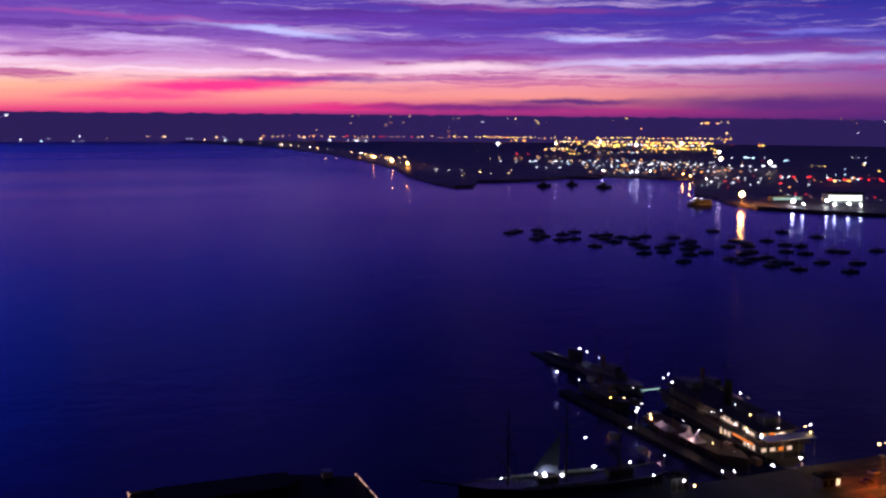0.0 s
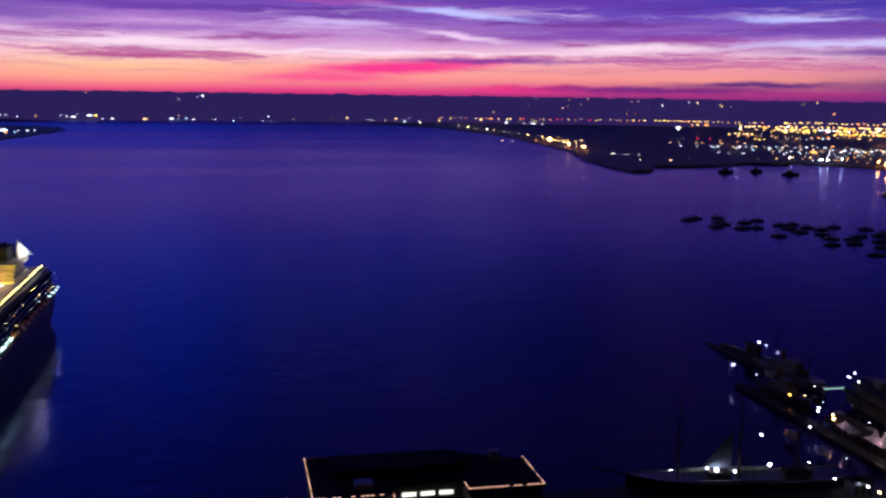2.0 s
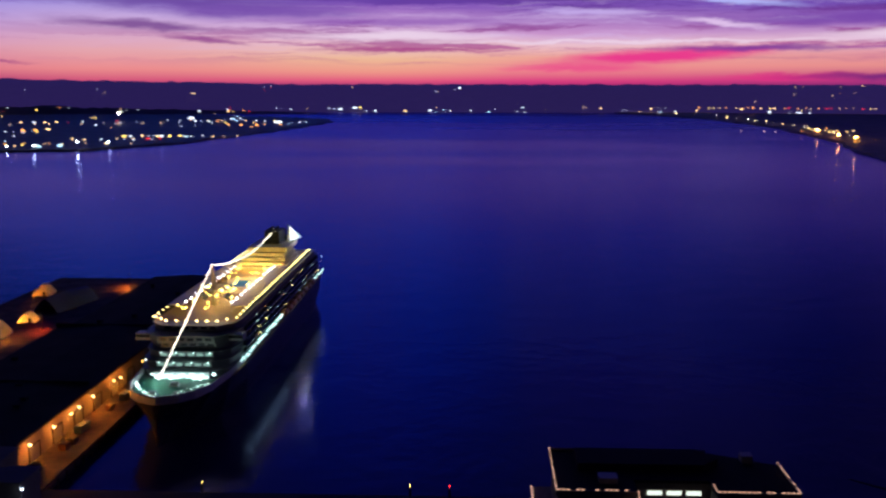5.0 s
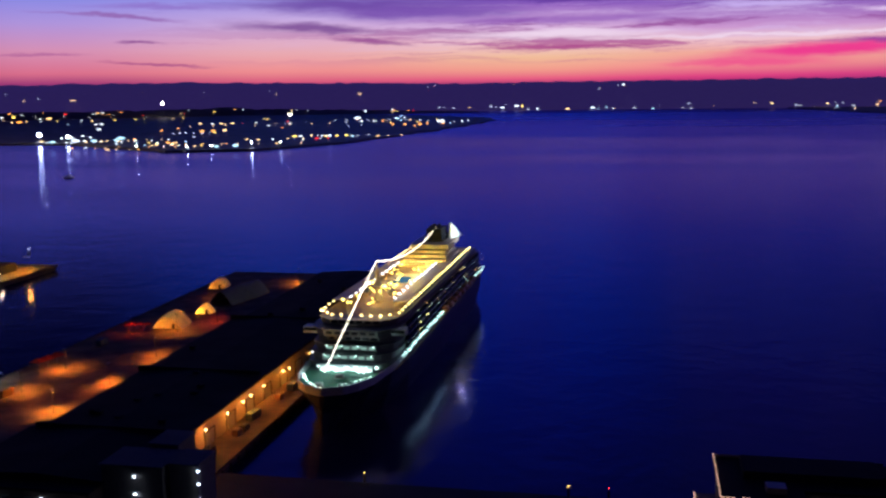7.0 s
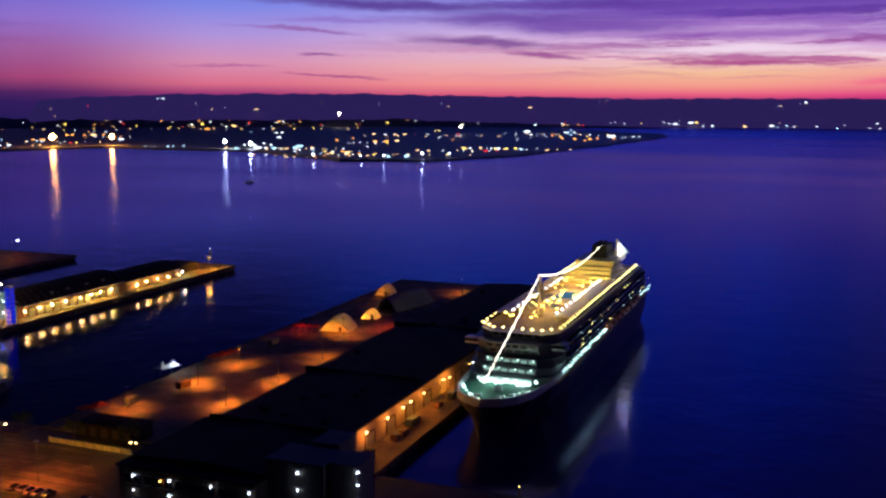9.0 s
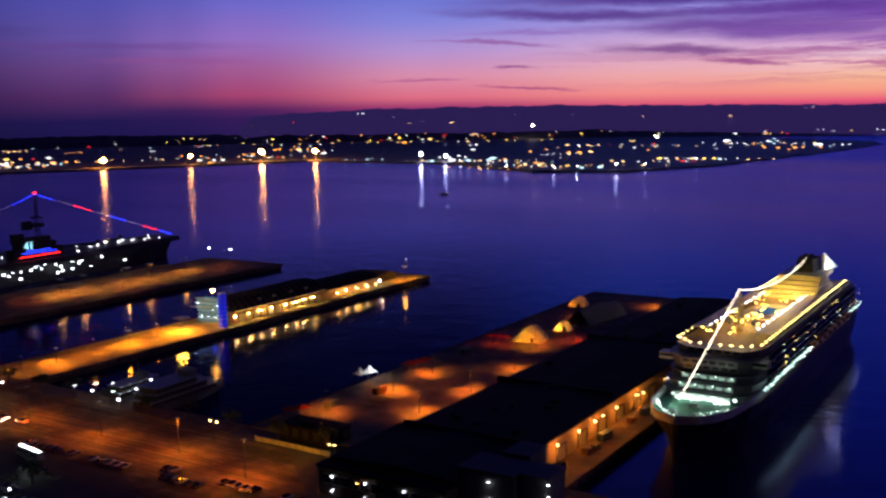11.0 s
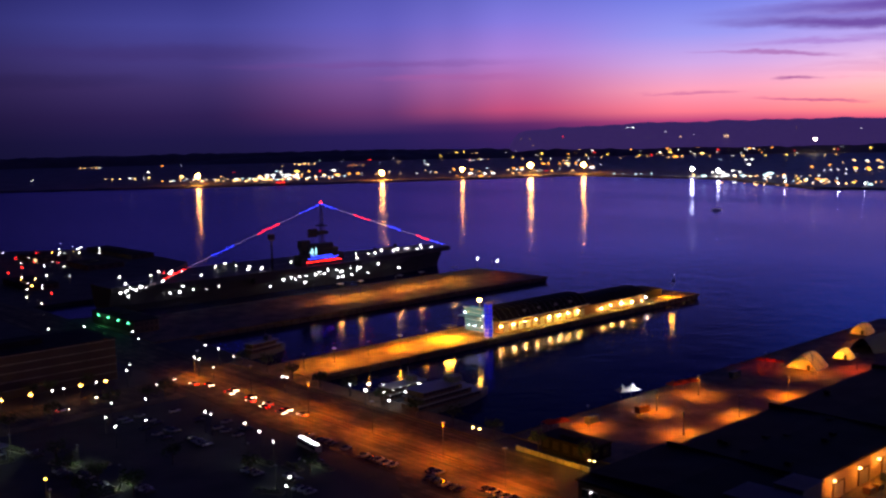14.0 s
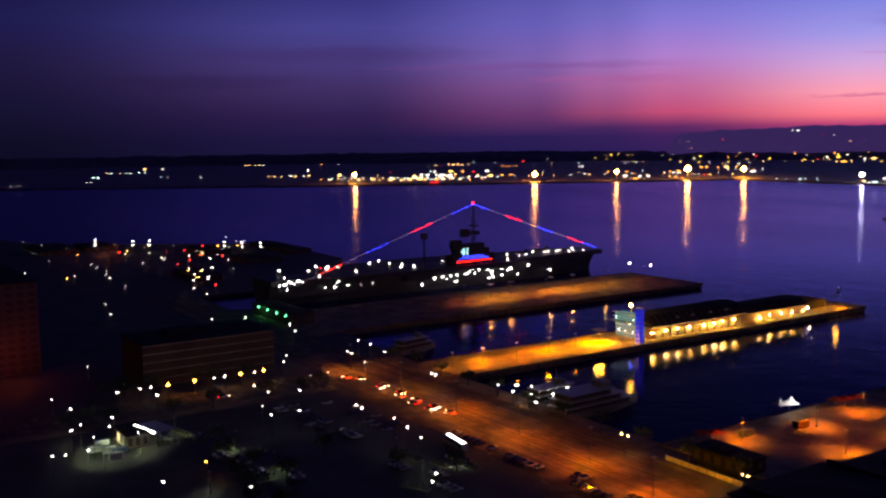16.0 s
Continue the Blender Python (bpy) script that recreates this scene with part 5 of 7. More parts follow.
for x in (-405, -360, -318, -278, -240, -206):
    down_lamp(x, 217.4 if x < -210 else 212, 2.56 if x < -210 else 2.5, 12, 36000 if x > -300 else (46000 if x > -350 else 26000), (255, 108, 10), 0.5, "tall hooded sodium street lamp on the median", "median lamps", 150)
for x in (226, 243, 262):
    down_lamp(x, 213, 2.56, 10, 15000, (255, 92, 10), 0.5, "tall hooded sodium street lamp on the quay road", "quay lamps", 124)
for x, y in ((-240, 233), (-352, 229), (243, 229)):
    mast_lamp(x, y, 2.56, 7, 2, 600 if x < 0 else 0, (255, 210, 150), WARM if x > -250 else WHITE, "white twin-headed lamp standard on the promenade", "promenade lamps", size=0.55)

# ---- vehicles ----
def car_kind(name, paint, lit):
    c = thing(name, 0, 0, -50, 0, "", "car")
    prof = [(-2.15, 0.35), (2.15, 0.35), (2.2, 0.75), (1.2, 0.92), (-1.7, 0.95), (-2.2, 0.8)]
    bm = bmesh.new()
    a, b = [bm.verts.new((0.88, y, z)) for y, z in prof], [bm.verts.new((-0.88, y, z)) for y, z in prof]
    for i in range(6):
        j = (i + 1) % 6
        bm.faces.new((a[i], a[j], b[j], b[i]))
    bm.faces.new(a)
    bm.faces.new(b)
    part("body", bm, paint, c)
    bm = bmesh.new()
    lo, hi = [(-1.55, 0.94), (1.15, 0.92)], [(-1.0, 1.44), (0.45, 1.44)]
    v = [bm.verts.new((sx * w, y, z)) for (y, z), w in ((lo[0], .8), (lo[1], .8), (hi[1], .62), (hi[0], .62)) for sx in (1, -1)]
    for f in ((0, 2, 4, 6), (7, 5, 3, 1), (2, 3, 5, 4), (6, 7, 1, 0), (4, 5, 7, 6)):
        bm.faces.new([v[i] for i in f])
    part("cabin", bm, GLASS, c)
    for x in (-0.8, 0.8):
        for y in (-1.35, 1.4):
            part("wheel", made(tube, (x - 0.1, y, 0.33), (x + 0.1, y, 0.33), 0.33, n=10), RUBBER, c)
        part("headlight", boxes((x - 0.26, x + 0.26, 2.1, 2.26, 0.5, 0.8)), HEAD if lit else GLASS, c)
        part("taillight", boxes((x - 0.24, x + 0.24, -2.26, -2.14, 0.55, 0.85)), TAIL if lit else BRICKRED, c)
    return c


HEAD = glow("headlight_beam", (255, 236, 214), 16)
TAIL = glow("taillight", (255, 20, 16), 5)
CARS = {}
for key, rgb in (("dark", (0.03, 0.03, 0.04)), ("silver", (0.35, 0.36, 0.38)), ("white", (0.6, 0.6, 0.6)), ("red", (0.3, 0.03, 0.03))):
    paint = matter(key + "_car_paint", rgb, 0.3, vary=0.05, bump=0)
    for lit in (False, True):
        CARS[key, lit] = (paint, lit)
protos = {}
rng = random.Random(31)


def car(x, y, rz, key, lit, label, group, z=2.56):
    name = "car"
    if (key, lit) not in protos:
        c = car_kind(name, *CARS[key, lit])
        protos[key, lit] = c
        c.matrix_basis = pose(x, y, z, 0, 0, rz)
    else:
        c = copy_thing(protos[key, lit], pose(x, y, z, 0, 0, rz))
    return tagged(c, f"{key} car {label}", "car", group)


for i in range(24):
    if rng.random() < (0.3 if i % 9 > 4 else 0.9):
        car(-292 + i * 3.6 + rng.uniform(-.3, .3), 199.6 + rng.uniform(-.4, .4), 4 + rng.uniform(-4, 4), rng.choice(["dark", "silver", "white", "dark"]), False, "parked beside the road", "parked cars")
for i in range(20):
    if rng.random() < (0.85 if i % 8 < 3 else 0.2):
        car(-232 + i * 3.0, 205 + rng.uniform(-.4, .4), 178 + rng.uniform(-3, 3), rng.choice(["dark", "silver", "white"]), False, "parked beside the road", "parked cars")
for x, y, d, k in ((-366.8, 211, -90, "white"), (-369.5, 214.4, -90, "dark"), (-354.1, 213.4, -90, "red"), (-349.1, 210.2, 90, "silver"), (-339.8, 212.7, 90, "white"), (-337, 209.4, 90, "dark"), (-326.7, 213, -90, "red"), (-325.4, 209.6, -90, "silver"),
                   (-316.2, 213.3, 90, "white"), (-386, 212, -90, "dark"), (-392, 208, 90, "silver"), (-402, 170, 180, "dark"), (-393, 150, 0, "white")):
    car(x, y, d, k, True, "driving with its lamps on", "moving cars")
for i in range(26):
    car(rng.uniform(-366, -300), rng.choice((188, 181.5, 168, 161.5)) + rng.uniform(-.4, .4), rng.choice((0, 180)) + rng.uniform(-3, 3), rng.choice(["dark", "silver", "white"]), False, "parked in the dark lot", "lot cars", 2.5)


def bus(x, y, rz):
    b = thing("bus", x, y, 2.5, rz, "long white coach with a brightly lit roof line", "bus")
    part("body", boxes((-1.25, 1.25, -7, 7, 0.45, 3.2)), WHITEHULL, b)
    part("window_band", boxes((-1.27, -1.25, -6.6, 6.4, 1.6, 2.6), (1.25, 1.27, -6.6, 6.4, 1.6, 2.6)), GLASS, b)
    part("roof_light", boxes((-0.6, 0.6, -6.5, 6.5, 3.2, 3.32)), WHITE_SOFT, b)
    for sx in (-1.1, 1.1):
        for y0 in (-4.5, 4.2):
            part("wheel", made(tube, (sx - 0.12, y0, 0.5), (sx + 0.12, y0, 0.5), 0.5, n=12), RUBBER, b)
    return b


bus(-280, 191, 82)

# ---- excursion boats ----
def tour_boat(x, y, rz, length, decks, label, bulb):
    s = thing("tour_boat", x, y, 0, rz, label, "boat", "tour boats")
    w = length * 0.13
    bm = bmesh.new()
    loft(bm, [(0, [w * .7, w * .8, w * .85], [-.5, 1, 2.4]), (length * .6, [w * .9, w, w], [-.5, 1, 2.4]), (length * .85, [w * .4, w * .6, w * .75], [-.5, 1.2, 2.8]), (length, [.05, .1, .3], [-.5, 1.6, 3.4])], 3)
    part("hull", bm, SHIPSIDE, s)
    for i in range(decks):
        a, b, z = length * (0.03 + .03 * i), length * (0.8 - .12 * i), 2.4 + 2.5 * i
        # white cabins take a dark wall colour in place of night shade
        part("cabin", boxes((-w * .82, w * .82, a, b, z, z + 2.3)), DUSKWALL, s)
        part("deck", boxes((-w * .95, w * .95, a - .5, b + 1.5, z + 2.3, z + 2.5)), WHITEHULL, s)
        bm = bmesh.new()
        n = int((b - a) / 2.2)
        for j in range(n):
            for sx in (1, -1):
                q = sorted((sx * w * .82, sx * (w * .82 + .06)))
                box(bm, q[0], q[1], a + .4 + j * 2.2, a + 2.0 + j * 2.2, z + .9, z + 1.9)
        tagged(part("window", bm, GLASS, s), kind="stuff")
        bm = bmesh.new()
        string(bm, [(w * .95, a, z + 2.2), (w * .95, b, z + 2.2)], 4.0, 0.14)
        if bulb:
            tagged(part("deck_lamp", bm, bulb, s), kind="stuff")
        else:
            bm.free()
    part("wheelhouse", boxes((-w * .5, w * .5, length * .5, length * .6, 2.4 + 2.5 * decks, 4.6 + 2.5 * decks)), SHIPSIDE, s)
    part("mast", made(tube, (0, length * .5, 2.4 + 2.5 * decks), (0, length * .48, 9 + 2.5 * decks), .12, .06), STEEL, s)
    return s


big = tour_boat(-292, 246, 2, 46, 3, "white three-deck tour boat lying dark at the landing", None)
tour_boat(-312, 250, 4, 30, 2, "white tour boat with lamps along its decks", WHITE_SOFT)
tour_boat(-430, 258, 10, 26, 2, "small ferry lying dark by the quay", None)
for x, y, z in ((-300, 252, 8), (-306, 262, 7), (-310, 268, 6.5), (-304, 244, 6), (-316, 246, 7), (-296, 240, 5), (-321, 258, 6), (-312, 241, 6), (-327, 245, 5)):
    mast_lamp(x, y, 2.5 if y < 252 else 0, z, 1, 0, DAYLIGHT, WHITE, "white lamp at the boat landing", "landing lamps", size=0.62)
lamp("lamp_light", -306, 252, 11, 200, DAYLIGHT)
part("landing_stage", boxes((-330, -318, 251, 284, 0.2, 1.0), (-300, -298.5, 251, 284, 0.2, 1.0)), WOOD)
tagged(bpy.data.objects["landing_stage"], "floating timber boat landing", "jetty", kind="structure")


# ---- waterfront buildings and lots ----
def block(name, x0, x1, y0, y1, h, storeys, bays, material, label, lit=0.0, z0=2.5, band=None):
    t = thing(name, (x0 + x1) / 2, (y0 + y1) / 2, z0, 0, label, "building")
    w, l = (x1 - x0) / 2, (y1 - y0) / 2
    part("wall", boxes((-w, w, -l, l, 0, h)), material, t)
    part("roof", boxes((-w - .3, w + .3, -l - .3, l + .3, h, h + .5)), ROOFING, t)
    part("roof_plant", boxes((-w * .4, w * .2, -l * .5, l * .1, h + .5, h + (3 if h > 10 else 1.2))), ROOFING, t)
    rg = random.Random(int(x0 + y0))
    sh = h / storeys
    n, m = bays
    for i in range(storeys):
        part("floor_band", boxes((w, w + .18, -l, l, i * sh + sh - .45, i * sh + sh - .1)), band or material, t)
        for j in range(n):
            y = -l + (j + .5) * 2 * l / n
            part("window", boxes((w, w + .06, y - l / n * .6, y + l / n * .6, i * sh + .9, i * sh + sh - .7)), WINDOWLIT if rg.random() < lit else DUSKGLASS, t)
        for j in range(m):
            x = -w + (j + .5) * 2 * w / m
            part("window", boxes((x - w / m * .6, x + w / m * .6, -l - .06, -l, i * sh + .9, i * sh + sh - .7)), WINDOWLIT if rg.random() < lit else DUSKGLASS, t)
    return t


WINDOWLIT = glow("lit_window", (255, 222, 170), 1.3)
DARKRENDER = matter("dark_render", (0.06, 0.045, 0.04), 0.9, vary=0.25)
block("office_building", -462, -430, 128, 190, 18.5, 5, (18, 8), DARKRENDER, "long brown waterfront office block with paler floor bands, all dark", 0.0, band=CONCRETE)
block("office_tower", -575, -490, 48, 98, 43, 12, (10, 9), DUSKWALL, "tall brown building washed by orange street light", 0.0)
block("quay_shed", -578, -522, 242, 257, 7, 2, (5, 6), DUSKWALL, "low quay building with green lamps on its front")
for i in range(4):
    wall_lamp(-568 + i * 13.2, 241.7, 8.2, 0.01, 0, DAYLIGHT, GREEN_HOT, "green lamp on the quay building", "green lamps", 0.7)
lamp("lamp_light", -560, 238, 10, 500, (90, 255, 170))
lamp("lamp_light", -474, 84, 14, 1500, (255, 96, 48))
block("yard_kiosk", -362, -346, 96, 104, 4.4, 1, (3, 4), PLASTER, "small kiosk beside a floodlit yard", 0.2)
canopy = thing("yard_canopy", -352, 108, 2.5, 12, "flat canopy with a bright white strip light", "canopy")
part("roof", boxes((-7, 7, -4, 4, 4.6, 5.0)), WHITEHULL, canopy)
part("strip_light", boxes((-7.2, 7.2, -4.3, -4.05, 4.5, 5.2)), WHITE_SOFT, canopy, "white strip light")
for x in (-6, 6):
    for y in (-3, 3):
        part("post", made(tube, (x, y, 0), (x, y, 4.6), .15), STEEL, canopy)
for x, y, w in ((-352, 92, 5200), (-342, 84, 3600), (-338, 98, 3000), (-360, 84, 1500)):
    mast_lamp(x, y, 2.5, 8, 1, w, (225, 255, 215), WHITE, "white lamp pole over the floodlit yard", "yard lamps", size=0.4)
for i, (x, y) in enumerate(((-346, 90), (-350, 86), (-343, 93), (-338, 90), (-356, 90))):
    crate(x, y, 2.2, 4.6, 2.2, 2.52, (STEEL, WHITEHULL, BLUEBOX)[i % 3], "yard_container", "pale storage container in the floodlit yard", "container", "yard containers")


def leafy(x, y, h, seed):
    t = thing("street_tree", x, y, 2.5, seed * 37 % 360, "dark leafy street tree", "tree", "street trees")
    rg = random.Random(seed)
    bm = bmesh.new()
    tube(bm, (0, 0, 0), (0, 0, h * .45), .28, .18, 7)
    tips = []
    for i in range(5):
        a = i * 1.26 + rg.uniform(-.3, .3)
        p = (math.cos(a) * h * .24, math.sin(a) * h * .24, h * (.62 + rg.uniform(0, .16)))
        tube(bm, (0, 0, h * .4), p, .14, .05, 5)
        tips.append(p)
    part("trunk", bm, BARK, t)
    bm = bmesh.new()
    for i in range(150):
        p = rg.choice(tips)
        c = Vector((p[0] + rg.gauss(0, h * .11), p[1] + rg.gauss(0, h * .11), p[2] + rg.gauss(0, h * .09)))
        r = rg.uniform(.25, .6)
        q = Euler((rg.uniform(0, 6), rg.uniform(0, 6), rg.uniform(0, 6))).to_matrix()
        vs = [bm.verts.new(c + q @ Vector(v) * r) for v in ((-1, -.5, 0), (.2, -.7, .2), (1, .1, 0), (.1, .7, -.2), (-.8, .5, .15))]
        bm.faces.new(vs)
    part("crown", bm, LEAF, t)
    return t


def shrub_bed(x, y, w, l, rz, seed):
    """A raised planting bed with clumps of low shrubs."""
    t = thing("planting_bed", x, y, 2.5, rz, "raised planting bed with low grey-green shrubs", "planting bed", "lot planting beds")
    part("edging", boxes((-w / 2, w / 2, -l / 2, -l / 2 + .25, 0, .3), (-w / 2, w / 2, l / 2 - .25, l / 2, 0, .3), (-w / 2, -w / 2 + .25, -l / 2 + .25, l / 2 - .25, 0, .3), (w / 2 - .25, w / 2, -l / 2 + .25, l / 2 - .25, 0, .3)), CONCRETE, t)
    part("soil", boxes((-w / 2 + .25, w / 2 - .25, -l / 2 + .25, l / 2 - .25, 0, .2)), WOOD, t)
    rg = random.Random(seed)
    bm = bmesh.new()
    for i in range(int(w * l * 1.6)):
        c = Vector((rg.uniform(-w / 2 + .4, w / 2 - .4), rg.uniform(-l / 2 + .4, l / 2 - .4), rg.uniform(.35, 1.3)))
        q = Euler((rg.uniform(0, 6), rg.uniform(0, 6), rg.uniform(0, 6))).to_matrix()
        k = rg.uniform(.25, .55)
        bm.faces.new([bm.verts.new(c + q @ Vector(v) * k) for v in ((-1, -.5, 0), (.2, -.7, .2), (1, .1, 0), (.1, .7, -.2), (-.8, .5, .15))])
    tagged(part("shrubs", bm, SHRUB, t), kind="stuff")


SHRUB = matter("shrub_leaf", (0.10, 0.12, 0.075), 0.8, vary=0.5, scale=2.0)
for i, (x, y, w, l, rz) in enumerate(((-326, 124, 13, 3, 20), (-316, 131, 9, 2.6, 96), (-294, 132, 10, 3, 8), (-288, 123, 7, 3, 90), (-354, 118, 11, 3, 14), (-280, 172, 12, 2.6, 4), (-268, 176, 9, 2.6, 4), (-254, 158, 10, 3, 30), (-262, 183, 12, 2.4, 2), (-344, 110, 8, 3, 80))):
    shrub_bed(x, y, w, l, rz, 400 + i)
rng = random.Random(45)
for x, y in ((-320, 120), (-312, 124), (-298, 124), (-286, 132), (-347, 121), (-358, 112), (-276, 164), (-262, 170), (-250, 166), (-272, 184)):
    for q in range(3):
        car(x + q * 2.9, y + rng.uniform(-.5, .5), rng.choice((0, 180)) + rng.uniform(-5, 5), rng.choice(["silver", "white", "dark"]), False, "parked in the dark lot", "lot cars", 2.5)
AMBERGLOBE = glow("amber_globe", (255, 160, 70), 26)
forest = [leafy(-418, 116, 8, 1), leafy(-419, 128, 9.5, 2), leafy(-300, 150, 8, 3)]
rng = random.Random(12)
for i in range(44):
    if i < 14:
        x, y = rng.choice((-420, -379)) + rng.uniform(-1, 1), 84 + i * 8
    elif i < 30:
        x, y = rng.uniform(-330, -215), rng.uniform(95, 178)
    else:
        x, y = -410 + (i - 30) * 21, 243.5
    k = rng.uniform(.7, 1.15)
    copy_thing(forest[i % 3], pose(x, y, 2.5, 0, 0, rng.uniform(0, 360)))
for y, big in ((110.6, 0), (119.9, 0), (124.4, 0), (131.7, 1), (143.3, 1), (152.1, 0), (157, 0), (164.1, 1), (171, 0), (175.2, 1)):
    mast_lamp(-408.4, y, 2.56, 5.6, 1, 170 if big else 60, (255, 130, 44), AMBERGLOBE if big else WHITE, "amber globe lamp along the street" if big else "small white lamp along the street", "amber street lamps", size=0.9 if big else 0.5)
# unseen lamps, added to bring out pale patches of the dark lot
for x, y, w in ((-322, 127, 1700), (-292, 128, 1100), (-351, 115, 900), (-282, 168, 600), (-265, 180, 700), (-256, 162, 600), (-286, 104, 700), (-238, 112, 500), (-330, 84, 700)):
    mast_lamp(x, y, 2.5, 7, 1, w, (205, 235, 215), RUBBER, "added pole with a hidden lamp that brightens the dark lot", "lot lamps", size=0.2)
proto = mast_lamp(-320, 176, 2.5, 8, 1, 0, DAYLIGHT, WHITE, "white lamp pole on the dark waterfront", "waterfront lamps", size=0.46)
proto_b = mast_lamp(-352, 150, 2.5, 6, 1, 0, DAYLIGHT, WHITE_SOFT, "small white lamp pole on the dark waterfront", "waterfront lamps", size=0.44)
proto_c = mast_lamp(-300, 108, 2.5, 6, 1, 0, DAYLIGHT, SODIUM, "amber lamp pole on the dark waterfront", "waterfront lamps", size=0.42)
LOT_LAMPS = ((-410.5, 85.4), (-384.3, 86.5), (-354.7, 79.7), (-328.3, 67.4), (-333.7, 72.7), (-327.9, 78.6), (-362.5, 96), (-385.2, 119.6), (-370.2, 160.6), (-331.4, 144.7), (-358.4, 169), (-330.7, 155.7), (-384.5, 186.7),
             (-325.1, 176.3), (-301.1, 178.6), (-288.7, 176.8), (-281.1, 177.3), (-242.5, 158.2), (-237.2, 153.3), (-283.5, 88.9), (-269.3, 110.3))
for i, (x, y) in enumerate(LOT_LAMPS):
    copy_thing(proto if i % 4 else proto_b, pose(x, y, 2.5, 0, 0, rng.uniform(0, 360)))
QUAY_SPOTS = ((-410.6, 185.9), (-429.5, 196.1), (-492.9, 227.5), (-472.2, 221.1), (-386.6, 196), (-411.9, 219.4), (-406.4, 218.6), (-394.3, 219), (-431.8, 236.2), (-419.8, 236.5), (-407.7, 237.4), (-526.7, 215.8), (-534.8, 199.5), (-462.8, 112.5),
              (-655.6, 232), (-625.1, 230), (-853.2, 215), (-816.5, 247.4), (-703.3, 260))
for i, (x, y) in enumerate(QUAY_SPOTS):
    copy_thing((proto, proto_b, proto)[i % 3], pose(x, y, 2.5, 0, 0, rng.uniform(0, 360)))
for i in range(26):
    x, y = (rng.uniform(-900, -590), rng.uniform(80, 225)) if i < 16 else (rng.uniform(-1100, -880), rng.uniform(190, 300))
    copy_thing((proto_b, proto_b, proto_c, proto_b)[i % 4], pose(x, y, 2.5, 0, 0, rng.uniform(0, 360)))


def double_lamp(x, y):
    """A tall pole with two white lamps one above the other."""
    t = thing("street_lamp", x, y, 2.5, 0, "tall pole with two white lamps one above the other", "street lamp", "mole lamps")
    part("pole", made(tube, (0, 0, 0), (0, 0, 12.4), 0.16, 0.1), POLE, t)
    for z in (8.2, 12.2):
        part("arm", boxes((-0.1, 0.1, -0.9, 0, z, z + 0.14)), STEEL, t)
        part("bulb", made(gem, 0, -0.9, z - 0.3, 0.62), WHITE, t)


for x, y in ((-1000, 257), (-970, 285), (-959, 298), (-900, 351), (-884, 362), (-872, 376)):
    double_lamp(x, y)
block("mole_restaurant", -950, -900, 330, 358, 4.5, 1, (4, 5), DUSKWALL, "low restaurant building on the mole", 0.08)
block("mole_shed", -1080, -1000, 205, 240, 4, 1, (4, 6), DUSKWALL, "low fish market shed on the mole", 0.05)
lamp("lamp_light", -985, 262, 12, 3000, (255, 120, 60))

# ---- pier entrance ----
wall = thing("barrier_wall", -212, 240.2, 2.5, -1, "low pale barrier wall lit yellow at the pier entrance", "wall")
for i in range(9):
    part("panel", boxes((-16 + i * 3.6, -12.9 + i * 3.6, -.25, .25, 0, 1.5)), PAINTWHITE, wall)
    part("post", boxes((-16.3 + i * 3.6, -16 + i * 3.6, -.3, .3, 0, 1.8)), STEEL, wall)
lamp("lamp_light", -220, 236, 6, 520, (255, 170, 40))
lamp("lamp_light", -204, 236, 6, 520, (255, 170, 40))
for x in (-195.5, -193.6):
    mast_lamp(x, 239.5, 2.5, 4.4, 1, 120, (255, 226, 150), WARM, "bright gate lamp at the pier entrance", "gate lamps", size=0.45)
block("gate_kiosk", -222, -200, 246, 256, 4.6, 1, (2, 5), ROOFING, "low dark gate kiosk at the pier entrance", 0.0, 3.0)

# ---- lights and sheds on the fishing mole ----
rng = random.Random(55)
proto_red = mast_lamp(-905, 296, 2.5, 7, 1, 0, DAYLIGHT, RED, "red lamp pole on the mole", "mole lamps", size=0.7)
for i in range(40):
    k = rng.random()
    x, y = -690 - 330 * k + rng.uniform(-30, 30), 250 + 150 * min(k * 1.4, 1) * rng.random() + rng.uniform(-10, 8)
    copy_thing((proto, proto_c, proto_b, proto, proto_red)[i % 5], pose(x, y, 2.5, 0, 0, 0))
block("mole_store", -790, -735, 262, 284, 4, 1, (4, 6), DUSKWALL, "low dark store building on the mole")
block("mole_store", -960, -860, 400, 422, 3.6, 1, (3, 8), DUSKWALL, "dark net store along the seaward edge of the mole")
block("mole_store", -1060, -1010, 250, 280, 4, 1, (3, 5), DUSKWALL, "dark store building on the mole")
block("mole_store", -860, -815, 340, 372, 3.8, 1, (4, 5), DUSKWALL, "low dark store building on the mole")


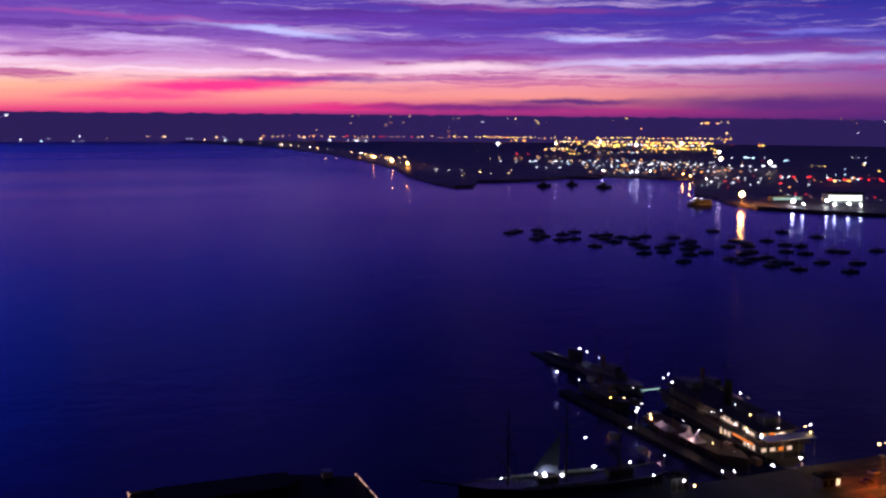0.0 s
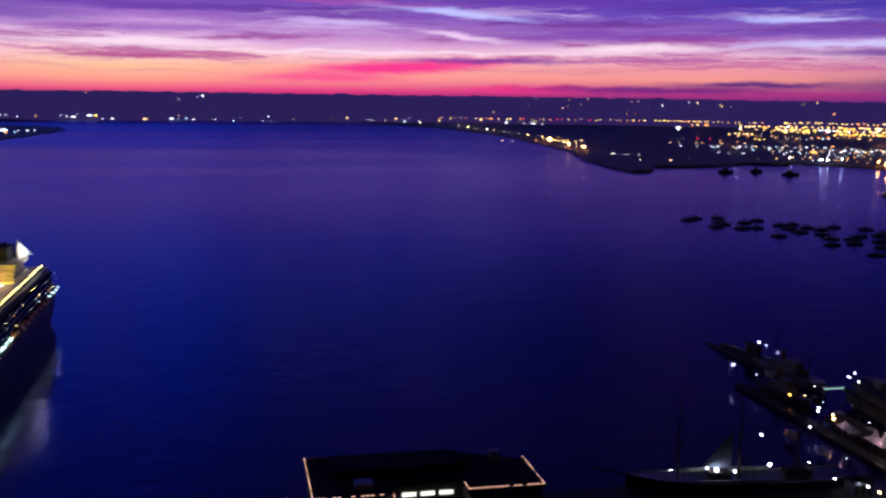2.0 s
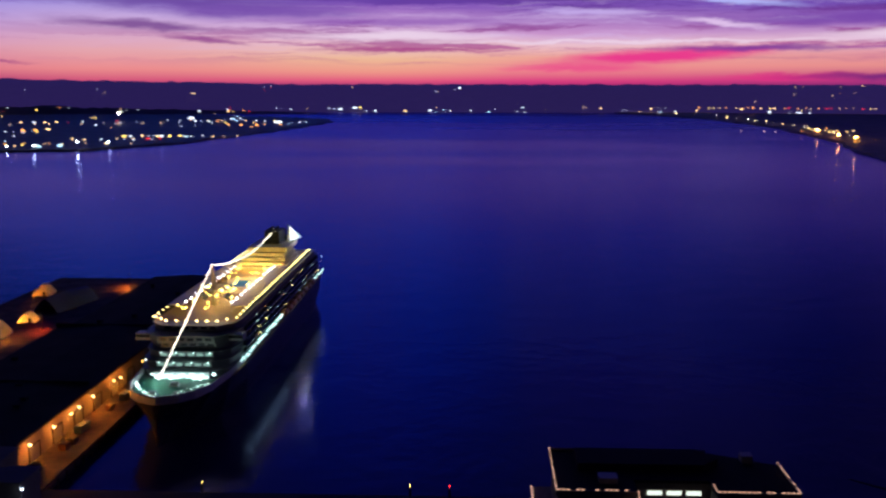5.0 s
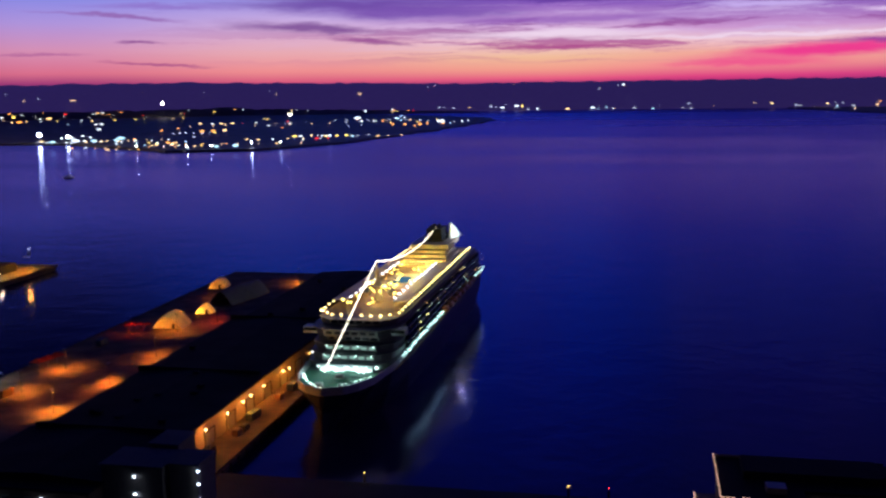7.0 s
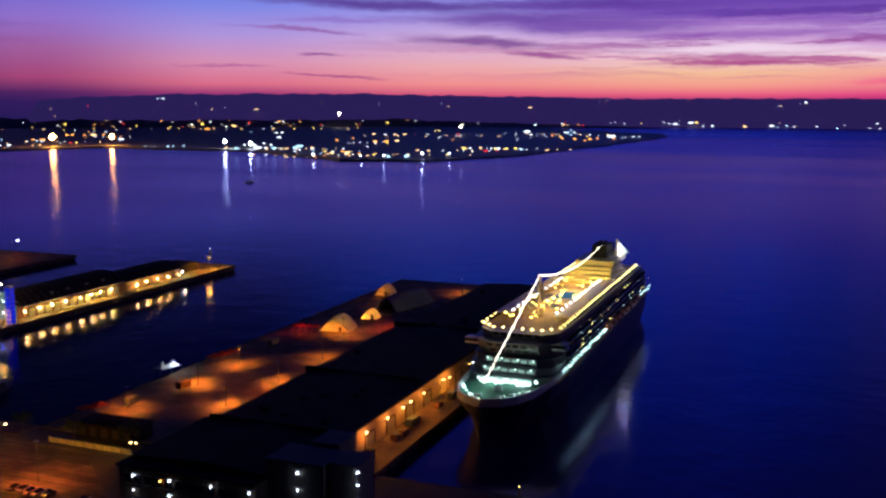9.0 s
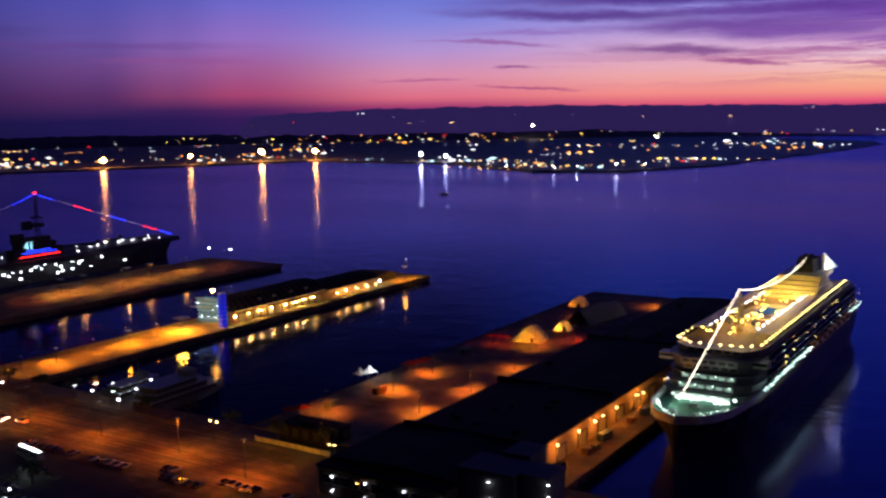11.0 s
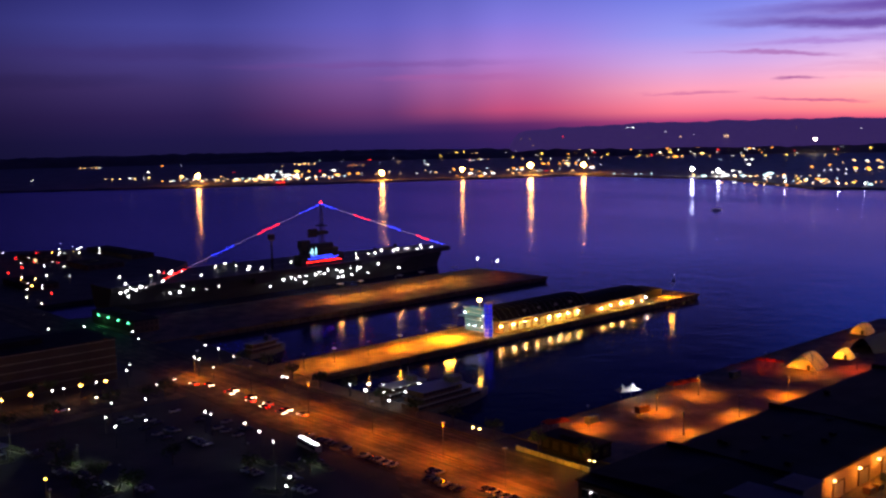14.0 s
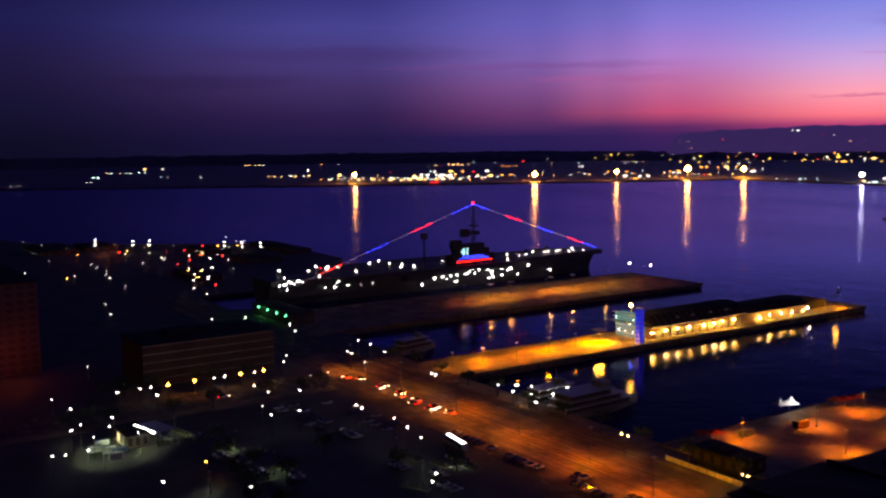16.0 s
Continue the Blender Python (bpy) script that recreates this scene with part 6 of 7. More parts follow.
# ---- hotel below the balcony ----
def hotel():
    t = thing("waterfront_hotel", 31.1, 161, 2.5, 0, "dark flat-roofed hotel edged with strings of small lights", "hotel")
    h = 43.5
    wings = [(-19.2, -6.2), (6.2, 19.2)]
    part("wall", made(prism, [(-18.7, -3.5), (18.7, -3.5), (18.7, 3.4), (8, 8.6), (-18.7, 8.6)], 0, h), PLASTER, t)
    for a, b in wings:
        part("wall", boxes((a + .4, b - .4, -9.2, -3.5, 0, h)), PLASTER, t)
        for i in range(11):
            part("window_band", boxes((a + 1, b - 1, -9.3, -9.2, 4 + i * 3.5, 5.8 + i * 3.5)), GLASS, t)
    part("roof", made(prism, [(-19.1, -9.6), (-6.2, -9.6), (-6.2, -4), (6.2, -4), (6.2, -9.6), (19.1, -9.6), (19.1, 3.6), (8.2, 9), (-19.1, 9)], h, h + .5), ROOFING, t)
    part("penthouse", made(prism, [(-15, 0), (6, 0), (9, 3), (6, 7.4), (-15, 7.4)], h + .5, h + 1.7), ROOFING, t, "dark plant storey on the roof")
    part("roof_unit", boxes((13.4, 15.2, 4, 6, h + .5, h + 1.8)), STEEL, t)
    part("roof_unit", boxes((-12, -9, -6, -3.4, h + .5, h + 1.5)), STEEL, t)
    part("parapet", boxes((-19.3, -19.1, -9.8, 9, h, h + .9), (19.1, 19.3, -9.8, 3.6, h, h + .9), (-19.1, -6.2, -9.8, -9.6, h, h + .9), (6.2, 19.1, -9.8, -9.6, h, h + .9), (-19.3, 8.2, 9, 9.2, h, h + .9)), PLASTER, t)
    rg = random.Random(5)
    z = h + 1.05
    for a, b in (((-19.2, 8.9, z), (-19.2, -9.7, z)), ((-19.2, -9.7, z), (-6.2, -9.7, z)), ((-6.2, -9.7, z), (-6.2, -12, z - 2)), ((6.2, -6.6, z), (6.2, -9.7, z)), ((6.2, -9.7, z), (19.2, -9.7, z)), ((19.2, -9.7, z), (19.2, 3.5, z))):
        bm = bmesh.new()
        va, vb = Vector(a), Vector(b)
        n = int((vb - va).length / .75)
        for i in range(n):
            if rg.random() < .82:
                p, q = va.lerp(vb, (i + .1) / n), va.lerp(vb, (i + .8) / n)
                tube(bm, p, q, .1, n=4)
        tagged(part("roof_light_string", bm, ROPE, t, "pinkish rope light along the roof edge"), kind="stuff")
    # lower front with lit rooms in the recess
    part("lit_room", boxes((-11.2, -7.8, -9.35, -9.3, h - 2.4, h - 1.4)), ROOMLIT, t, "brightly lit top-floor window")
    for i in range(3):
        part("lit_room", boxes((-3.8 + i * 3.2, -1.4 + i * 3.2, -3.62, -3.5, h - 2.2, h - 1.5)), ROOMLIT, t, "lit top-floor window")
    part("terrace", boxes((-22.5, -19.3, -10, 2, h - 4.4, h - 3.4)), PLASTER, t)
    part("terrace_light", boxes((-22.6, -19.3, -10.2, -10.05, h - 3.4, h - 3.2), (-22.7, -22.5, -10, 2, h - 3.4, h - 3.2)), ROPE, t)
    return t


ROPE = glow("rope_light", (255, 190, 160), 1.0)
ROOMLIT = glow("lit_hotel_room", (240, 245, 225), 1.4)
hotel()
for x in (-75, -19, -8.5):
    t = thing("quay_beacon", x, 251.6, 2.5, 0, "timber pile with a yellow lamp at the quay edge", "beacon", "quay beacons")
    part("timber_post", made(tube, (0, 0, -4), (0, 0, 2.4), .35, .3, 8), WOOD, t)
    part("bulb", made(gem, 0, 0, 3.0, .2), YELLOW if x != -8.5 else RED, t)


# ---- museum sailing ship ----
def bark():
    s = thing("sailing_ship", 107.5, 252, 0, -97, "old three-masted sailing ship with one pale sail set", "ship")
    bm = bmesh.new()
    loft(bm, [(0, [.1, .2, .5], [-.5, 3, 6.2]), (8, [1.4, 2.6, 3.6], [-.5, 2.5, 5.4]), (20, [4.2, 5.0, 5.2], [-.5, 2, 4.6]), (42, [4.6, 5.3, 5.3], [-.5, 2, 4.4]), (58, [2.6, 4.4, 4.8], [-.5, 2.4, 5.0]), (64, [.4, 2.8, 4.0], [1.5, 3, 5.8])], 3)
    part("hull", bm, NAVYHULL, s)
    part("rail", boxes((-5.3, -5.1, 18, 44, 4.5, 5.6), (5.1, 5.3, 18, 44, 4.5, 5.6)), PAINTWHITE, s, "pale bulwark rail")
    for sx in (-1, 1):
        bm = bmesh.new()
        sheer = [(.5, 0, 6.3), (3.6, 8, 5.5), (5.2, 20, 4.75), (5.3, 42, 4.55), (4.8, 58, 5.15), (4.0, 64, 5.95)]
        sweep(bm, [(sx * h0, y0, z0) for h0, y0, z0 in sheer], .17, 5)
        part("sheer_rail", bm, PAINTWHITE, s, "pale painted sheer rail")
    part("deck_cabin", boxes((-2, 2, 24, 30, 4.5, 6.6)), WOOD, s)
    part("deck_cabin", boxes((-1.8, 1.8, 46, 54, 4.8, 6.8)), WOOD, s)
    part("bowsprit", made(tube, (0, 2, 5.6), (0, -11, 8.6), .35, .14), WOOD, s)
    for y, h in ((15, 28), (33, 30), (50, 25)):
        m = part("mast", made(tube, (0, y, 4.4), (0, y, h), .42, .12, 8), WOOD, s)
        for k, w in ((.38, 9.5), (.58, 8), (.75, 6.2), (.9, 4.5)):
            part("yard", made(tube, (-w, y - .5, h * k), (w, y - .5, h * k), .16, .16, 5), WOOD, m)
        for sx in (-1, 1):
            for d in (-1.5, .5, 2.5):
                part("shroud", made(tube, (sx * 5, y + d, 5), (0, y, h * .72), .05, .05, 3), RUBBER, m)
    bm = bmesh.new()
    v = [bm.verts.new(p) for p in ((.2, 30.6, 7.0), (.2, 22.0, 8.0), (.2, 30.9, 18.8), (.5, 27.4, 10.6))]
    for f in ((0, 1, 3), (1, 2, 3), (2, 0, 3)):
        bm.faces.new([v[i] for i in f])
    part("staysail", bm, DUSKCANVAS, s, "greyish triangular staysail lit from below")
    for x, y, z, r in ((0, 13, 7, .3), (1, 26, 7.2, .75), (-1, 24, 7, .4), (2, 31, 7, .5), (0, 42, 8, .6), (0, 15, 17, .3), (0, 39, 17, .35), (-1, 54, 8, .35)):
        part("deck_lamp", made(gem, x, y, z, r * .9), WHITE, s)
    return s


bark()
lamp("lamp_light", 131.5, 251, 8.4, 60, DAYLIGHT)


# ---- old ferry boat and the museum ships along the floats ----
# the white ferry's paint, darkened to stand for its unlit walls
DARKENED = matter("darkened_ship_paint", (0.09, 0.083, 0.075), 0.7, vary=0.3)


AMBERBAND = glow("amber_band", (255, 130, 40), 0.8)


def ferry_museum():
    s = thing("steam_ferry", 219, 243, 0, -6, "brightly lit old white steam ferry used as a museum", "ship")
    bm = bmesh.new()
    loft(bm, [(0, [1, 4, 6], [-.5, 1.5, 3]), (12, [7, 9, 9.5], [-.5, 1.5, 3]), (60, [7, 9, 9.5], [-.5, 1.5, 3]), (74, [1, 4, 6], [-.5, 1.5, 3])], 3)
    part("hull", bm, RUBBER, s)
    part("main_house", boxes((-8.4, 8.4, 5, 69, 3, 6.6)), DARKENED, s)
    part("upper_house", boxes((-6.8, 6.8, 8, 66, 6.9, 10)), DARKENED, s)
    part("promenade_deck", boxes((-9.4, 9.4, 2, 72, 6.6, 6.9), (-8, 8, 6, 68, 10, 10.3)), WOOD, s)
    for y in (14, 60):
        part("pilot_house", boxes((-2.2, 2.2, y - 2.4, y + 2.4, 10.3, 13)), SHIPSIDE, s)
    part("funnel", made(tube, (0, 37, 10.3), (0, 37, 19), 1.5, 1.4, 12), RUBBER, s)
    rg = random.Random(8)
    for z, w, a, b in ((3.8, 8.4, 7, 67), (7.8, 6.8, 10, 64)):
        n = int((b - a) / 2.4)
        for i in range(n):
            y = a + i * 2.4
            for sx in (-1, 1):
                q = sorted((sx * w, sx * (w + .06)))
                part("window", boxes((q[0], q[1], y, y + 1.5, z, z + 1.7)), FERRYLIT if rg.random() < (.26 if y < 30 else .05) else DUSKGLASS, s)
    for i in range(18):
        part("deck_lamp", made(gem, rg.choice((-8.6, 8.6, 0)), 2 + (i / 17) ** 1.8 * 66, rg.uniform(9.5, 14), rg.uniform(.14, .36)), WHITE if i % 3 else WARM, s)
    # an orange stripe on the house side, made to glow for its lit look
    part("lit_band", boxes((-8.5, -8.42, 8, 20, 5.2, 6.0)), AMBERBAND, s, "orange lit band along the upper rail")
    for i, (x, z, b) in enumerate(((-6.4, 3.6, FERRYLIT), (-3.2, 3.6, FERRYLIT), (0, 3.6, AMBERBAND), (3.2, 3.6, FERRYLIT), (-5, 7.5, AMBERBAND), (-1.6, 7.5, AMBERBAND), (2.2, 7.5, FERRYLIT))):
        y0 = 5 if z < 7 else 8
        part("end_window", boxes((x - .9, x + .9, y0 - .06, y0, z + .3, z + 1.5)), b, s, "wide end window lit from inside")
    part("awning", boxes((-9.2, 9.2, -.5, 5, 9.2, 9.35)), CANVAS, s, "pale awning over the end deck")
    for px in (-8.8, -3, 3, 8.8):
        part("awning_post", made(tube, (px, 0, 3), (px, 0, 9.2), .08, .08, 5), STEEL, s)
    part("lit_room", boxes((-6.9, -6.82, 22, 30, 7.6, 8.6), (-6.9, -6.82, 10, 13, 7.6, 8.6)), FERRYLIT, s, "bright open cabin side")
    part("string_lamp", made(string, [(-9, 3, 9.4), (-9, 40, 9.4)], 7.0, .24), WHITE, s)
    return s


FERRYLIT = glow("lit_saloon", (255, 214, 184), 0.75)
ferry_museum()
lamp("lamp_light", 220.5, 250, 8, 800, (255, 222, 205))
lamp("lamp_light", 229.5, 262, 11, 420, (255, 190, 150))
lamp("lamp_light", 216, 284, 9, 90, (255, 220, 190))
lamp("lamp_light", 219, 238, 6.4, 620, (255, 206, 160))
lamp("lamp_light", 207, 262, 9, 300, (255, 206, 170))


# timber darkened in its colour so the unlit floats stay near black
DARKWOOD = matter("darkened_timber", (0.028, 0.023, 0.02), 0.8, vary=0.4)


def museum_float(x0, x1, y0, y1):
    t = thing("float_pier", (x0 + x1) / 2, y0, 0, 0, "long dark floating pier between the museum ships", "pier", kind="structure")
    part("deck", boxes((x0 - (x0 + x1) / 2, x1 - (x0 + x1) / 2, 0, y1 - y0, .2, 1.3)), DARKWOOD, t)
    bm = bmesh.new()
    for i in range(int((y1 - y0) / 9)):
        tube(bm, ((x1 - x0) / 2, 4 + i * 9, -1), ((x1 - x0) / 2, 4 + i * 9, 3.4), .25, n=6)
    tagged(part("piles", bm, WOOD, t), kind="stuff")


museum_float(191.5, 196.5, 236, 346)
museum_float(166, 172, 236, 262)


def small_ship(x, y, rz, length, label, material, masts=0, house=True, category="ship"):
    s = thing("museum_ship", x, y, 0, rz, label, category, "museum ships")
    w = length * .085 + .6
    bm = bmesh.new()
    loft(bm, [(0, [.1, .2, .5], [-.5, 2, 4.4]), (length * .18, [w * .6, w * .85, w * .95], [-.5, 1.6, 3.4]), (length * .7, [w * .9, w, w], [-.5, 1.4, 3.0]), (length, [w * .4, w * .7, w * .75], [.5, 1.6, 3.4])], 3)
    part("hull", bm, material, s)
    if house:
        part("deck_house", boxes((-w * .55, w * .55, length * .34, length * .74, 3, 5.6)), SHIPSIDE, s)
        part("upper_house", boxes((-w * .42, w * .42, length * .38, length * .56, 5.6, 8)), SHIPSIDE, s)
        part("funnel", made(tube, (0, length * .62, 5.6), (0, length * .64, 10.5), .9, .8, 10), BRICKRED, s)
    for i in range(masts):
        yy = length * (.25 + .5 * i / max(1, masts - 1))
        m = part("mast", made(tube, (0, yy, 3), (0, yy, length * .5), .24, .08, 6), WOOD, s)
        for k in (.5, .75):
            part("yard", made(tube, (-w, yy, length * .5 * k), (w, yy, length * .5 * k), .1, n=4), WOOD, m)
    return s


def submarine(x, y, rz, length, label):
    s = thing("submarine", x, y, 0, rz, label, "submarine", "museum ships")
    bm = bmesh.new()
    pts = [(0, .2), (4, 1.6), (12, 2.9), (length * .6, 3.1), (length * .85, 2.0), (length, .4)]
    rings = [[bm.verts.new((r * math.cos(a * math.pi / 5), yy, .4 + r * .8 * math.sin(a * math.pi / 5))) for a in range(10)] for yy, r in pts]
    for a, b in zip(rings, rings[1:]):
        for i in range(10):
            bm.faces.new((a[i], a[(i + 1) % 10], b[(i + 1) % 10], b[i]))
    part("hull", bm, GREYHULL, s, smooth=True)
    part("casing", boxes((-1.2, 1.2, 6, length * .8, 2.6, 3.4)), GREYHULL, s)
    part("sail", made(prism, [(-.9, length * .38), (.9, length * .38), (.9, length * .5), (0, length * .54), (-.9, length * .5)], 3.4, 8.2), GREYHULL, s)
    return s


small_ship(203.5, 244, 0, 54, "dark square-rigged museum frigate beside the float", WOOD, 3, False)
small_ship(221, 330, 2, 46, "white steam yacht at the museum float", SHIPSIDE, 2)
submarine(222, 352, 8, 62, "long dark submarine at the end of the museum float")
small_ship(203, 312, 2, 32, "grey patrol boat at the museum float", GREYHULL, 1)
small_ship(246, 300, 0, 40, "small steamer moored beside the ferry", NAVYHULL, 1)


def float_lamp(x, y, z, r, b):
    t = thing("float_lamp", x, y, 1.2, 0, "lamp post on the museum float", "lamp post", "float lamps")
    part("pole", made(tube, (0, 0, 0), (0, 0, z - 1.2), .09, .06), STEEL, t)
    part("bulb", made(gem, 0, 0, z - 1.0 + r, r * .38), b, t)


for spot in ((223, 384, 6, 1.3, WHITE), (226, 383, 5, .8, WHITE), (194, 352, 6, 1.0, WHITE), (197, 339, 6, .5, WHITE), (223, 368, 6, .6, WHITE), (194.3, 311.5, 6, .9, SODIUM), (196, 296, 6, .9, WHITE), (195.5, 287, 6, 1.1, WARM), (235, 333, 6, .9, WHITE)):
    float_lamp(*spot)
for spot in ((236.7, 300, 6, .7, WHITE), (236, 290, 6, .6, WHITE), (234, 264, 6, .8, WHITE), (230, 249, 6, .9, WHITE), (187.5, 231, 6, .7, WHITE), (162.8, 236, 6, .9, WHITE), (158.3, 247.5, 6, .6, WHITE), (176.7, 251, 6, .4, WHITE), (168.3, 229, 6, 1.0, WHITE), (168.5, 224.4, 6, 1.1, WARM), (184, 232, 6, .7, WHITE)):
    float_lamp(*spot)
block("ticket_house", 166, 172, 232, 236, 4.5, 1, (2, 3), SHIPSIDE, "small grey ticket house at the quay", 0)
lamp("lamp_light", 168, 232, 7, 420, DAYLIGHT)
for x, y, k in ((214, 219, "dark"), (220, 224, "silver"), (226, 218, "dark"), (234, 223, "white")):
    car(x, y, 92, k, False, "parked under orange lamps", "quay cars")
block("quay_kiosk", 209, 216, 218, 222, 3.6, 1, (1, 3), PLASTER, "small kiosk under orange quay lamps", .3)


# ---- boats at anchor ----
def yacht():
    s = thing("moored_boat", 0, 0, 0, 0, "small dark sailing boat at its mooring", "boat", "moored boats")
    bm = bmesh.new()
    loft(bm, [(0, [.05, .1, .2], [-.3, .8, 1.7]), (4, [1.0, 1.5, 1.9], [-.3, .6, 1.4]), (9, [1.3, 1.8, 2.1], [-.3, .6, 1.3]), (13, [.8, 1.4, 1.7], [0, .8, 1.3])], 3)
    part("hull", bm, WHITEHULL, s)
    part("cabin", made(prism, [(-.9, 4), (.9, 4), (1.3, 9), (-1.3, 9)], 1.35, 2.1), WHITEHULL, s)
    part("mast", made(tube, (0, 5.2, 1.4), (0, 5.2, 16), .16, .09), POLE, s)
    part("boom", made(tube, (0, 5.2, 3.2), (0, 11.4, 3.3), .36, .24), NAVYHULL, s)
    return s


first = yacht()
rng = random.Random(19)
spots = []
while len(spots) < 48:
    k = rng.random()
    a, r = radians(-25.8 - 21 * k), rng.uniform(1000 - 60 * k, 900 - 160 * k)
    x, y = -r * math.sin(a), r * math.cos(a)
    if all(math.hypot(x - p, y - q) > 15 for p, q in spots):
        spots.append((x, y))
for i, (x, y) in enumerate(spots):
    m = pose(x, y, 0, 0, 0, 62 + rng.uniform(-18, 18))
    if i == 0:
        first.matrix_basis = m
    else:
        copy_thing(first, m)
for x, y in ((471, 642), (504, 719), (562, 704), (548, 638), (542, 608), (570, 600), (629, 651), (627, 688), (689, 735), (687, 781), (553, 747), (626, 810)):
    copy_thing(first, pose(x, y, 0, 0, 0, 62 + rng.uniform(-18, 18)))
copy_thing(first, pose(-738, 1183, 0, 0, 0, 150))
for x, y, rz, l in ((781, 1452, 70, 24), (838, 1464, 80, 20), (864, 1399, 66, 26)):
    tagged(small_ship(x, y, rz, l, "small dark work boat lying at anchor", NAVYHULL, 1), "", "boat", "anchored work boats")


def lit_boat(x, y, rz, length, label, bulb, n):
    s = tour_boat(x, y, rz, length, 2, label, bulb)
    for i in range(n):
        part("cabin_lamp", made(gem, rng.uniform(-2, 2), length * (.1 + .8 * i / n), rng.uniform(6, 9), .6), bulb if i % 3 else WHITE, s)
    return s


lit_boat(812, 1070, 80, 34, "white motor yacht with warm deck lamps at anchor", WHITE_SOFT, 8)
t = thing("channel_buoy", -421, 613, 0, 0, "small channel buoy with a white lamp", "buoy")
part("float_body", made(tube, (0, 0, -.4), (0, 0, .8), 1.2, 1.0, 10), STEEL, t)
part("frame", made(tube, (0, 0, .8), (0, 0, 3.2), .4, .15, 4), STEEL, t)
part("bulb", made(gem, 0, 0, 3.5, .22), WHITE, t)

# ---- far quay buildings ----
hangar = thing("floodlit_hangar", 993, 1030, 3.0, -20, "long white hangar floodlit on the far quay", "building")
part("wall", boxes((-24, 24, -10, 10, 0, 11)), WHITEHULL, hangar)
part("roof", made(prism, [(-25, -11), (25, -11), (25, 11), (-25, 11)], 11, 12), ROOFING, hangar)
# glowing panels stand for the floodlit white wall
for i in range(7):
    part("bay_light", boxes((-22 + i * 6.4, -17 + i * 6.4, -10.2, -10.0, 2, 9)), HANGARLIT, hangar, "glowing panel for the floodlit white wall")
low = thing("quay_store", 932, 1070, 3.0, -12, "low quay store with a pale lit band", "building")
part("wall", boxes((-22, 22, -6, 6, 0, 6)), PLASTER, low)
part("roof", boxes((-23, 23, -7, 7, 6, 6.6)), ROOFING, low)
part("lit_band", boxes((-20, 20, -6.2, -6.0, 1.5, 4)), BANDLIT, low)

# ---- clutter of the museum floats ----
peak_tent(199, 259, 5, 2, 84, "pale awnings over the museum float", CANVAS)
peak_tent(197, 273, 4.4, 2, 84, "pale awnings over the museum float", DUSKCANVAS, 4.6)
lamp("lamp_light", 193, 262, 7.5, 520, (255, 196, 190))
lamp("lamp_light", 194, 279, 8.2, 260, (255, 190, 180))
bar = thing("awning_light", 214, 315, 0, 0, "white strip light under a narrow awning on the museum quay", "lamp")
part("post", made(tube, (-4, 0, -.5), (-4, 0, 7.6), .12, .1), STEEL, bar)
part("post", made(tube, (4, 0, -.5), (4, 0, 7.6), .12, .1), STEEL, bar)
part("awning", boxes((-4.4, 4.4, -.8, .8, 7.8, 7.95)), CANVAS, bar)
part("strip_light", boxes((-4, 4, -.5, -.2, 7.2, 7.7)), BANDLIT, bar, "pale white strip light")
lamp("lamp_light", 205, 270, 6, 160, (255, 214, 180))
lamp("lamp_light", 213, 258, 7, 160, (255, 224, 200))
lamp("lamp_light", 217, 396, 6, 120, DAYLIGHT)
lamp("lamp_light", 236, 408, 6, 160, DAYLIGHT)
for i, (x, y) in enumerate(((207, 300), (209, 318), (206, 336), (210, 352), (207, 282), (210, 262), (208, 246), (180, 268), (179, 284))):
    crate(x, y, 2.0, 3.4, 2.2, 1.3, (STEEL, WOOD, BRICKRED, CANVAS)[i % 4], "float_locker", "storage locker on the museum float", "locker", "float lockers")

rng = random.Random(91)
for i in range(26):
    x, y = (rng.uniform(196, 214), rng.uniform(244, 340)) if i < 12 else (rng.uniform(219, 226), rng.uniform(246, 300))
    t = thing("string_light", x, y, 1.3, 0, "small deck light among the museum ships", "lamp", "museum deck lights")
    h = rng.uniform(2.2, 4.5) if i < 12 else rng.uniform(5, 9)
    part("stem", made(tube, (0, 0, 0), (0, 0, h), .05, .04, 5), POLE, t)
    part("bulb", made(gem, 0, 0, h + .1, rng.uniform(.1, .24)), (WHITE_SOFT, WHITE, WARM, WHITE)[i % 4], t)
for i, (x, y) in enumerate(((222.7, 279.1), (226.6, 275), (230.7, 274.3), (232, 271.7), (238.9, 269.4), (233.5, 253.5), (221.7, 248.9), (220.4, 239.8), (212.9, 259.1), (215.8, 253.2), (199.4, 301.4), (199.5, 292.3), (186.6, 286), (207.3, 237.4))):
    t = thing("string_light", x, y, 1.3, 0, "bright lamp on a short mast among the museum ships", "lamp", "museum mast lamps")
    part("stem", made(tube, (0, 0, -1.5), (0, 0, 2.6), .06, .05, 5), POLE, t)
    part("bulb", made(gem, 0, 0, 2.7, .3 + .1 * (i % 3)), (WHITE, WHITE, WARM)[i % 3], t)
for x, y, w in ((200, 268, 60), (208, 250, 60), (222, 262, 90), (224, 250, 90), (203, 300, 40)):
    lamp("lamp_light", x, y, 6.5, w, (255, 206, 190))


# ---- far lights across the bay ----
def inside(x, y, pts):
    odd = False
    for (x0, y0), (x1, y1) in zip(pts, pts[1:] + pts[:1]):
        if (y0 > y) != (y1 > y) and x < (x1 - x0) * (y - y0) / (y1 - y0) + x0:
            odd = not odd
    return odd


PALETTE = {"warm": (FARWARM, "warm"), "amber": (FARAMBER, "amber"), "white": (FARWHITE, "white"), "cool": (FARCOOL, "pale blue"), "red": (FARRED, "red"), "yellow": (FARYELLOW, "yellow"), "green": (GREEN, "green")}


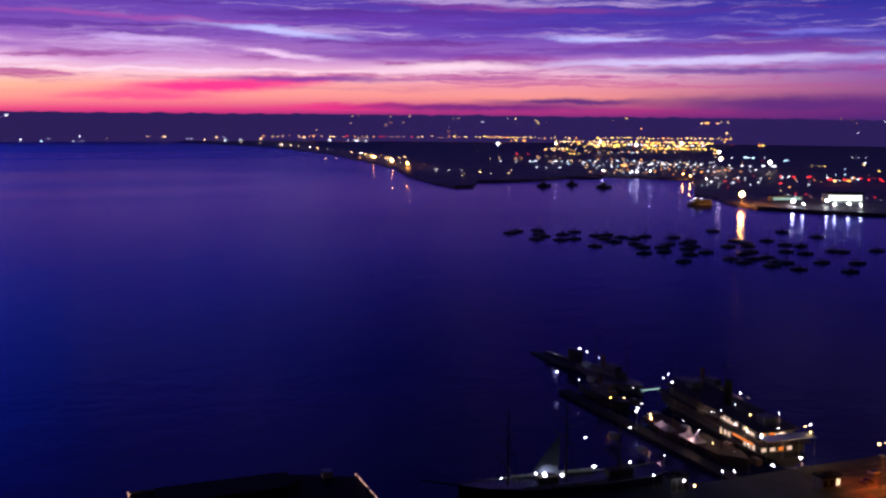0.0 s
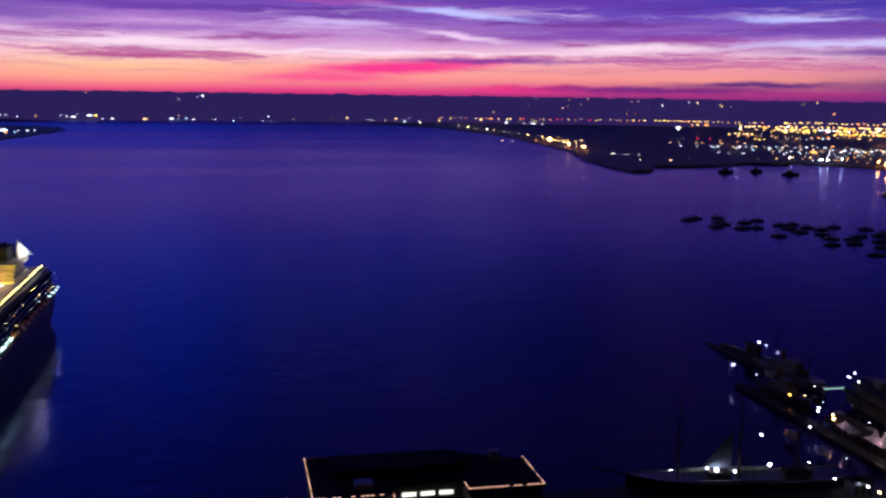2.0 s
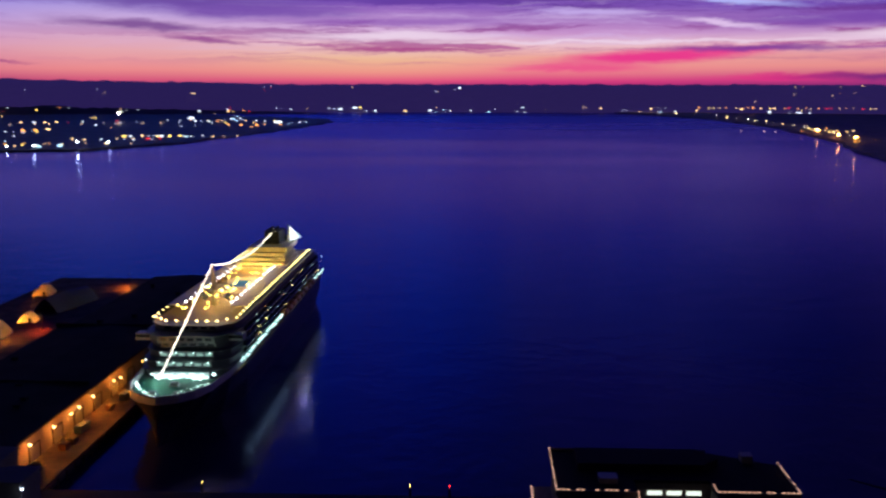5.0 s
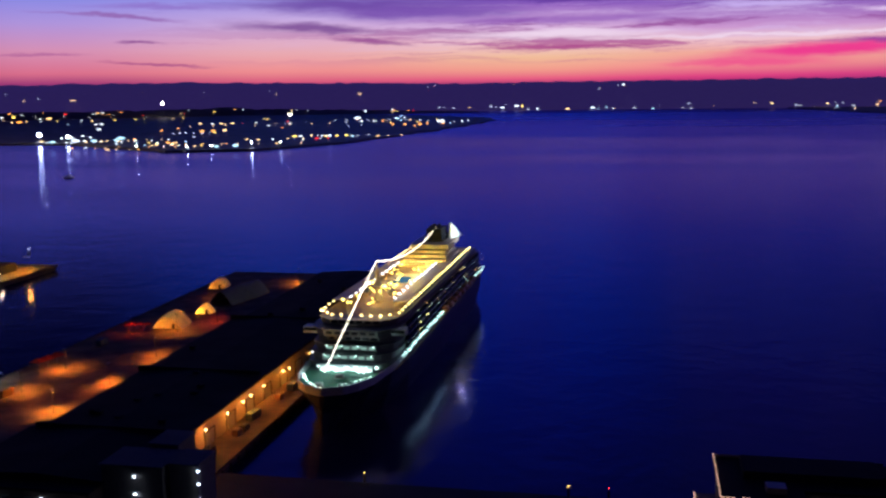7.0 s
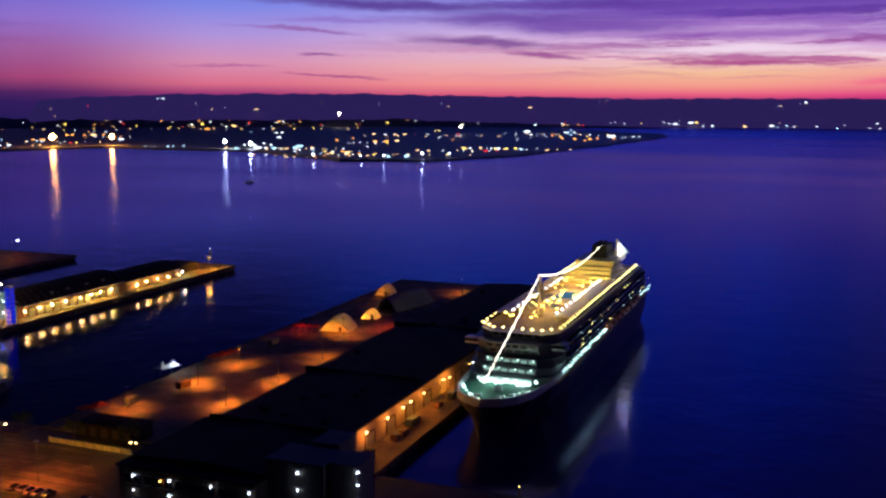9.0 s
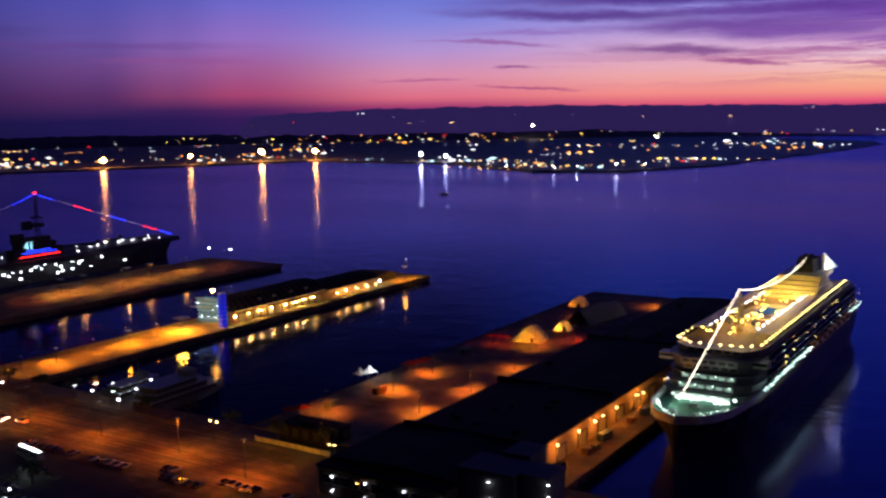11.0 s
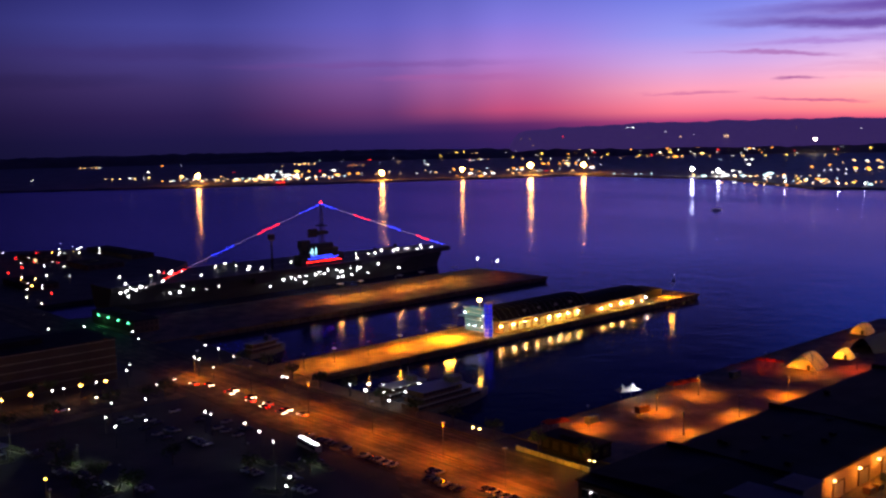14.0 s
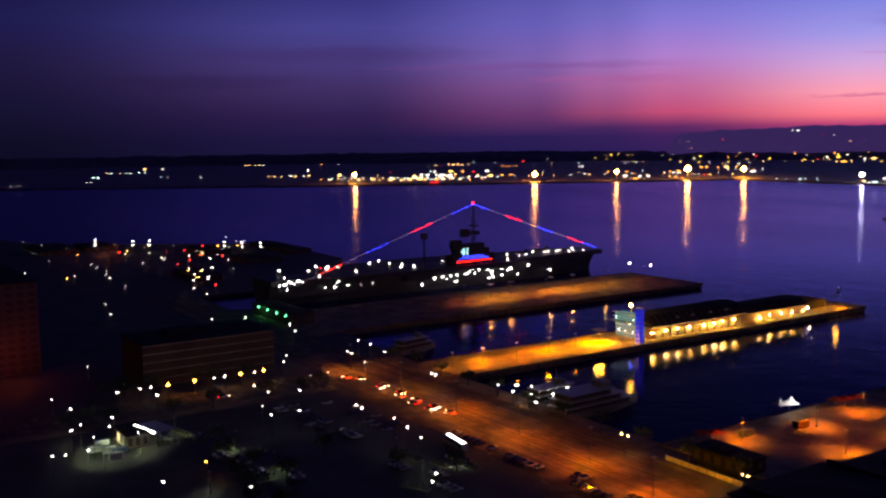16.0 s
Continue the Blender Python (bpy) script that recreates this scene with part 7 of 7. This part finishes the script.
def strip(bm, x, y, z, r, k):
    """A lamp or a row of lit windows, r high and k times as wide, facing the harbour."""
    d = math.hypot(x, y)
    ux, uy, k = y / d, -x / d, k * 0.9
    t, b = bm.verts.new((x, y, z + r * 0.68)), bm.verts.new((x, y, z - r * 0.68))
    ring = [bm.verts.new((x + r * (k * math.cos(a) * ux + math.sin(a) * uy), y + r * (k * math.cos(a) * uy - math.sin(a) * ux), z)) for a in (0, 1.047, 2.094, 3.142, 4.189, 5.236)]
    for i in range(6):
        bm.faces.new((ring[i], ring[(i + 1) % 6], t))
        bm.faces.new((ring[(i + 1) % 6], ring[i], b))


def district(where, rng, n, a0, a1, r0, r1, mix, size, lift=(3, 14), flat=1.0, ground=None, label="lamps of the far shore", bunch=(1, 1, 1, 1, 2, 2, 3, 5, 7)):
    """Lamps spread over a district in the plan: azimuth and distance from the balcony, packed evenly in depth as seen across water."""
    made_bms, count = {}, 0
    while count < n * 0.56:
        for _ in range(20):
            a = radians(rng.uniform(a0, a1))
            k = rng.random() ** flat
            r = 1.0 / (1.0 / r0 + (1.0 / r1 - 1.0 / r0) * k)
            if ground is None or inside(-r * math.sin(a), r * math.cos(a), ground):
                break
        # a street, a yard or a car park: a few lamps side by side
        many, step, z0, s0 = rng.choice(bunch), rng.uniform(12, 40) / r, rng.uniform(*lift), max(0.6, rng.uniform(0.5, 1.25) ** 2)
        c0 = rng.choices(list(mix), list(mix.values()))[0]
        for q in range(many):
            c = c0 if rng.random() < 0.7 else rng.choices(list(mix), list(mix.values()))[0]
            b, d = a + (q + rng.uniform(-.3, .3)) * step, r * rng.uniform(0.997, 1.003)
            strip(made_bms.setdefault(c, bmesh.new()), -d * math.sin(b), d * math.cos(b), z0 + rng.uniform(-1, 1), s0 * rng.uniform(.75, 1.2) * size * 1.45 * (r / 2500) ** 0.7, rng.choice((1.0, 1.2, 1.6, 2.4)))
        count += many
    for c, bm in made_bms.items():
        ob = part("shore_lamps", bm, PALETTE[c][0])
        tagged(ob, f"{PALETTE[c][1]} {label}", "lamps", kind="stuff")


NORTH = [(-2880, -300), (-2534, 441), (-2240, 887), (-1945, 1343), (-1750, 1705), (-1645, 1970), (-1233, 1945), (-1073, 1850), (-868, 1700), (-715, 1750), (-625, 1945), (-540, 2659), (-510, 3215), (-580, 3450), (-1200, 4050), (-2300, 3850), (-3400, 2950), (-4250, 1500), (-4450, -300)]
AIR = [(945, 880), (1500, 660), (4150, 620), (4150, 2550), (2950, 3850), (1880, 4450), (1000, 4550), (1020, 3000), (1060, 1970), (995, 1750), (1125, 1520), (920, 1225), (850, 1004)]
rng = random.Random(77)
MIXED = {"warm": 3, "white": 3.4, "amber": 3.2, "cool": 1.0, "red": 0.9, "yellow": 1.4}
BASE = {"white": 4.6, "cool": 2.0, "warm": 2.2, "amber": 2.4, "yellow": 0.9, "red": 0.9}
district("peninsula", rng, 190, 7, 46, 1750, 4200, BASE, 2.0, ground=NORTH)
district("peninsula", rng, 80, 9, 27, 1800, 3600, BASE, 2.3, ground=NORTH)
district("peninsula", rng, 60, 26, 46, 1800, 2500, {"white": 3, "cool": 2, "warm": 2, "amber": 1}, 2.3, ground=NORTH)
district("peninsula", rng, 110, 44, 64, 2300, 4300, BASE, 1.8, ground=NORTH)
district("peninsula", rng, 90, 53.5, 64, 2500, 2850, {"white": 6, "warm": 3, "amber": 1}, 2.5, ground=NORTH, label="crowded lamps of the far naval yard")
district("peninsula", rng, 52, 66, 82, 2500, 4300, {"white": 3, "warm": 1, "cool": 1}, 2.0, ground=NORTH)
district("airfield", rng, 150, -46, -18, 1700, 4500, MIXED, 1.7, ground=AIR)
district("airfield", rng, 90, -38, -25, 3000, 4400, {"yellow": 6, "warm": 4, "amber": 4}, 2.6, lift=(6, 38), ground=AIR, label="bright lamps of the airport")
district("airfield", rng, 90, -37.5, -27, 1950, 2700, {"white": 6, "cool": 2, "warm": 2, "amber": 2}, 1.9, ground=AIR)
district("airfield", rng, 90, -46, -36, 1250, 2300, {"white": 4, "warm": 2, "red": 2, "amber": 1.5, "cool": 1}, 1.5, ground=AIR)
district("hillside", rng, 100, -46, -14, 4590, 4720, {"warm": 3, "white": 2, "amber": 2, "yellow": 1}, 1.5, lift=(20, 118), label="house lamps on the far hillside", bunch=(1, 1, 1, 2))
district("hillside", rng, 84, -20, 14, 4545, 4572, {"white": 4, "warm": 3, "yellow": 1, "cool": 1}, 1.9, lift=(3, 24), label="house lamps below the far ridge", bunch=(1, 1, 1, 2))
district("hillside", rng, 130, 13, 52, 4290, 4326, {"white": 4, "warm": 3, "yellow": 2, "amber": 2, "red": 0.9}, 1.5, lift=(6, 34), label="house lamps below the far headland", bunch=(1, 1, 1, 2))
district("hillside", rng, 80, 0, 43, 4580, 4720, {"white": 3, "warm": 3, "red": 0.5}, 1.4, lift=(20, 128), label="house lamps on the far headland", bunch=(1, 1, 1, 2))


def shore_light(x, y, z, r, bulb, label, watts=0):
    """A tall flood mast on the far shore."""
    t = thing("flood_mast", x, y, 3.2 if x < 0 else 3.0, 0, label, "flood light", "shore flood masts")
    part("pole", made(tube, (0, 0, 0), (0, 0, z - r), 0.5, 0.3), STEEL, t)
    part("lamp_head", made(gem, 0, 0, z - 3.0, r), bulb, t)
    if watts:
        down_light(x, y, z - 3.0 - r * 1.2, watts, (255, 150, 60) if bulb in (FLOOD, FLOOD_PALE) else (200, 230, 255), 150, 1.0)
    return t


for a, r, z, size, b in ((61.3, 2440, 24, 5.5, FLOOD), (51.0, 2430, 20, 6.6, FLOOD), (46.4, 2460, 24, 5.0, FLOOD), (42.5, 2570, 26, 8.0, FLOOD), (39.5, 2610, 24, 6.6, FLOOD), (33.5, 2350, 20, 5.0, FLOOD_COOL), (32.1, 2335, 15, 4.0, FLOOD_COOL), (27.1, 4300, 60, 7.0, FLOOD_PALE), (20.2, 3300, 30, 4.0, FLOOD_PALE)):
    shore_light(-r * math.sin(radians(a)), r * math.cos(radians(a)), z, size, b, "tall flood mast shining over the far quay", 40000)
for a, r, z, size, b in ((-38.8, 1330, 16, 4.0, FLOOD), (-25.2, 3050, 34, 7.0, FARWHITE), (-41.5, 1330, 9, 2.2, FLOOD_COOL), (-43.2, 1345, 10, 1.8, FLOOD_COOL), (-37.6, 2300, 24, 4.0, FLOOD_PALE), (-40.2, 2200, 22, 3.6, FLOOD_PALE)):
    shore_light(-r * math.sin(radians(a)), r * math.cos(radians(a)), z, size, b, "tall flood mast shining over the airport shore", 60000)
for a, r, z, b in ((-31.17, 1935, 12, FLOOD_COOL), (-32.78, 1925, 11, FLOOD_COOL), (-33.1, 1930, 10, FLOOD_COOL), (-33.81, 1920, 13, FLOOD_COOL), (-35.6, 1880, 12, FLOOD), (-36.0, 1850, 10, FLOOD), (-36.9, 1760, 10, FLOOD_COOL), (-42.0, 1310, 8, FLOOD_COOL), (-43.6, 1318, 8, FLOOD_COOL), (-44.3, 1322, 9, FLOOD_COOL), (-44.9, 1326, 8, FLOOD_COOL)):
    shore_light(-r * math.sin(radians(a)), r * math.cos(radians(a)), z, 1.3, b, "flood mast at the edge of the far quay")
for a, r, z, size in ((22.4, 1895, 14, 2.0), (20.8, 1965, 10, 1.2), (24.6, 1885, 10, 1.3), (25.9, 1900, 9, 1.2), (28.6, 1945, 10, 1.2)):
    shore_light(-r * math.sin(radians(a)), r * math.cos(radians(a)), z, size, FLOOD_COOL, "white flood mast at the edge of the far quay")
for a, r, w in ((-33.0, 2600, 300000), (-35.5, 2900, 300000), (-31.0, 3100, 300000), (-37.5, 2150, 160000), (-28.5, 2700, 200000)):
    shore_light(-r * math.sin(radians(a)), r * math.cos(radians(a)), 44, 2.6, FLOOD_PALE, "tall apron flood mast on the airfield", w)
for i in range(24):
    k = i / 23
    y = 1.0 / (1 / 2080 + (1 / 4350 - 1 / 2080) * k) + rng.uniform(-12, 12)
    x = 650 + 172 * min(1, max(0, y - 1690) / 1000) ** 0.75 - 0.24 * max(0, y - 3600) + rng.uniform(14, 26)
    t = thing("shore_lamp", x, y, 3.4, 0, "warm lamp post along the island shore", "lamp post", "island shore lamps")
    part("pole", made(tube, (0, 0, 0), (0, 0, 7), 0.2, 0.14), STEEL, t)
    part("bulb", made(gem, 0, 0, 7.6, (0.8 + 0.9 * k) * rng.uniform(.6, 1.25) if i not in (0, 3, 7) else 2.2), FLOOD if i in (0, 3, 7) else (WARM, FLOOD_PALE, WARM)[i % 3], t)
for x, y in ((690, 1610), (716, 1660), (742, 1600), (760, 1690), (800, 1650), (838, 1720), (706, 1780)):
    copy_thing(bpy.data.objects["shore_lamp.002"], pose(x, y, 3.4))
district("harbor", rng, 36, -25, -12, 1750, 4300, {"warm": 3, "amber": 3, "yellow": 2, "white": 1}, 1.0, ground=[(740, 1600), (775, 1600), (840, 2100), (900, 2700), (930, 3600), (950, 4500), (600, 4500), (800, 3600), (815, 2845), (745, 2080)], label="lamps of the island shore")


def lamp_row(rng, a0, a1, r, n, lift, mix, size, label):
    """A straight row of lamps along a quay, a car park or an apron."""
    bms = {}
    n = int(n * 0.6)
    for i in range(n):
        a = radians(a0 + (a1 - a0) * (i + rng.uniform(-.35, .35)) / n)
        rr = r * rng.uniform(0.992, 1.008)
        c = rng.choices(list(mix), list(mix.values()))[0]
        strip(bms.setdefault(c, bmesh.new()), -rr * math.sin(a), rr * math.cos(a), lift + rng.uniform(-2, 2), size * rng.uniform(1.1, 1.8) * (r / 2500) ** .7, rng.choice((1.0, 1.0, 1.3, 2.0)))
    for c, bm in bms.items():
        tagged(part("shore_lamps", bm, PALETTE[c][0]), f"{PALETTE[c][1]} {label}", "lamps", kind="stuff")


GOLDEN, PALEMIX = {"yellow": 5, "warm": 4, "amber": 2}, {"white": 5, "cool": 1.5, "warm": 2}
for a0, a1, r, n, lift, mix, size in ((-30.8, -38.4, 4420, 52, 30, GOLDEN, 1.9), (-24.5, -27.5, 4380, 24, 30, GOLDEN, 1.2), (-28.5, -37.2, 4150, 56, 18, GOLDEN, 2.3), (-30.5, -36.8, 3850, 48, 14, {"yellow": 4, "warm": 4, "white": 3}, 2.5), (-33.5, -37.4, 3500, 34, 12, GOLDEN, 2.4),
                                      (-28.0, -35.5, 3150, 30, 12, {"amber": 4, "warm": 3}, 1.3), (-28.2, -37.6, 2450, 50, 9, PALEMIX, 1.2), (-30.0, -38.6, 2250, 46, 8, PALEMIX, 1.2), (-31.0, -39.5, 2080, 34, 8, {"white": 3, "amber": 3, "warm": 3}, 1.1), (-37, -43, 1850, 22, 9, {"amber": 3, "white": 3, "red": 1}, 1.0),
                                      (-39.5, -46.5, 1420, 18, 8, PALEMIX, .9), (-12, -30, 4400, 84, 28, {"yellow": 3, "warm": 4, "amber": 5, "red": 1}, 1.5)):
    lamp_row(rng, a0, a1, r, n, lift, mix, size, "lamps in a row along the airport shore")
for a0, a1, r, n, lift, mix, size in ((53, 63, 2520, 46, 12, PALEMIX, 1.5), (54, 60, 2480, 16, 8, {"warm": 4, "amber": 4}, 2.0), (24, 33, 2020, 26, 6, {"white": 3, "cool": 2, "warm": 2, "amber": 2}, 1.2), (14, 20, 2250, 18, 6, PALEMIX, 1.2), (10, 27, 3000, 26, 10, {"white": 3, "warm": 3, "yellow": 1}, 1.3),
                                      (26, 44, 3600, 34, 16, {"warm": 3, "yellow": 3, "white": 2}, 1.4), (40, 53, 2700, 28, 9, PALEMIX, 1.2), (25.5, 31, 1960, 16, 5, {"amber": 4, "warm": 2}, 1.2)):
    lamp_row(rng, a0, a1, r, n, lift, mix, size, "lamps in a row on the far peninsula")
